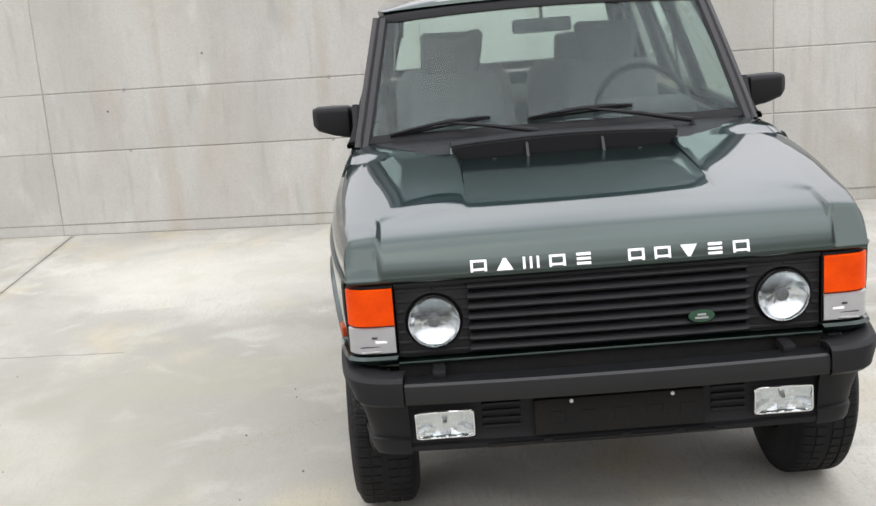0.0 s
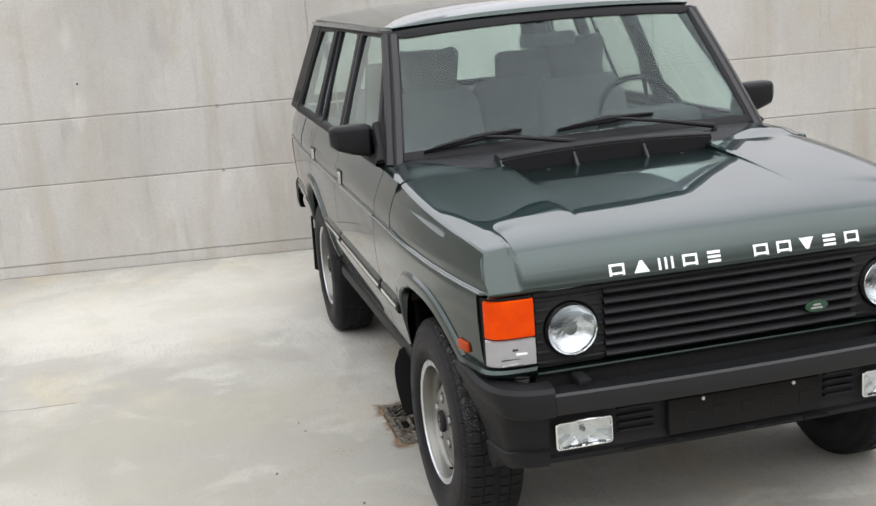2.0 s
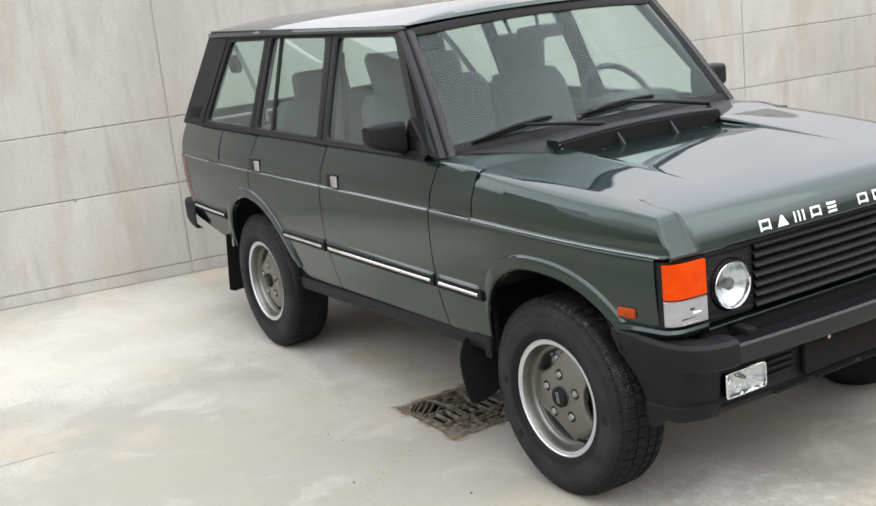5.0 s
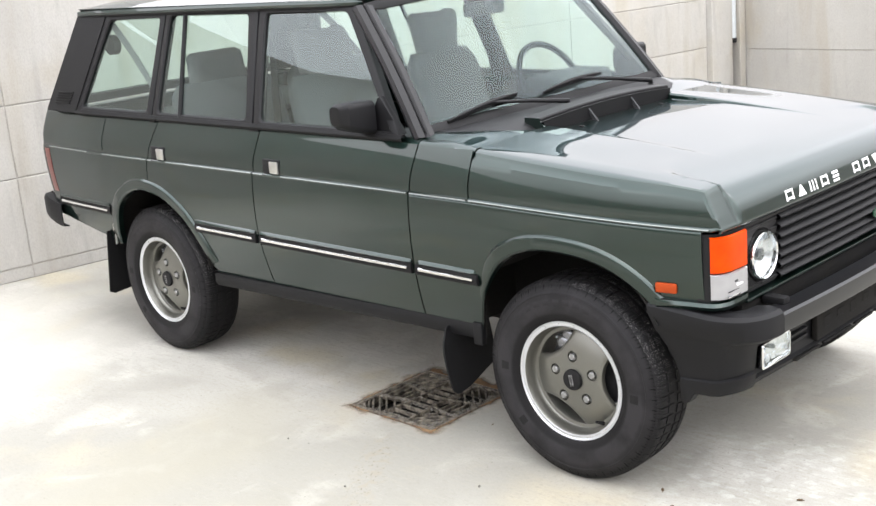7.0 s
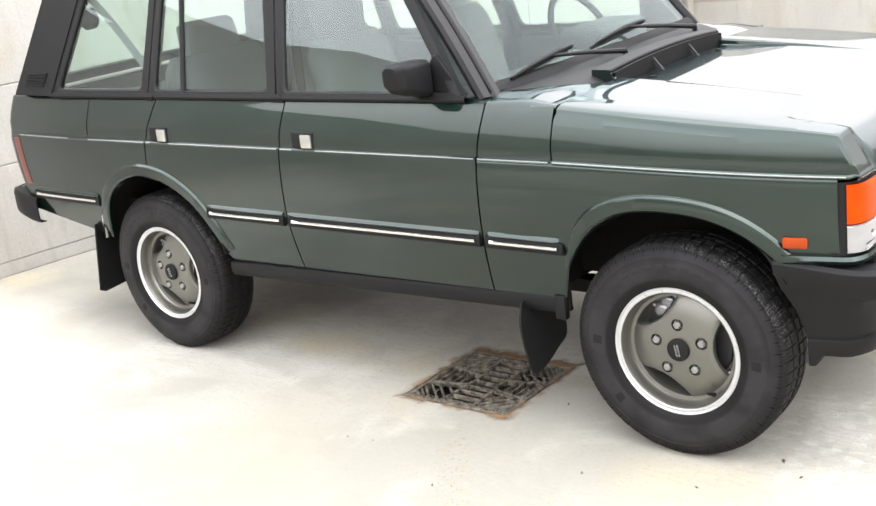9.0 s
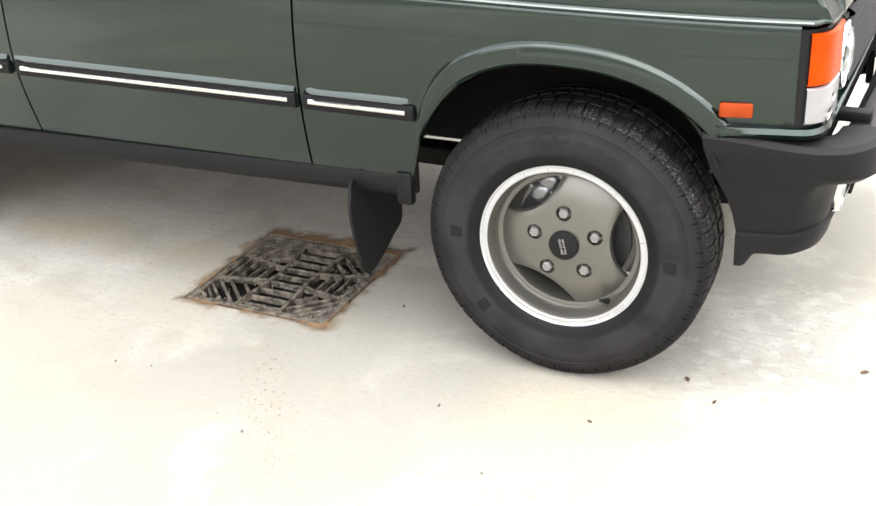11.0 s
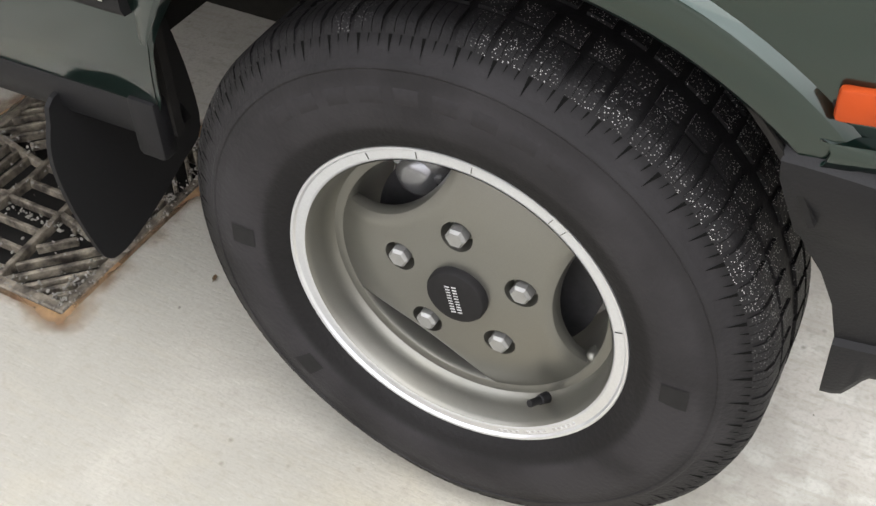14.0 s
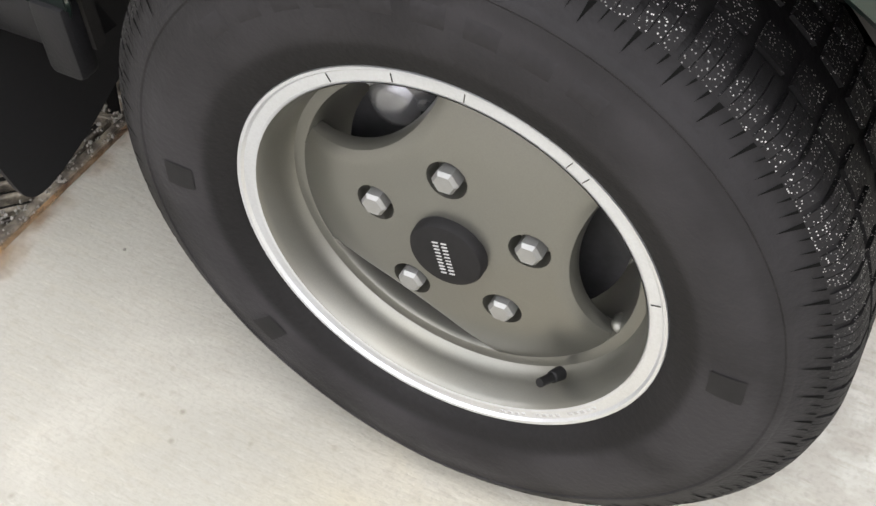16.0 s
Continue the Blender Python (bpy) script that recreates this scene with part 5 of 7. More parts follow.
border = [(u, 0) for u in span(-1, 1, 24)] + [(1, v) for v in span(0, 1, 12)][1:] + [(u, 1) for u in span(1, -1, 24)][1:] + [(-1, v) for v in span(1, 0, 12)][1:-1]
rows = []
for k, (grow, lift) in enumerate(((-0.030, 0.000), (-0.030, 0.008), (-0.012, 0.012), (0.010, 0.010), (0.014, -0.012))):
    r = []
    for u, v in border:
        p = screen_point(u, v)
        d = Vector((u if abs(u) == 1 else u * 0.05, 0, 0)) + Vector((0, 0.63, 0.77)) * (1 if v == 1 else -1 if v == 0 else 0)
        d = d.normalized() if d.length else d
        r.append(p + d * grow + Vector((0, -0.77, 0.63)) * lift)
    rows.append(r)
link("windscreen_seal", *net(rows, close_u=True), RUBBER, ws, "black windscreen rubber")

for s in (-1, 1):
    # windscreen pillar: a grooved grey-black post from scuttle to gutter
    sec = [(-0.030, -0.016), (-0.030, 0.004), (-0.010, 0.012), (0.004, 0.006), (0.010, 0.014), (0.034, 0.012), (0.046, 0.000), (0.046, -0.03)]
    rows = []
    for v in span(-0.04, 1.0, 12):
        p = screen_point(s, v)
        side_v = Vector((s * 0.75, 0.66, 0)).normalized()
        nrm = Vector((s * 0.5, -0.62, 0.5)).normalized()
        rows.append([p + side_v * a + nrm * b for a, b in sec])
    link("windscreen_pillar", *net(rows), PILLAR, car, "grey-black windscreen pillar with drip groove", angle=20, solid=0.003)
    # the pillar between the doors and the one behind them, inside the frames
    for y0, y1, lean in ((1.63, 1.70, 0.075), (2.43, 2.47, 0.0)):
        rows = [[(s * (GLASS_X(z) - o), y + (z - 1.18) / 0.48 * lean, z) for z in span(1.16, 1.665, 6)] for y, o in ((y0, 0.05), (y0, 0.004), (y1, 0.004), (y1, 0.05))]
        link("door_pillar", *net(rows, close_v=True), SATIN, car)


def roof():
    """The roof skin: a shallow crown, rolled at front and rear, over a gutter."""
    rows = []
    for y, dz, w in ((1.045, -0.012, 0.655), (1.035, 0.0, 0.664), (1.045, 0.014, 0.668), (1.09, 0.028, 0.672), (1.2, 0.045, 0.676), (1.5, 0.062, 0.68), (2.0, 0.07, 0.684), (2.5, 0.068, 0.684), (2.95, 0.056, 0.682), (3.14, 0.043, 0.68), (3.235, 0.022, 0.676), (3.262, 0.002, 0.67), (3.25, -0.015, 0.66)):
        row = []
        for u in span(-1, 1, 32):
            c = (1 - abs(u) ** 3.2)
            bow = (1 - u * u)
            front = 0.055 * bow if y < 1.2 else 0.055 * bow * max(0, 1 - (y - 1.2) / 0.3)
            z = 1.684 + max(dz, 0) * c + min(dz, 0) + (0.022 * bow if y < 1.2 else 0.022 * bow * max(0, 1 - (y - 1.2) / 0.5))
            row.append((w * u, y - 0.035 * bow * (1 if y < 1.3 else 0) + 0.03 * bow * (1 if y > 3.1 else 0) + 0.03 * u * u * (1 if y < 1.3 else 0), z))
        rows.append(row)
    ob = link("roof", *net(rows), PAINT, car, "dark green roof with a full-length gutter", angle=35, solid=0.006)
    for s in (-1, 1):
        pts = [(s * 0.655, 1.075, 1.674), (s * 0.680, 1.12, 1.674), (s * 0.690, 1.3, 1.674), (s * 0.694, 2.2, 1.672), (s * 0.692, 3.1, 1.666), (s * 0.685, 3.25, 1.662)]
        rows = []
        for o, z in ((-0.03, 0.012), (0.0, 0.010), (0.004, 0.0), (0.0, -0.010), (-0.03, -0.012)):
            rows.append([(p[0] + s * o, p[1], p[2] + z) for p in pts])
        link("gutter", *net(rows), PAINT, ob, "narrow drip gutter", solid=0.003)
        rows = [[(p[0] + s * o, p[1], p[2] + z) for p in pts] for o, z in ((-0.06, -0.010), (-0.008, -0.012), (-0.012, -0.024), (-0.06, -0.026))]
        link("gutter_seal", *net(rows), RUBBER, ob)
    rows = []
    for y in span(1.10, 3.2, 8):
        rows.append([(0.63 * u, y, 1.655 + 0.05 * (1 - u * u)) for u in span(-1, 1, 10)])
    link("roof_lining", *net(rows), LINING, ob, "pale roof lining", solid=0.004)
    return ob


roof()

# tailgate: upper glass in a black frame, green lower panel
gate = link("tailgate", *net([[(0.80 * u, 3.597 - 0.03 * abs(z - 1.0) + 0.02 * (1 - u * u), z) for u in span(-0.95, 0.95, 12)] for z in span(0.62, 1.160, 8)]), PAINT, car, "green lower tailgate", solid=0.02)
rows = []
for a, b in ((1.0, 1.0), (0.86, 0.80)):
    rows.append([(x * a, y, z) for x, y, z in ((-0.80, 3.46, 1.18), (0.80, 3.46, 1.18), (0.66, 3.25, 1.665), (-0.66, 3.25, 1.665))])
rows[1] = [(-0.70, 3.452, 1.225), (0.70, 3.452, 1.225), (0.59, 3.278, 1.62), (-0.59, 3.278, 1.62)]
part("tail_ledge", box(-0.745, 0.745, 3.42, 3.59, 1.150, 1.163, 0.004), PAINT, gate)
link("tailgate_frame", *net(rows, close_u=True), SATIN, gate, solid=0.02)
tg = link("rear_glass", [(-0.71, 3.455, 1.22), (0.71, 3.455, 1.22), (0.60, 3.272, 1.63), (-0.60, 3.272, 1.63)], [(0, 1, 2, 3)], GLASS, gate)
tg.visible_shadow = False

# ---------------------------------------------------------------- front end
def grille():
    back = part("grille", box(-0.645, 0.645, -0.536, -0.50, 0.705, 0.950, 0.004), SATIN, car, "black slatted radiator grille")
    part("top_rail", box(-0.645, 0.645, -0.578, -0.55, 0.934, 0.950, 0.004), SATIN, back)
    n = 7
    for k in range(n):
        z = 0.728 + k * (0.925 - 0.728) / (n - 1)
        rows = []
        for dy, dz in ((0.0, -0.013), (-0.026, -0.008), (-0.030, -0.002), (-0.026, 0.004), (-0.004, 0.014), (0.0, 0.013)):
            rows.append([(x, -0.549 + dy - 0.014 * (1 - (x / 0.64) ** 2), z + dz) for x in span(-0.425, 0.425, 14)])
        link("slat", *net(rows, close_v=True), SATIN, back)
    for s in (-1, 1):
        rows = [[], [], [], []]
        for a in span(0, 2 * math.pi, 64)[:-1]:
            c, d = math.cos(a), math.sin(a)
            e = min(0.113 / max(abs(c), 1e-6), 0.118 / max(abs(d), 1e-6))
            cx, cz = s * 0.532, 0.827
            for row, r, y in ((rows[0], e, -0.535), (rows[1], e - 0.002, -0.566), (rows[2], 0.089, -0.570), (rows[3], 0.083, -0.560)):
                row.append((cx + r * c - (s * 0.002 if r < 0.105 else 0), y, cz + r * d - (0.005 if r < 0.105 else 0)))
        link("lamp_panel", *net(rows, close_u=True), SATIN, back, "black panel round the headlamp")
        for k in range(7):
            z = 0.728 + k * (0.925 - 0.728) / 6
            half = math.sqrt(max(0, 0.091 ** 2 - (z - 0.822) ** 2))
            for x0, x1 in ((0.424, 0.530 - half), (0.530 + half, 0.642)):
                if x1 - x0 > 0.012:
                    part("slat_end", box(s * x0, s * x1, -0.573, -0.564, z - 0.009, z + 0.003, 0.003, 1), SATIN, back)
    # small oval badge
    bm = bmesh.new()
    prism([(0.040 * math.cos(a), 0.019 * math.sin(a)) for a in span(0, 2 * math.pi, 28)[:-1]], 0.006, Matrix(((1, 0, 0, 0.278), (0, 0, -1, -0.592), (0, 1, 0, 0.782), (0, 0, 0, 1))), 0.002, bm)
    part("oval_badge", bm, BADGE, back, "small oval green badge with a pale rim")
    bm = bmesh.new()
    for w, z in ((0.026, 0.787), (0.040, 0.777)):
        box(0.278 - w / 2, 0.278 + w / 2, -0.600, -0.597, z - 0.003, z + 0.003, bm=bm)
    part("badge_line", bm, CLEAR, back)
    return back


BADGE = material("badge_green", (0.01, 0.05, 0.025), 0.3, grain=0.1, spots=0.2)
grille()


def headlamp(s):
    c = (s * 0.530, 0, 0.822)
    prof = [(0.001, -0.538), (0.026, -0.541), (0.048, -0.550), (0.066, -0.563), (0.0757, -0.574)]
    K = 0.88
    ang = span(0, 2 * math.pi, 48)[:-1]
    rows = [[(c[0] + r * math.cos(a), y + 0.0017 * math.sin(12 * a + 110 * r) * (r > 0.01), c[2] + r * math.sin(a)) for a in ang] for r, y in prof]
    ob = link("headlamp", *net(rows, close_u=True), REFLECTOR, car, "round clear headlamp with a bright reflector", angle=60)
    rows = [[(c[0] + K * r * math.cos(a), y, c[2] + K * r * math.sin(a)) for a in ang] for r, y in ((0.085, -0.566), (0.085, -0.586), (0.088, -0.590), (0.091, -0.586), (0.093, -0.560))]
    link("bezel", *net(rows, close_u=True), CHROME, ob, "thin bright lamp ring")
    rows = [[(c[0] + K * r * math.cos(a), y - 0.0012 * math.sin(14 * r * math.cos(a) / 0.086) * (r < 0.08), c[2] + K * r * math.sin(a)) for a in ang] for r, y in ((0.0005, -0.602), (0.02, -0.601), (0.04, -0.599), (0.06, -0.595), (0.075, -0.590), (0.084, -0.585))]
    g = link("lens", *net(rows, close_u=True), LENS, ob, "fluted clear glass lens", angle=60)
    g.visible_shadow = False
    bm = bmesh.new()
    rod([(c[0], -0.538, c[2]), (c[0], -0.572, c[2])], [0.018, 0.021], 20, bm)
    rod([(c[0], -0.572, c[2]), (c[0], -0.580, c[2])], [0.021, 0.007], 20, bm)
    part("bulb_shield", bm, BULB, ob, "dark glass bulb shield")
    return ob


def corner_lamp(s):
    plan = smooth_curve([(0.650, -0.584, 0), (0.70, -0.583, 0), (0.745, -0.578, 0), (0.775, -0.562, 0), (0.790, -0.538, 0), (0.796, -0.512, 0)], 18)
    def shell(name, z0, z1, off, mat, label, ridges=0):
        rows = []
        zs = [z0, z0 + 0.003] + [z0 + 0.003 + (z1 - z0 - 0.006) * k / (ridges * 2 + 1) for k in range(1, ridges * 2 + 1)] + [z1 - 0.003, z1]
        for j, z in enumerate(zs):
            o = off - (0.006 if j in (0, len(zs) - 1) else 0) - (0.0009 if 1 < j < len(zs) - 2 and j % 2 else 0)
            rows.append([(s * (p.x + o * 0.5 * ease(p.x, 0.70, 0.79)), p.y - o * (1 - 0.7 * ease(p.x, 0.76, 0.80)), z) for p in plan[:14]])
        return link(name, *net(rows), mat, ob if name != "corner_lamp" else car, label, angle=25, solid=0.004)
    rows = [[(s * (p.x - 0.002), p.y + 0.012, z) for p in plan] for z in (0.722, 0.945)]
    ob = link("corner_lamp", *net(rows), SATIN, car, "corner lamp unit, orange over clear", solid=0.010)
    shell("indicator_lens", 0.822, 0.936, 0.006, ORANGE, "orange indicator lens", 5)
    shell("side_light_lens", 0.735, 0.816, 0.006, CLEAR, "clear side-light lens", 4)
    part("lens_bar", box(s * 0.664, s * 0.758, -0.5912, -0.587, 0.738, 0.745, 0.001), FOG_SILVER, ob, "bright moulded bar of the lens")
    part("lens_bar", box(s * 0.676, s * 0.712, -0.5912, -0.587, 0.768, 0.777, 0.001), WHITE, ob, "bright moulded bar of the lens")
    part("lens_bar", box(s * 0.664, s * 0.758, -0.5906, -0.587, 0.757, 0.7595, 0.0008), TRIM, ob, "dark moulded line of the lens")
    part("bulb", box(s * 0.704, s * 0.722, -0.5912, -0.587, 0.782, 0.790, 0.002), BULB, ob, "dark glass side-light bulb")
    return ob


for s in (-1, 1):
    headlamp(s)
    corner_lamp(s)

# painted front panel under grille and lamps
bm = box(-0.648, 0.648, -0.590, -0.50, 0.692, 0.704, 0.004)
part("front_crossmember", box(-0.648, 0.648, -0.570, -0.50, 0.60, 0.691, 0.004), DARK, car)
part("front_panel", bm, PAINT, car, "green panel below the grille")
for s in (-1, 1):
    plan = smooth_curve([(0.645, -0.588, 0), (0.70, -0.588, 0), (0.75, -0.583, 0), (0.785, -0.565, 0), (0.800, -0.538, 0), (0.812, -0.48, 0), (0.836, -0.37, 0)], 20)
    rows = [[(s * (p.x + o * ease(-p.y, 0.365, 0.44) - 0.004 * ease(p.y, -0.44, -0.365)), p.y - o * 0.5, z) for p in plan] for o, z in ((-0.02, 0.726), (0.0, 0.724), (0.006, 0.715), (0.0, 0.704), (-0.03, 0.69))]
    link("lamp_sill", *net(rows), PAINT, car, "narrow green ledge under the corner lamp", solid=0.004)


def bumper():
    """Steel beam between moulded corner caps, with a deep black valance below."""
    xs = span(-0.632, 0.632, 24)
    front = lambda x: -0.722 + 0.02 * (x / 0.63) ** 2
    rows = []
    for o, z in ((0.085, 0.655), (0.080, 0.668), (0.012, 0.668), (0.002, 0.662), (0.0, 0.650), (0.0, 0.615), (0.004, 0.604), (0.085, 0.602)):
        rows.append([(x, front(x) + o, z) for x in xs])
    v, f = net(rows, close_v=True)
    beam = link("front_bumper", v, f, BUMPER, car, "black bumper with moulded corners and a deep valance", angle=25)
    for s in (-1, 1):
        upper = smooth_curve([(0.636, -0.708, 0), (0.70, -0.700, 0), (0.755, -0.675, 0), (0.795, -0.632, 0), (0.818, -0.56, 0), (0.832, -0.45, 0), (0.838, -0.335, 0)], 30)
        lower = smooth_curve([(0.628, -0.598, 0), (0.675, -0.592, 0), (0.715, -0.575, 0), (0.742, -0.54, 0), (0.755, -0.48, 0), (0.763, -0.445, 0), (0.768, -0.41, 0)], 30)
        # (inward step, height, how far towards the lower plan)
        prof = [(0.10, 0.680, 0), (0.05, 0.690, 0), (0.014, 0.686, 0), (0.003, 0.676, 0), (0.0, 0.660, 0), (0.0, 0.612, 0), (0.004, 0.600, 0.10), (0.0, 0.585, 0.75), (0.0, 0.55, 0.90), (0.0, 0.50, 0.97), (0.001, 0.47, 1.0), (0.002, 0.446, 1.02), (-0.005, 0.440, 1.0), (-0.004, 0.432, 1.0), (0.002, 0.405, 1.0), (0.008, 0.392, 1.0), (0.05, 0.389, 1.0)]
        rows = []
        for o, z, f in prof:
            r = []
            for i, (p, q) in enumerate(zip(upper, lower)):
                t = (upper[min(i + 1, 29)] - upper[max(i - 1, 0)]).normalized()
                inward = Vector((-abs(t.y), abs(t.x), 0))
                back = ease(p.y, -0.60, -0.34)
                front = 1 - ease(p.y, -0.69, -0.60)
                side_f = interp(-z, [(-0.665, 0), (-0.612, 0.28), (-0.584, 0.46), (-0.55, 0.66), (-0.50, 0.87), (-0.446, 1.0)])
                g = f * front + side_f * (1 - front)
                w = p * (1 - g) + q * g + inward * o
                zz = z + 0.012 * front * (z < 0.45) - 0.036 * ease(q.y, -0.455, -0.425) * (z < 0.41)
                r.append((s * w.x, w.y, zz + 0.020 * back * (z > 0.65)))
            rows.append(r)
        link("corner_cap", *net(rows), PLASTIC, beam, "moulded black corner cap", angle=30, solid=0.006)
        # fog lamp, let into the valance
        fog = part("fog_lamp", box(s * 0.420, s * 0.620, -0.566, -0.545, 0.446, 0.556, 0.006), PLASTIC, car, "rectangular clear fog lamp in the valance")
        def frame_row(gx, gz, y):
            return [(s * 0.520 + a, y, 0.501 + b) for a, b in ring([(-0.092 + gx, -0.045 + gz), (0.092 - gx, -0.045 + gz), (0.092 - gx, 0.045 - gz), (-0.092 + gx, 0.045 - gz)], 5, 0.014)]
        link("bezel", *net([frame_row(0, 0, -0.56), frame_row(0, 0, -0.617), frame_row(0.002, 0.002, -0.620), frame_row(0.005, 0.005, -0.620), frame_row(0.007, 0.007, -0.607)], close_u=True), CHROME, fog, "pale lamp rim")
        rows = []
        for k in range(13):
            f = k / 12
            v = 2 * f - 1
            row = []
            for u in span(-1, 1, 22):
                bowl = max(0.0, 1 - 0.95 * u * u - 0.45 * v * v)
                crease = 0.0035 * abs(((2.5 * math.atan2(v, u * 1.9 + 1e-4)) % 2) - 1) * min(1, 3 * (u * u + v * v))
                row.append((s * (0.520 + 0.087 * u), -0.611 + 0.0145 * bowl ** 0.8 + crease, 0.461 + 0.080 * f))
            rows.append(row)
        link("reflector", *net(rows), FOG_SILVER, fog, "creased bright reflector", angle=8)
        rows = []
        for k in range(5):
            rows.append([(s * (0.520 + 0.086 * u), -0.6155 - 0.002 * (1 - u * u), 0.459 + 0.084 * k / 4) for u in span(-1, 1, 10)])
        gl = link("lens", *net(rows), LENS, fog)
        part("bulb", rod([(s * 0.520, -0.594, 0.510), (s * 0.520, -0.610, 0.510)], [0.009, 0.007], 12), BULB, fog)
        gl.visible_shadow = False
    # valance behind and below the beam
    rows = []
    for y, z in ((-0.63, 0.606), (-0.605, 0.600), (-0.598, 0.56), (-0.592, 0.46), (-0.600, 0.435), (-0.612, 0.428), (-0.605, 0.412), (-0.56, 0.40)):
        rows.append([(x, y + 0.02 * (abs(x) / 0.7) ** 2, z) for x in span(-0.645, 0.645, 28)])
    val = link("valance", *net(rows), PLASTIC, beam, "black plastic valance", angle=30, solid=0.006)
    for k in range(4):
        z = 0.475 + 0.024 * k
        for x0, x1 in ((-0.405, -0.285), (0.30, 0.405)):
            part("louvre", box(x0, x1, -0.606, -0.585, z, z + 0.010, 0.002, 1), SATIN, val)
    for x0, x1 in ((-0.39, -0.22), (-0.19, 0.02), (0.05, 0.19), (0.22, 0.31)):
        part("intake_slot", box(x0, x1, -0.621, -0.600, 0.416, 0.426, 0.002, 1), DARK, val)
    # empty plate carrier and its screws
    part("plate_carrier", box(-0.245, 0.275, -0.622, -0.600, 0.445, 0.560, 0.004), DARK, beam, "empty black plate carrier")
    for k in range(5):
        x = -0.20 + k * 0.10
        part("carrier_rib", box(x, x + 0.05, -0.624, -0.618, 0.478 + 0.012 * (k % 2), 0.520, 0.002, 1), DARK, beam)
    for x in (-0.131, 0.178):
        part("screw", rod([(x, -0.618, 0.552), (x, -0.628, 0.552)], 0.006, 10), STEEL, beam, "bright screw")
    for s in (-1, 1):
        part("bumper_bracket", box(s * 0.505, s * 0.545, -0.66, -0.58, 0.662, 0.690, 0.006), RUBBER, beam)
    return beam


bumper()

# rear bumper: thin beam with end caps
rb = part("rear_bumper", box(-0.80, 0.80, 3.60, 3.72, 0.60, 0.69, 0.015), SATIN, car, "black rear bumper with wrapped ends")
for s in (-1, 1):
    plan = smooth_curve([(0.76, 3.725, 0), (0.815, 3.70, 0), (0.838, 3.63, 0), (0.846, 3.54, 0), (0.846, 3.47, 0)], 14)
    rows = []
    for o, zt in ((0.03, 0.0), (0.0, 0.004), (-0.004, 0.02), (-0.004, 0.10), (0.004, 0.115), (0.04, 0.118)):
        rows.append([(s * (p.x - o), p.y, 0.575 + zt * (1 + 0.1 * i / 14) - 0.04 * ease(p.y, 3.72, 3.47)) for i, p in enumerate(plan)])
    link("end_cap", *net(rows), PLASTIC, rb, solid=0.006)

# sills
for s in (-1, 1):
    rows = []
    for o, z in ((-0.03, 0.014), (0.008, 0.006), (0.012, -0.004), (0.011, -0.038), (0.001, -0.054), (-0.06, -0.058)):
        rows.append([(s * (side_x(1.2, 0.48) + o), y, foot(y) + z) for y in span(0.43, 2.12, 20)])
    v, f = net(rows)
    f += [tuple(r * 21 for r in range(6)), tuple(r * 21 + 20 for r in range(5, -1, -1))]
    sl = link("sill", v, f, PLASTIC, car, "black plastic sill")
    part("sill_end", box(s * 0.796, s * 0.826, 0.414, 0.46, 0.412, 0.503, 0.008), PLASTIC, sl)


# ---------------------------------------------------------------- wheels
def alloy_disc():
    """The wheel's face: a domed disc with three scallops and five nut pockets."""
    cuts = [radians(a) for a in (127, 4, 244)]
    def reach(a):
        r = 0.194
        for c in cuts:
            d = (a - c + math.pi) % (2 * math.pi) - math.pi
            if abs(d) < math.asin(0.155 / 0.271):
                r = min(r, 0.271 * math.cos(d) - math.sqrt(max(0, 0.155 ** 2 - (0.271 * math.sin(d)) ** 2)))
        return r
    n = 180
    ang = [2 * math.pi * k / n for k in range(n)]
    face = lambda r: 0.077 - 0.004 * ease(r, 0.03, 0.09) - 0.036 * (max(0, r - 0.088) / 0.106) ** 1.7
    middles = [(-0.271 * math.cos(c), 0.271 * math.sin(c)) for c in cuts]

    def roll(y, z):
        """How far the face rolls back towards the nearest scallop."""
        d = min(math.hypot(y - a, z - b) for a, b in middles) - 0.155
        return 0.006 * (1 - ease(d, -0.002, 0.014))

    rows = []
    def row(fr, out_fn):
        r = []
        for a in ang:
            y, z = -reach(a) * fr * math.cos(a), reach(a) * fr * math.sin(a)
            r.append((-out_fn(reach(a) * fr) + roll(y, z), y, z))
        rows.append(r)
    row(0.02, face)
    for fr in (0.2, 0.4, 0.55, 0.65, 0.72, 0.78, 0.84, 0.89, 0.94, 0.975):
        row(fr, face)
    row(1.0, lambda r: face(r) - 0.005)
    row(1.003, lambda r: face(r) - 0.009)
    row(1.004, lambda r: face(r) - 0.013)
    row(0.96, lambda r: face(r) - 0.016)
    row(0.62, lambda r: face(r) - 0.030)
    row(0.02, lambda r: face(r) - 0.036)
    v, f = net(rows, close_u=True)
    f += [tuple(range(n))[::-1], tuple(range((len(rows) - 1) * n, len(rows) * n))]
    return v, f


NUT_ANGLES = [radians(92 + 72 * k) for k in range(5)]


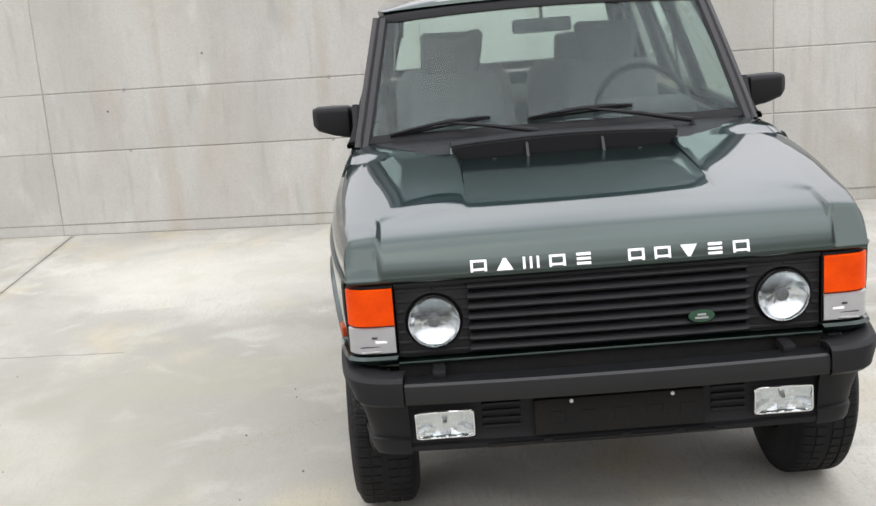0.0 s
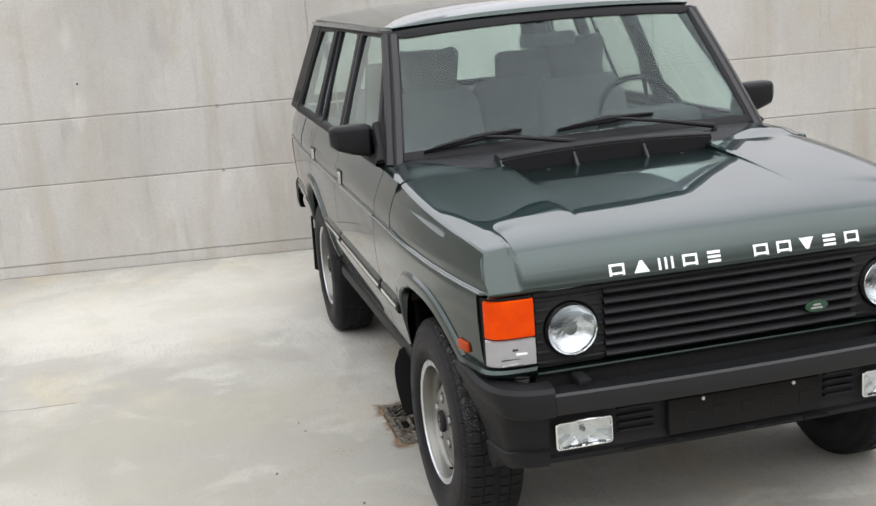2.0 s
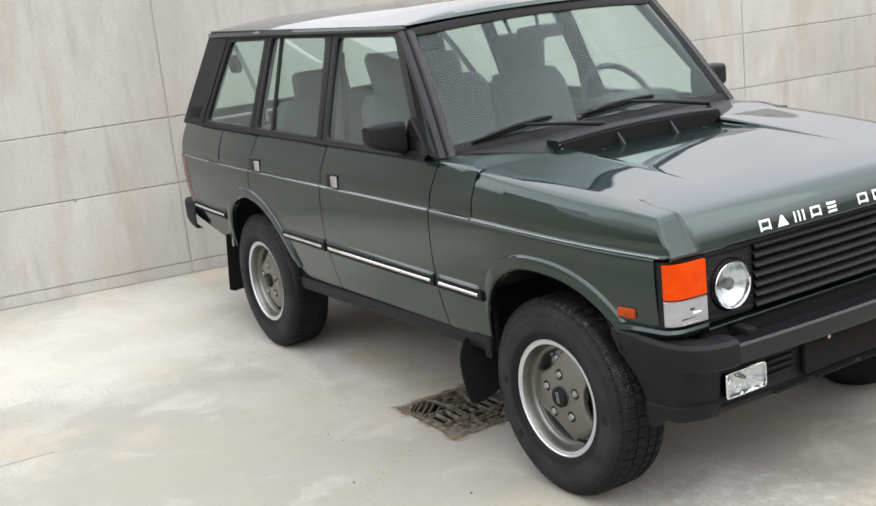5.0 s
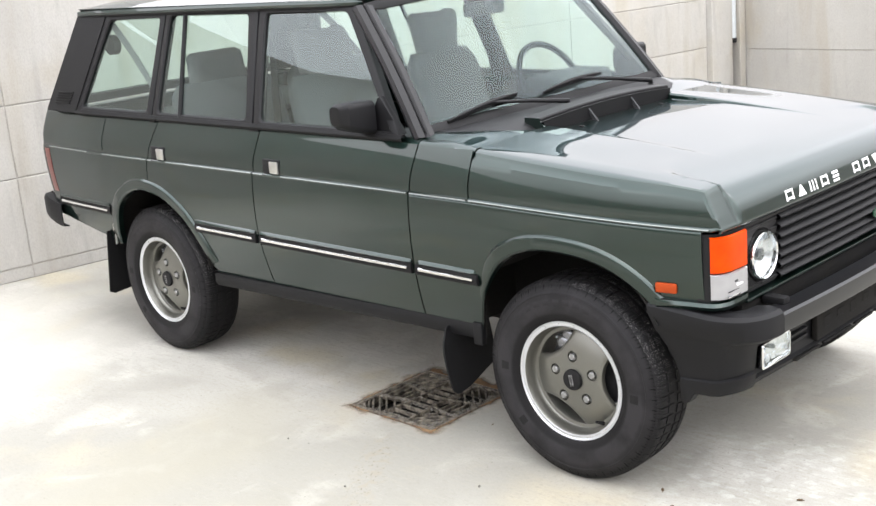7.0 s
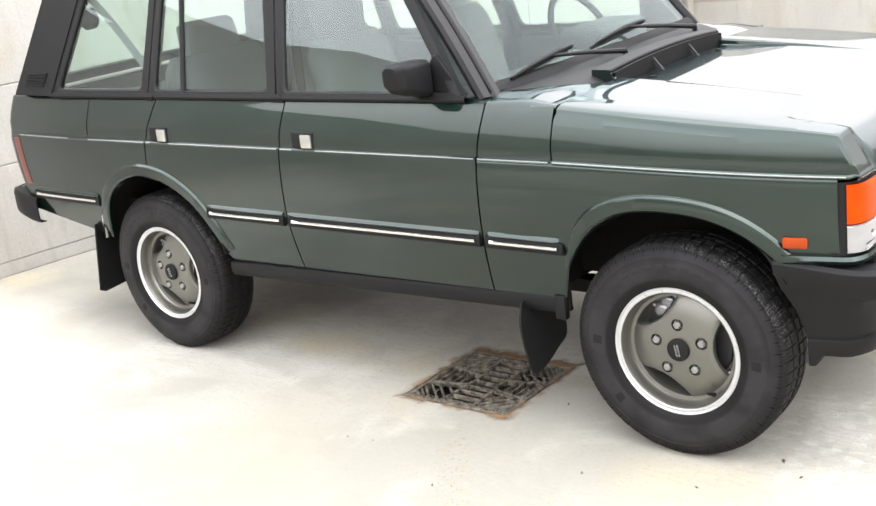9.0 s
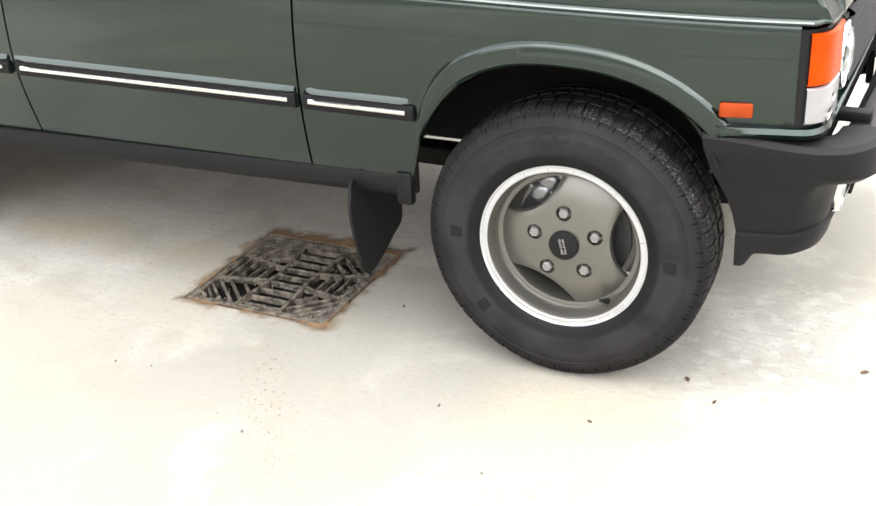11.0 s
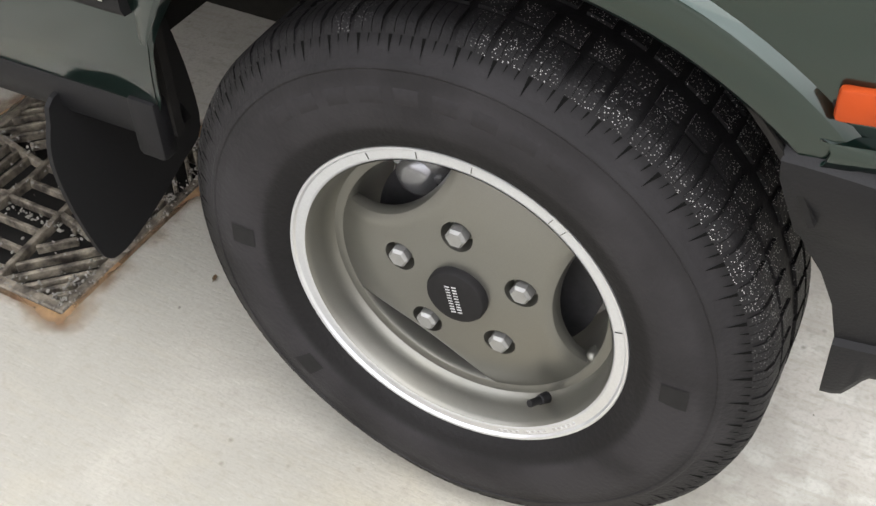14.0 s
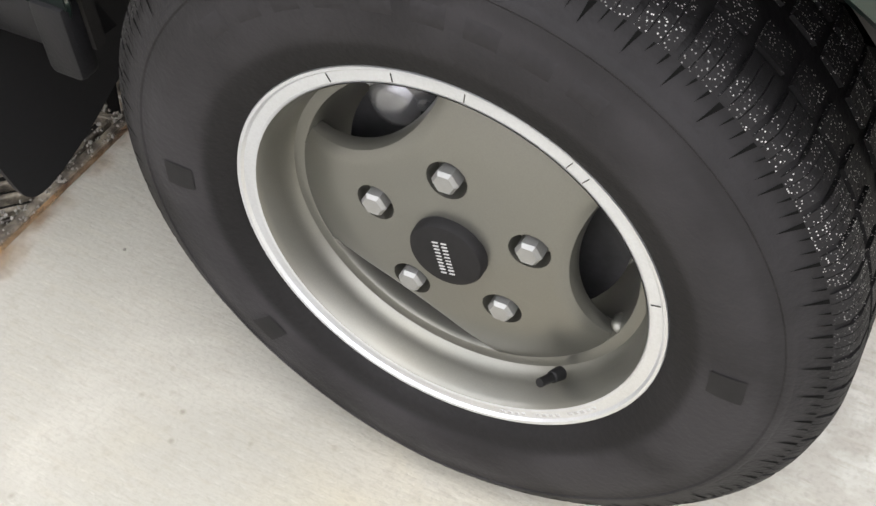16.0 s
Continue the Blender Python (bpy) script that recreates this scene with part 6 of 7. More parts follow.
def build_wheel():
    v, f = alloy_disc()
    disc = link("wheel", v, f, ALLOY, None, "grey-bronze three-spoke alloy wheel with a machined rim", angle=28)
    cut_bm = bmesh.new()
    for a in NUT_ANGLES:
        y, z = -0.0826 * math.cos(a), 0.0826 * math.sin(a)
        rod([(-0.10, y, z), (-0.075, y, z), (-0.054, y, z)], [0.0245, 0.0205, 0.0180], 20, cut_bm)
    bmesh.ops.recalc_face_normals(cut_bm, faces=cut_bm.faces)
    me = bpy.data.meshes.new("cutter")
    cut_bm.to_mesh(me)
    cut_bm.free()
    cutter = new("cutter", me)
    mod = disc.modifiers.new("pockets", "BOOLEAN")
    mod.operation, mod.object, mod.solver = "DIFFERENCE", cutter, "EXACT"
    bpy.context.view_layer.update()
    done = bpy.data.meshes.new_from_object(disc.evaluated_get(bpy.context.evaluated_depsgraph_get()))
    disc.modifiers.clear()
    disc.data = done
    done.set_sharp_from_angle(angle=radians(28))
    bpy.data.objects.remove(cutter)
    N = 96
    barrel = [(0.096, 0.1985), (0.090, 0.1945), (0.066, 0.1925), (0.060, 0.1905), (0.054, 0.1885), (0.0495, 0.1850), (0.0485, 0.1765), (0.0475, 0.1740), (0.043, 0.1715), (0.030, 0.1685), (0.0, 0.163), (-0.06, 0.164), (-0.09, 0.19)]
    link("rim_barrel", *lathe(barrel, (0, 0, 0), N), ALLOY, disc, angle=35)
    lip = [(0.088, 0.2200), (0.096, 0.2192), (0.0995, 0.2170), (0.0990, 0.2138), (0.0962, 0.2115), (0.0962, 0.2015), (0.0950, 0.1985), (0.0905, 0.1962)]
    link("rim_edge", *lathe(lip, (0, 0, 0), N), RIM_EDGE, disc, "machined bright rim edge", angle=20)
    # balance marks scribed on the edge
    for d in (118, 100, 82, 55, 50, 12):
        bm = bmesh.new()
        a = radians(d)
        m = Matrix.Translation((-0.0966, -0.2065 * math.cos(a), 0.2065 * math.sin(a))) @ Matrix.Rotation(-a, 4, "X")
        box(-0.0003, 0.0003, -0.0042, 0.0042, -0.00028, 0.00028, bm=bm, m=m)
        part("scribe_mark", bm, DARK, disc)
    # a row of fine stamped marks low on the edge
    bm = bmesh.new()
    for k in range(15):
        if k in (5, 10):
            continue
        a = radians(-40 - 2.3 * k)
        m = Matrix.Translation((-0.0964, -0.2065 * math.cos(a), 0.2065 * math.sin(a))) @ Matrix.Rotation(-a, 4, "X")
        box(-0.0003, 0.0003, -0.0018, 0.0018, -0.0024, 0.0024, bm=bm, m=m)
    part("rim_stamping", bm, HUB_MARK, disc, "fine grey stamped marks")
    # hub cap with two rows of pale blocks
    cap = [(0.070, 0.0385), (0.0845, 0.0382), (0.0880, 0.036), (0.0898, 0.030), (0.0910, 0.0005)]
    link("hub_cap", *lathe(cap, (0, 0, 0), 40), PATCH, disc, "black hub cap with pale marking", angle=35)
    bm = bmesh.new()
    for o in (-0.0045, 0.0045):
        m = Matrix.Translation((-0.0909, 0, 0)) @ Matrix.Rotation(radians(-12), 4, "X")
        for k in range(5):
            z = -0.0168 + 0.0084 * k
            box(-0.0005, 0.0005, o - 0.0028, o + 0.0028, z - 0.0028, z - 0.0015, bm=bm, m=m)
            box(-0.0005, 0.0005, o - 0.0028, o + 0.0028, z + 0.0015, z + 0.0028, bm=bm, m=m)
    part("hub_marking", bm, HUB_MARK, disc, "two rows of pale blocks")
    for a in NUT_ANGLES:
        y, z = -0.0826 * math.cos(a), 0.0826 * math.sin(a)
        bm = bmesh.new()
        rod([(-0.050, y, z), (-0.076, y, z), (-0.080, y, z)], [0.0135, 0.0135, 0.0105], 6, bm)
        part("wheel_nut", bm, NUT, disc, "pale hexagonal wheel nut", angle=20)
    # bright beads of weld where the disc meets the barrel
    for d in (166, -24, 92, 46, -78, -152):
        a = radians(d)
        bm = bmesh.new()
        bmesh.ops.create_uvsphere(bm, u_segments=14, v_segments=8, radius=1, matrix=Matrix.Translation((-0.037, -0.172 * math.cos(a), 0.172 * math.sin(a))) @ Matrix.Rotation(-a, 4, "X") @ Matrix.Diagonal((0.012, 0.009, 0.007, 1)))
        part("weld_bead", bm, ALLOY, disc)
    # valve
    a = radians(-53)
    p = Vector((-0.062, -0.183 * math.cos(a), 0.183 * math.sin(a)))
    bm = bmesh.new()
    way = Vector((-0.6, 0.35 * math.cos(a), -0.35 * math.sin(a))).normalized()
    rod([p, p + way * 0.014, p + way * 0.015, p + way * 0.034], [0.0075, 0.0065, 0.0048, 0.0048], 12, bm)
    part("valve", bm, RUBBER, disc, "black rubber valve")
    # tyre
    R = 0.372
    prof = [(-0.092, 0.205), (-0.104, 0.222), (-0.110, 0.245), (-0.115, 0.275), (-0.113, 0.305), (-0.106, 0.330), (-0.095, 0.354), (-0.083, 0.365), (-0.05, 0.368), (0.0, 0.3685), (0.05, 0.368), (0.083, 0.365), (0.0945, 0.354), (0.1055, 0.331), (0.1065, 0.3295), (0.1090, 0.3275), (0.1105, 0.3225), (0.1095, 0.3205), (0.1130, 0.306), (0.1150, 0.290), (0.1150, 0.268), (0.1125, 0.250), (0.1110, 0.2465), (0.1085, 0.236), (0.1030, 0.222), (0.0970, 0.2165), (0.092, 0.208)]
    def settle(verts):
        out = []
        for x, y, z in verts:
            k = 1 - 0.015 * ease(math.hypot(y, z), 0.23, 0.36)
            y, z = y * k, z * k
            near = max(0, 1 - abs(z + HUB_Z) / 0.12) * max(0, 1 - abs(y) / 0.2)
            out.append((x * (1 + 0.045 * near), y, max(z, -HUB_Z + 0.0015)))
        return out
    v, f = lathe(prof, (0, 0, 0), 144)
    link("tyre", settle(v), f, TYRE, disc, "black off-road tyre with dusty sidewall", angle=40)
    # dark smooth patches on the sidewall
    for d in (177, -138, -1):
        a0 = radians(d)
        rows = []
        for r, o in ((0.260, 0.1144), (0.271, 0.1156), (0.282, 0.1157), (0.293, 0.1149)):
            rows.append([(-o - 0.0006, -r * math.cos(a0 + b), r * math.sin(a0 + b)) for b in span(-0.054, 0.054, 4)])
        v, f = net(rows)
        link("sidewall_patch", settle(v), f, PATCH, disc, angle=60)
    # raised sidewall marks: plain bars
    for d in [131 - 8.6 * k for k in range(9)]:
        a = radians(d)
        for r, w in ((0.2925, 0.028),):
            rows = [[(-interp(rr, [(0.268, 0.1150), (0.290, 0.1150), (0.306, 0.1130), (0.3205, 0.1095)]) - o, -rr * math.cos(a + b), rr * math.sin(a + b)) for b in span(-w / 2 / r, w / 2 / r, 3)] for rr, o in ((r - 0.0115, -0.001), (r - 0.0095, 0.0002), (r, 0.0003), (r + 0.0095, 0.0002), (r + 0.0115, -0.001))]
            v, f = net(rows)
            link("sidewall_bar", settle(v), f, SIDEMARK, disc, angle=50)
    # tread: staggered blocks with sipes over the shoulder
    verts, faces = [], []
    def block(a0, a1, rows_):
        base = len(verts)
        k = len(rows_)
        for e in (-1, 0, 1):
            for j, (o, r) in enumerate(rows_):
                # the sipes close towards the sidewall
                a = (a0 + a1) / 2 + e * (a1 - a0) / 2 * (1.085 if k > 6 and j >= k - 2 else 1)
                verts.append((-o, -r * math.cos(a), r * math.sin(a)))
        for i in range(2):
            for j in range(k - 1):
                faces.append((base + i * k + j, base + i * k + j + 1, base + (i + 1) * k + j + 1, base + (i + 1) * k + j))
        faces.append(tuple(base + j for j in range(k))[::-1])
        faces.append(tuple(base + 2 * k + j for j in range(k)))
    rng = random.Random(3)
    M = 58
    for k in range(M):
        step = 2 * math.pi / M
        a = k * step
        for s in (-1, 1):
            shift = 0.35 * step * (s > 0)
            for i in range(3):
                w = step * (0.276 if i < 2 else 0.25)
                b0 = a + shift + i * step * 0.30
                reach = 0.0985 if i != 2 else 0.0955
                rr = 0.343 if i != 2 else 0.349
                block(b0, b0 + w, [(s * 0.050, 0.360), (s * 0.050, R), (s * 0.072, R - 0.001), (s * 0.084, R - 0.005), (s * 0.0925, R - 0.014), (s * reach, rr), (s * (reach - 0.008), rr - 0.002)])
            block(a + shift + 0.1 * step, a + shift + 0.85 * step, [(s * 0.012, 0.358), (s * 0.012, R + 0.0005), (s * 0.042, R), (s * 0.042, 0.358)])
    v = settle(verts)
    tagged(link("tread", v, faces, TREAD, disc, "chunky tread blocks speckled with grit", angle=30, fix=False), kind="stuff")
    # sipes that run out in points down the shoulder: dark sheets, their shade as colour
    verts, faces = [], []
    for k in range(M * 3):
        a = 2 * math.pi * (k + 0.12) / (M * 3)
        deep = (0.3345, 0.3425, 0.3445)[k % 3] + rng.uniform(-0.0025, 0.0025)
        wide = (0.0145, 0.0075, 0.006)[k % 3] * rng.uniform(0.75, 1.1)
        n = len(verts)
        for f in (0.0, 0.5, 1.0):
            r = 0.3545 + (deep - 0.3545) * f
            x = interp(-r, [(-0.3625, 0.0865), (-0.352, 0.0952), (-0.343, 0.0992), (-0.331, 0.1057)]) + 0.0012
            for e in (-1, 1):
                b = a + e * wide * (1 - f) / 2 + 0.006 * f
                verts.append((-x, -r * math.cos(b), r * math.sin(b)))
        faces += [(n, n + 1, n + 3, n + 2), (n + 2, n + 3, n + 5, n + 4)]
    tagged(link("shoulder_siping", settle(verts), faces, SIPE_SHADE, disc, "dark pointed sheets for the shaded cuts in the tyre shoulder", fix=False), kind="stuff")
    # lumps of the rim's fixings behind the scallops: disc brake and caliper
    link("brake_disc", *lathe([(-0.02, 0.06), (0.0, 0.062), (0.0, 0.150), (-0.012, 0.150), (-0.012, 0.06)], (0, 0, 0), 48), BRAKE, disc, "dull grey brake disc")
    bm = bmesh.new()
    for y, z, r, out in ((0.080, 0.106, 0.027, 0.024), (0.062, 0.131, 0.029, 0.016)):
        p = Vector((0.0, y, z))
        rod([p + Vector((0.04, 0, 0)), p - Vector((out, 0, 0)), p - Vector((out + 0.006, 0, 0)), p - Vector((out + 0.009, 0, 0))], [r, r, r * 0.8, r * 0.45], 24, bm)
    for y, z in ((0.050, 0.112), (0.104, 0.124)):
        rod([(0.02, y, z), (-0.022, y, z), (-0.026, y, z)], [0.008, 0.008, 0.005], 6, bm)
    m = Matrix.Rotation(radians(-20), 4, "X")
    box(-0.008, 0.05, -0.055, 0.055, 0.115, 0.172, 0.012, 2, bm, m)
    part("brake_caliper", bm, CALIPER, disc, "dark brake caliper")
    return disc


HUB_MARK = material("grey_marking", (0.36, 0.36, 0.36), 0.5, grain=0.2, grain_scale=300)
# near-black that stands for the shade inside the sipes
SIPE_SHADE = material("sipe_shade", (0.004, 0.004, 0.004), 0.8, spec=0.05)
NUT = material("nut_steel", (0.28, 0.28, 0.272), 0.4, metal=0.55, spots=0.3, spot_scale=40, grain=0.1)
BRAKE = material("brake_iron", (0.07, 0.07, 0.074), 0.5, metal=0.6, spots=0.6, spot_scale=30, tint=(0.03, 0.03, 0.032), grain=0.3)
CALIPER = material("caliper_alloy", (0.25, 0.255, 0.27), 0.24, metal=0.75, spots=0.7, spot_scale=24, tint=(0.16, 0.16, 0.17), grain=0.3)
wheel = build_wheel()
wheel.parent = car
wheel.matrix_world = pose(-0.742, AXLE_F, HUB_Z, 0, 0.8, 1.7)      # front wheels steered a little
copy_thing(wheel, pose(-0.742, AXLE_R, HUB_Z))
copy_thing(wheel, pose(0.742, AXLE_F, HUB_Z, 0, 0, 181.7))
copy_thing(wheel, pose(0.742, AXLE_R, HUB_Z, 0, 0, 180))

# wheel housings, floor pan, axles and chassis rails
for s in (-1, 1):
    for yc in (AXLE_F, AXLE_R):
        rows = []
        for o in (0.40, 0.56, 0.70, 0.835):
            r = []
            for k in range(25):
                a = math.pi * (0.12 + 0.66 * k / 24 if yc < 1 else k / 24)
                r.append((s * (o if o < 0.8 else side_x(yc, 0.8) - 0.03), yc + (-0.40 if yc < 1 else -0.42) * math.cos(a), HUB_Z + 0.13 + 0.37 * math.sin(a)))
            rows.append(r)
        link("wheel_housing", *net(rows), DARK, car, "black wheel housing", solid=0.006)
        part("housing_wall", box(s * 0.40, s * 0.41, yc - 0.42, yc + (0.62 if yc < 1 else 0.42), 0.442, 0.90), DARK, car)
    part("chassis_rail", box(s * 0.34, s * 0.42, -0.32, 3.45, 0.353, 0.408, 0.008), DARK, car)
    part("inner_side", box(s * 0.785, s * 0.80, 0.41, 2.08, 0.44, 1.14), DARK, car)
    part("inner_side", box(s * 0.745, s * 0.76, 2.95, 3.44, 0.62, 1.14), DARK, car)
    part("inner_wing", box(s * 0.70, s * 0.715, -0.48, 0.68, 0.80, 1.05), DARK, car)
part("floor_pan", box(-0.78, 0.78, 0.60, 2.10, 0.42, 0.50), DARK, car)
part("floor_pan", box(-0.70, 0.70, 2.10, 3.45, 0.62, 0.66), DARK, car)
part("engine_shield", box(-0.40, 0.40, -0.50, 0.55, 0.45, 0.95, 0.02), DARK, car)
part("bulkhead", box(-0.76, 0.76, 0.60, 0.64, 0.50, 1.16), DARK, car)
for y in (AXLE_F, AXLE_R):
    bm = rod([(-0.66, y, HUB_Z - 0.01), (0.66, y, HUB_Z - 0.01)], 0.05, 14)
    bmesh.ops.create_uvsphere(bm, u_segments=16, v_segments=10, radius=0.13, matrix=Matrix.Translation((0.15, y, HUB_Z)))
    part("axle", bm, DARK, car)
part("gearbox", box(-0.20, 0.20, 0.78, 1.60, 0.28, 0.47, 0.05), DARK, car)
part("crossmember", box(-0.44, 0.44, 1.30, 1.42, 0.32, 0.40, 0.015), DARK, car)
part("fuel_tank", box(-0.36, 0.36, 2.88, 3.36, 0.36, 0.62, 0.04), DARK, car)
part("steering_rod", rod([(-0.60, 0.20, 0.40), (0.60, 0.20, 0.40)], 0.016, 10), STEEL, car)

# mud flaps
def leaf_flap(s):
    """A rounded rubber flap that narrows to a tip at its outer lower corner."""
    curve = smooth_curve([(0.66, 0.47, 0), (0.82, 0.465, 0), (0.850, 0.432, 0), (0.868, 0.385, 0), (0.868, 0.315, 0), (0.858, 0.245, 0), (0.846, 0.203, 0), (0.812, 0.192, 0), (0.74, 0.207, 0), (0.66, 0.236, 0), (0.60, 0.262, 0), (0.59, 0.35, 0), (0.60, 0.46, 0)], 44)
    bm = bmesh.new()
    back = [[bm.verts.new((s * p.x, 0.585 - 0.11 * (0.45 - p.y) + 0.02 * (0.8 - p.x) + o, p.y)) for p in curve] for o in (0, 0.008)]
    bm.faces.new(back[0])
    bm.faces.new(back[1][::-1])
    for i in range(44):
        j = (i + 1) % 44
        bm.faces.new((back[0][i], back[0][j], back[1][j], back[1][i]))
    return part("mud_flap", bm, RUBBER, car, "rounded black rubber mud flap", angle=20)


def mud_flap(s, y, low, high, x0, x1, lean, cut):
    outline = [(x1, high), (x1, low + cut * 0.5), (x1 - 0.03, low), (x0 + 0.06, low + 0.015), (x0, low + cut), (x0, high)]
    bm = bmesh.new()
    a = [bm.verts.new((s * x, y + lean * (high - z), z)) for x, z in outline]
    b = [bm.verts.new((s * x, y + 0.009 + lean * (high - z), z)) for x, z in outline]
    bm.faces.new(a)
    bm.faces.new(b[::-1])
    for i in range(6):
        bm.faces.new((a[i], a[(i + 1) % 6], b[(i + 1) % 6], b[i]))
    return part("mud_flap", bm, RUBBER, car, "black rubber mud flap", angle=10)


for s in (-1, 1):
    leaf_flap(s)
    mud_flap(s, 3.02, 0.205, 0.56, 0.60, 0.845, 0.20, 0.03)
    part("flap_bracket", rod([(s * 0.835, 2.96, 0.50), (s * 0.835, 2.955, 0.60), (s * 0.835, 2.93, 0.66)], 0.008, 8), STEEL, car)

# door mirrors
for s in (-1, 1):
    rows = []
    for x, y0, y1, z0, z1 in ((0.812, 0.905, 0.960, 1.205, 1.308), (0.835, 0.868, 0.965, 1.190, 1.320), (0.90, 0.862, 0.966, 1.204, 1.323), (0.962, 0.872, 0.966, 1.224, 1.322), (0.984, 0.900, 0.962, 1.242, 1.314)):
        c, r = [], 0.022
        for cy, cz, a0 in ((y1 - r, z1 - r, 0), (y0 + r, z1 - r, 90), (y0 + r, z0 + r, 180), (y1 - r, z0 + r, 270)):
            for k in range(5):
                a = radians(a0 + 22.5 * k)
                c.append((s * x, cy + r * math.cos(a), cz + r * math.sin(a)))
        rows.append(c)
    v, f = net(rows, close_u=True)
    f += [tuple(range(20))[::-1], tuple(range(80, 100))]
    mir = link("door_mirror", v, f, PLASTIC, car, "black door mirror", angle=40)
    part("mirror_glass", box(s * 0.845, s * 0.965, 0.964, 0.969, 1.235, 1.310, 0.002), CHROME, mir)
    bm = bmesh.new()
    prism([(0.752, 1.190), (0.93, 1.190), (0.925, 1.24), (0.875, 1.325), (0.86, 1.33)], 0.03, Matrix(((0, 0, s, s * 0.786), (1, 0, 0, 0), (0, 1, 0, 0), (0, 0, 0, 1))), 0.006, bm)
    part("mirror_foot", bm, PLASTIC, mir)

# wipers: arm, blade carrier, rubber
def wiper(pivot, tip0, tip1, hold):
    arm = part("wiper", rod([pivot, tuple(Vector(pivot) + Vector((0, 0.0, 0.016))), tuple((Vector(pivot) * 0.5 + Vector(hold) * 0.5) + Vector((0, -0.012, 0.018))), tuple(Vector(hold) + Vector((0, -0.012, 0.012)))], [0.014, 0.011, 0.008, 0.006], 8), SATIN, car, "black windscreen wiper")
    a, b = Vector(tip0), Vector(tip1)
    lift = Vector((0, -0.010, 0.010))
    part("blade_carrier", rod([a + lift * 0.6, a * 0.75 + b * 0.25 + lift * 1.4, a * 0.5 + b * 0.5 + lift * 1.8, a * 0.25 + b * 0.75 + lift * 1.4, b + lift * 0.6], [0.004, 0.007, 0.009, 0.007, 0.004], 8), SATIN, arm)
    part("blade", rod([a, a * 0.5 + b * 0.5 + Vector((0, -0.003, 0)), b], 0.006, 6), RUBBER, arm)


def on_screen(x, v):
    p = screen_point(x / (0.770 * (1 - v) + 0.673 * v), v)
    return tuple(p + Vector((0, -0.010, 0.008)))


wiper((-0.085, 0.535, 1.196), on_screen(-0.66, 0.03), on_screen(-0.26, 0.115), on_screen(-0.42, 0.08))
wiper((0.515, 0.545, 1.192), on_screen(-0.115, 0.08), on_screen(0.305, 0.125), on_screen(0.12, 0.11))

# ---------------------------------------------------------------- cabin
dash = part("dashboard", box(-0.74, 0.74, 0.72, 1.02, 0.86, 1.165, 0.05, 3), TRIM, car, "dark grey dashboard")
part("instrument_binnacle", box(0.20, 0.60, 0.80, 1.02, 1.14, 1.258, 0.035, 3), TRIM, dash)
part("dash_top", box(-0.72, 0.72, 0.66, 0.80, 1.12, 1.168, 0.02), TRIM, dash)


def steering_wheel():
    c = Vector((0.415, 1.02, 1.20))
    bm = bmesh.new()
    rot = Matrix.Translation(c) @ Matrix.Rotation(radians(62), 4, "X")
    pts = [rot @ Vector((0.198 * math.cos(a), 0.198 * math.sin(a), 0)) for a in span(0, 2 * math.pi, 40)]
    rod(pts, 0.014, 8, bm)
    ob = part("steering_wheel", bm, RUBBER, car, "black steering wheel")
    bm = bmesh.new()
    for a in (200, 340, 270):
        rod([rot @ Vector((0, 0, 0.02)), rot @ Vector((0.19 * math.cos(radians(a)), 0.19 * math.sin(radians(a)), 0))], 0.012, 8, bm)
    rod([rot @ Vector((0, 0, -0.03)), rot @ Vector((0, 0, 0.035))], [0.055, 0.05], 16, bm)
    part("spoke", bm, TRIM, ob)
    part("column", rod([rot @ Vector((0, 0, -0.03)), (0.40, 0.80, 1.05)], 0.04, 12), TRIM, ob)


steering_wheel()


def seat_shape(w0, w1, y_fn, z0, z1, t):
    """A padded upright: rounded section w wide, lofted from z0 to z1."""
    rows = []
    for k in range(11):
        f = k / 10
        z = z0 + (z1 - z0) * f
        w = (w0 + (w1 - w0) * f) * (1 if f < 0.85 else 1 - 0.16 * ((f - 0.85) / 0.15) ** 2)
        th = t * (1 if f < 0.85 else 1 - 0.45 * ((f - 0.85) / 0.15) ** 2)
        y = y_fn(f)
        r = []
        for a in span(0, 2 * math.pi, 28)[:-1]:
            c, s = math.cos(a), math.sin(a)
            r.append((w * math.copysign(abs(c) ** 0.45, c), y + th * math.copysign(abs(s) ** 0.6, s), z))
        rows.append(r)
    v, f = net(rows, close_u=True)
    n = len(rows[0])
    f += [tuple(range(n))[::-1], tuple(range(10 * n, 11 * n))]
    return v, f


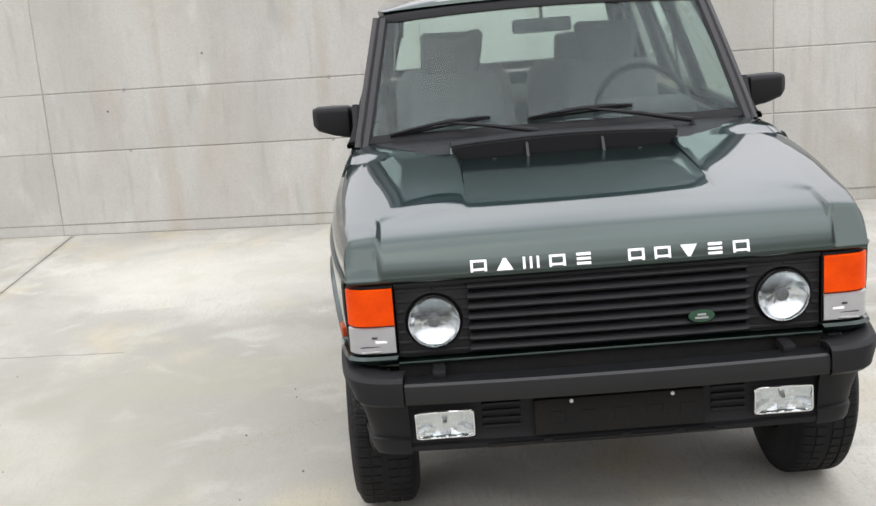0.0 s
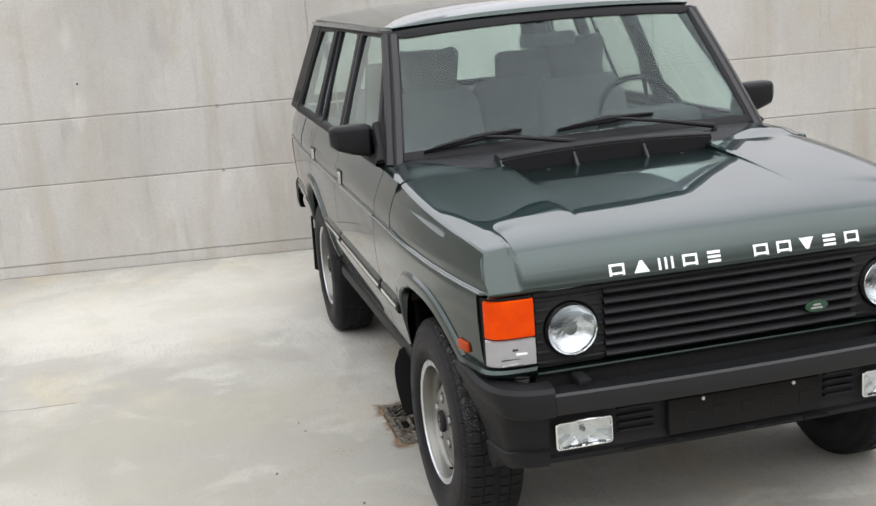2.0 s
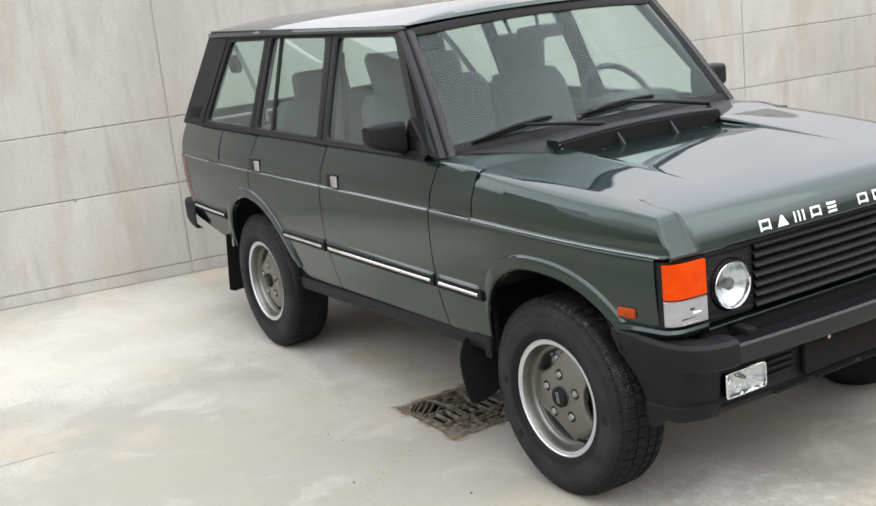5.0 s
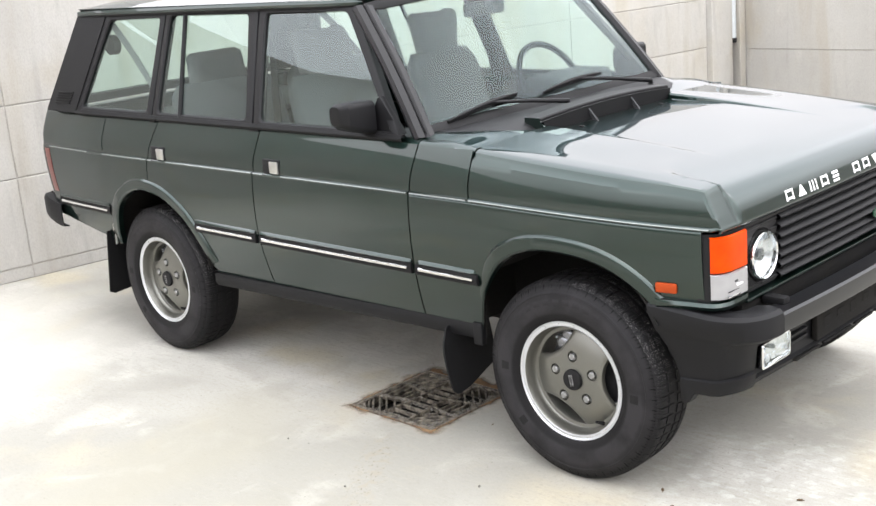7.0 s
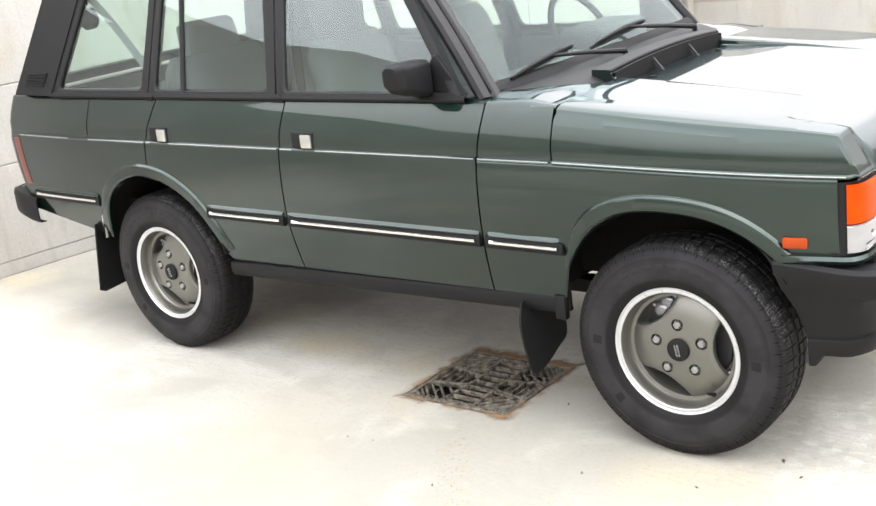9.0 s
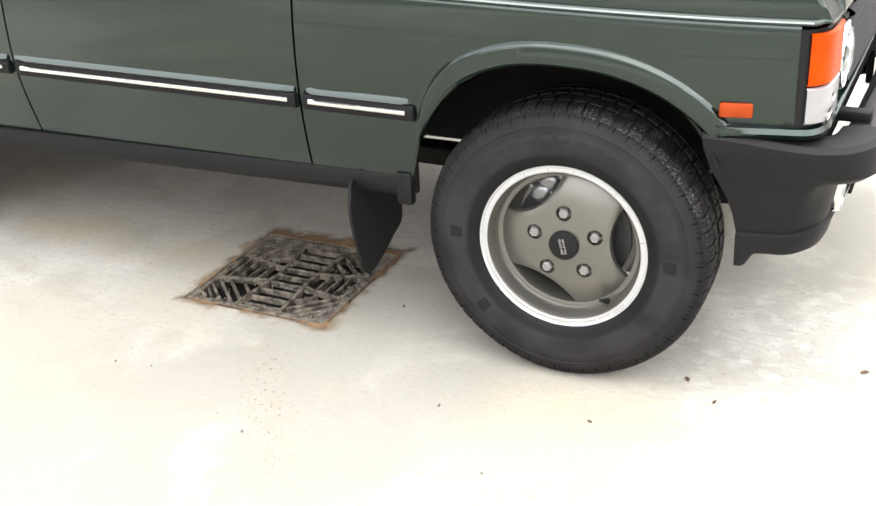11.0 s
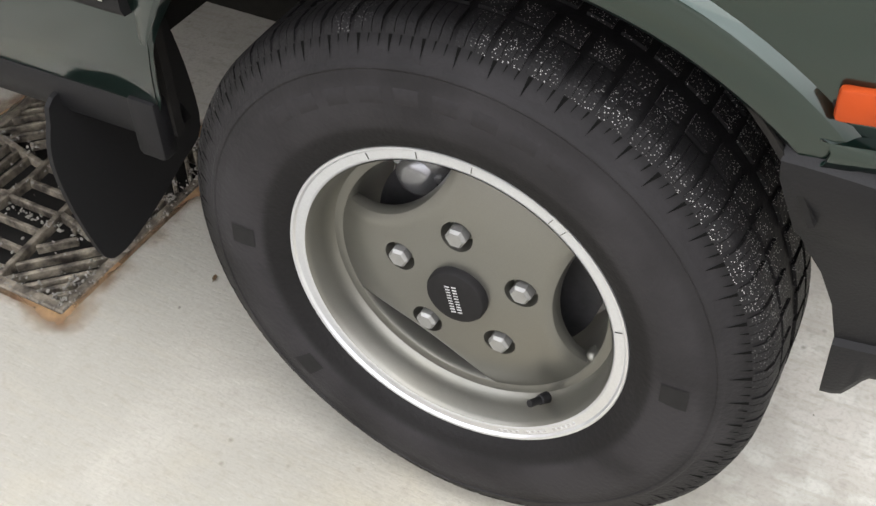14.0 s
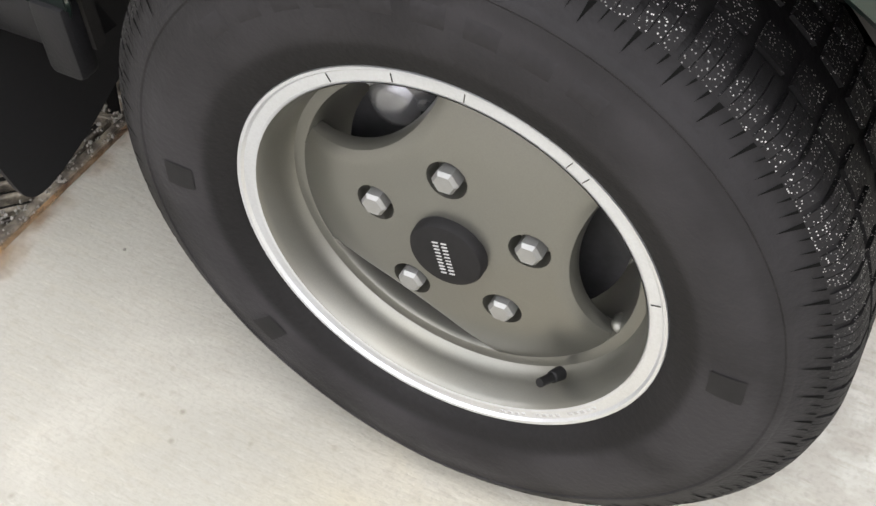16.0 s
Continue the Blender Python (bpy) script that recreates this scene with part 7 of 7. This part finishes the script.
def front_seat(x):
    v, f = seat_shape(0.245, 0.222, lambda f: 1.52 + 0.17 * f, 0.72, 1.352, 0.065)
    ob = link("seat", [(a + x, b, c) for a, b, c in v], f, CLOTH, car, "grey cloth front seat with headrest", angle=50)
    part("seat_cushion", box(x - 0.25, x + 0.25, 1.02, 1.56, 0.64, 0.80, 0.05, 3), CLOTH, ob)
    v, f = seat_shape(0.120, 0.158, lambda f: 1.70 + 0.02 * f, 1.335, 1.545, 0.048)
    v = [(a, b, c - 0.032 * (1 - min(1, abs(a) / 0.10) ** 2) * ease(c, 1.46, 1.545)) for a, b, c in v]
    link("headrest", [(a + x, b, c) for a, b, c in v], f, CLOTH, ob, angle=50)
    part("headrest_post", rod([(x - 0.04, 1.69, 1.30), (x - 0.04, 1.70, 1.36)], 0.006, 8, rod([(x + 0.04, 1.69, 1.30), (x + 0.04, 1.70, 1.36)], 0.006, 8)), RUBBER, ob)


front_seat(-0.37)
front_seat(0.37)
for x in (-0.36, 0.36):
    v, f = seat_shape(0.335, 0.31, lambda f: 2.36 + 0.15 * f, 0.74, 1.30, 0.07)
    ob = link("seat", [(a + x, b, c) for a, b, c in v], f, CLOTH, car, "grey cloth rear bench backrest", angle=50)
    v, f = seat_shape(0.165, 0.155, lambda f: 2.53 + 0.02 * f, 1.30, 1.44, 0.045)
    link("headrest", [(a + x * 1.02, b, c) for a, b, c in v], f, CLOTH, ob, angle=50)
part("seat_cushion", box(-0.66, 0.66, 1.88, 2.40, 0.66, 0.80, 0.05, 3), CLOTH, car, "grey cloth rear bench")
# cabin mirror, belts
BELT_CLOTH = material("grey_webbing", (0.16, 0.16, 0.165), 0.85, grain=0.2, grain_scale=500)


def belt_strap(points, mat):
    """Flat webbing through points, lying against the car's side."""
    pts = smooth_curve(points, 10)
    rows = [[], []]
    for i, p in enumerate(pts):
        w = (pts[min(i + 1, 9)] - pts[max(i - 1, 0)]).normalized()
        across = Vector((0, -w.z, w.y)).normalized() * 0.023
        rows[0].append(p - across)
        rows[1].append(p + across)
    link("seat_belt", *net(rows), mat, car, "flat woven seat belt", solid=0.003)


bm = box(-0.125, 0.125, 1.02, 1.045, 1.553, 1.612, 0.012, 2, None, Matrix.Translation((0.0, 0, 0)))
im = part("cabin_mirror", bm, TRIM, car, "dark cabin mirror")
part("stalk", rod([(0, 1.045, 1.60), (0, 1.06, 1.67)], 0.008, 8), TRIM, im)
for s in (-1, 1):
    belt_strap([(s * 0.645, 2.99, 1.60), (s * 0.665, 2.80, 1.45), (s * 0.69, 2.56, 1.22)], BELT_CLOTH)
    part("belt_reel", rod([(s * 0.66, 3.03, 1.50), (s * 0.62, 3.03, 1.50)], 0.05, 16), RUBBER, car)
    belt_strap([(s * 0.665, 1.67, 1.57), (s * 0.70, 1.645, 1.30), (s * 0.73, 1.62, 1.00)], RUBBER)
part("load_cover", box(-0.68, 0.68, 2.62, 3.40, 1.06, 1.09, 0.01), TRIM, car)


# ---------------------------------------------------------------- litter on the yard
def dry_leaf(x, y, size, turn):
    ob = thing("dry_leaf", "small curled brown leaf lying on the concrete", "leaf", (x, y, 0), "leaves on the yard")
    rng = random.Random(int(abs(x * 977 + y * 313)))
    rows = []
    for k in range(7):
        u = k / 6
        w = size * 0.32 * math.sin(math.pi * min(1, u * 0.92 + 0.06)) * (1 + 0.2 * math.sin(9 * u))
        rows.append([((u - 0.5) * size, v * w, 0.002 + 0.2 * size * v * v + 0.15 * size * (u - 0.5) ** 2) for v in (-1, -0.5, 0, 0.5, 1)])
    b = link("blade", *net(rows), LEAF, ob, solid=0.0008)
    part("stalk", rod([(-size * 0.5, 0, 0.004), (-size * 0.75, size * 0.06, 0.003)], 0.0009, 6), LEAF, ob)
    ob.rotation_euler = (0, 0, turn)


for x, y, size, turn in ((-0.752, -0.312, 0.019, 0.6), (-0.83, -0.40, 0.013, 2.9), (-1.02, -0.14, 0.012, 1.2), (-0.56, -0.72, 0.02, 2.2), (-0.66, 0.55, 0.012, 0.3)):
    dry_leaf(x, y, size, turn)

rng = random.Random(11)
for k in range(30):
    x, y = (rng.uniform(-3.0, 0.6), rng.uniform(-1.6, 2.4)) if k < 20 else (rng.uniform(-1.5, -0.4), rng.uniform(-0.9, 1.6))
    if -0.86 < x < 0.86 and (-0.36 < y < 0.36 or 2.2 < y < 2.9) or (DRAIN[0] - 0.1 < x < DRAIN[1] + 0.1 and DRAIN[2] - 0.1 < y < DRAIN[3] + 0.1):
        continue
    bm = bmesh.new()
    r = rng.uniform(0.002, 0.006)
    bmesh.ops.create_icosphere(bm, subdivisions=1, radius=r, matrix=Matrix.LocRotScale((0, 0, r * 0.45), Euler((rng.uniform(0, 3), rng.uniform(0, 3), 0)), (1, rng.uniform(0.6, 1), 0.6)))
    ob = part("pebble", bm, STONE)
    ob.location = (x, y, 0)
    tagged(ob, "tiny grey crumb of stone on the concrete", "pebble", "crumbs on the yard")
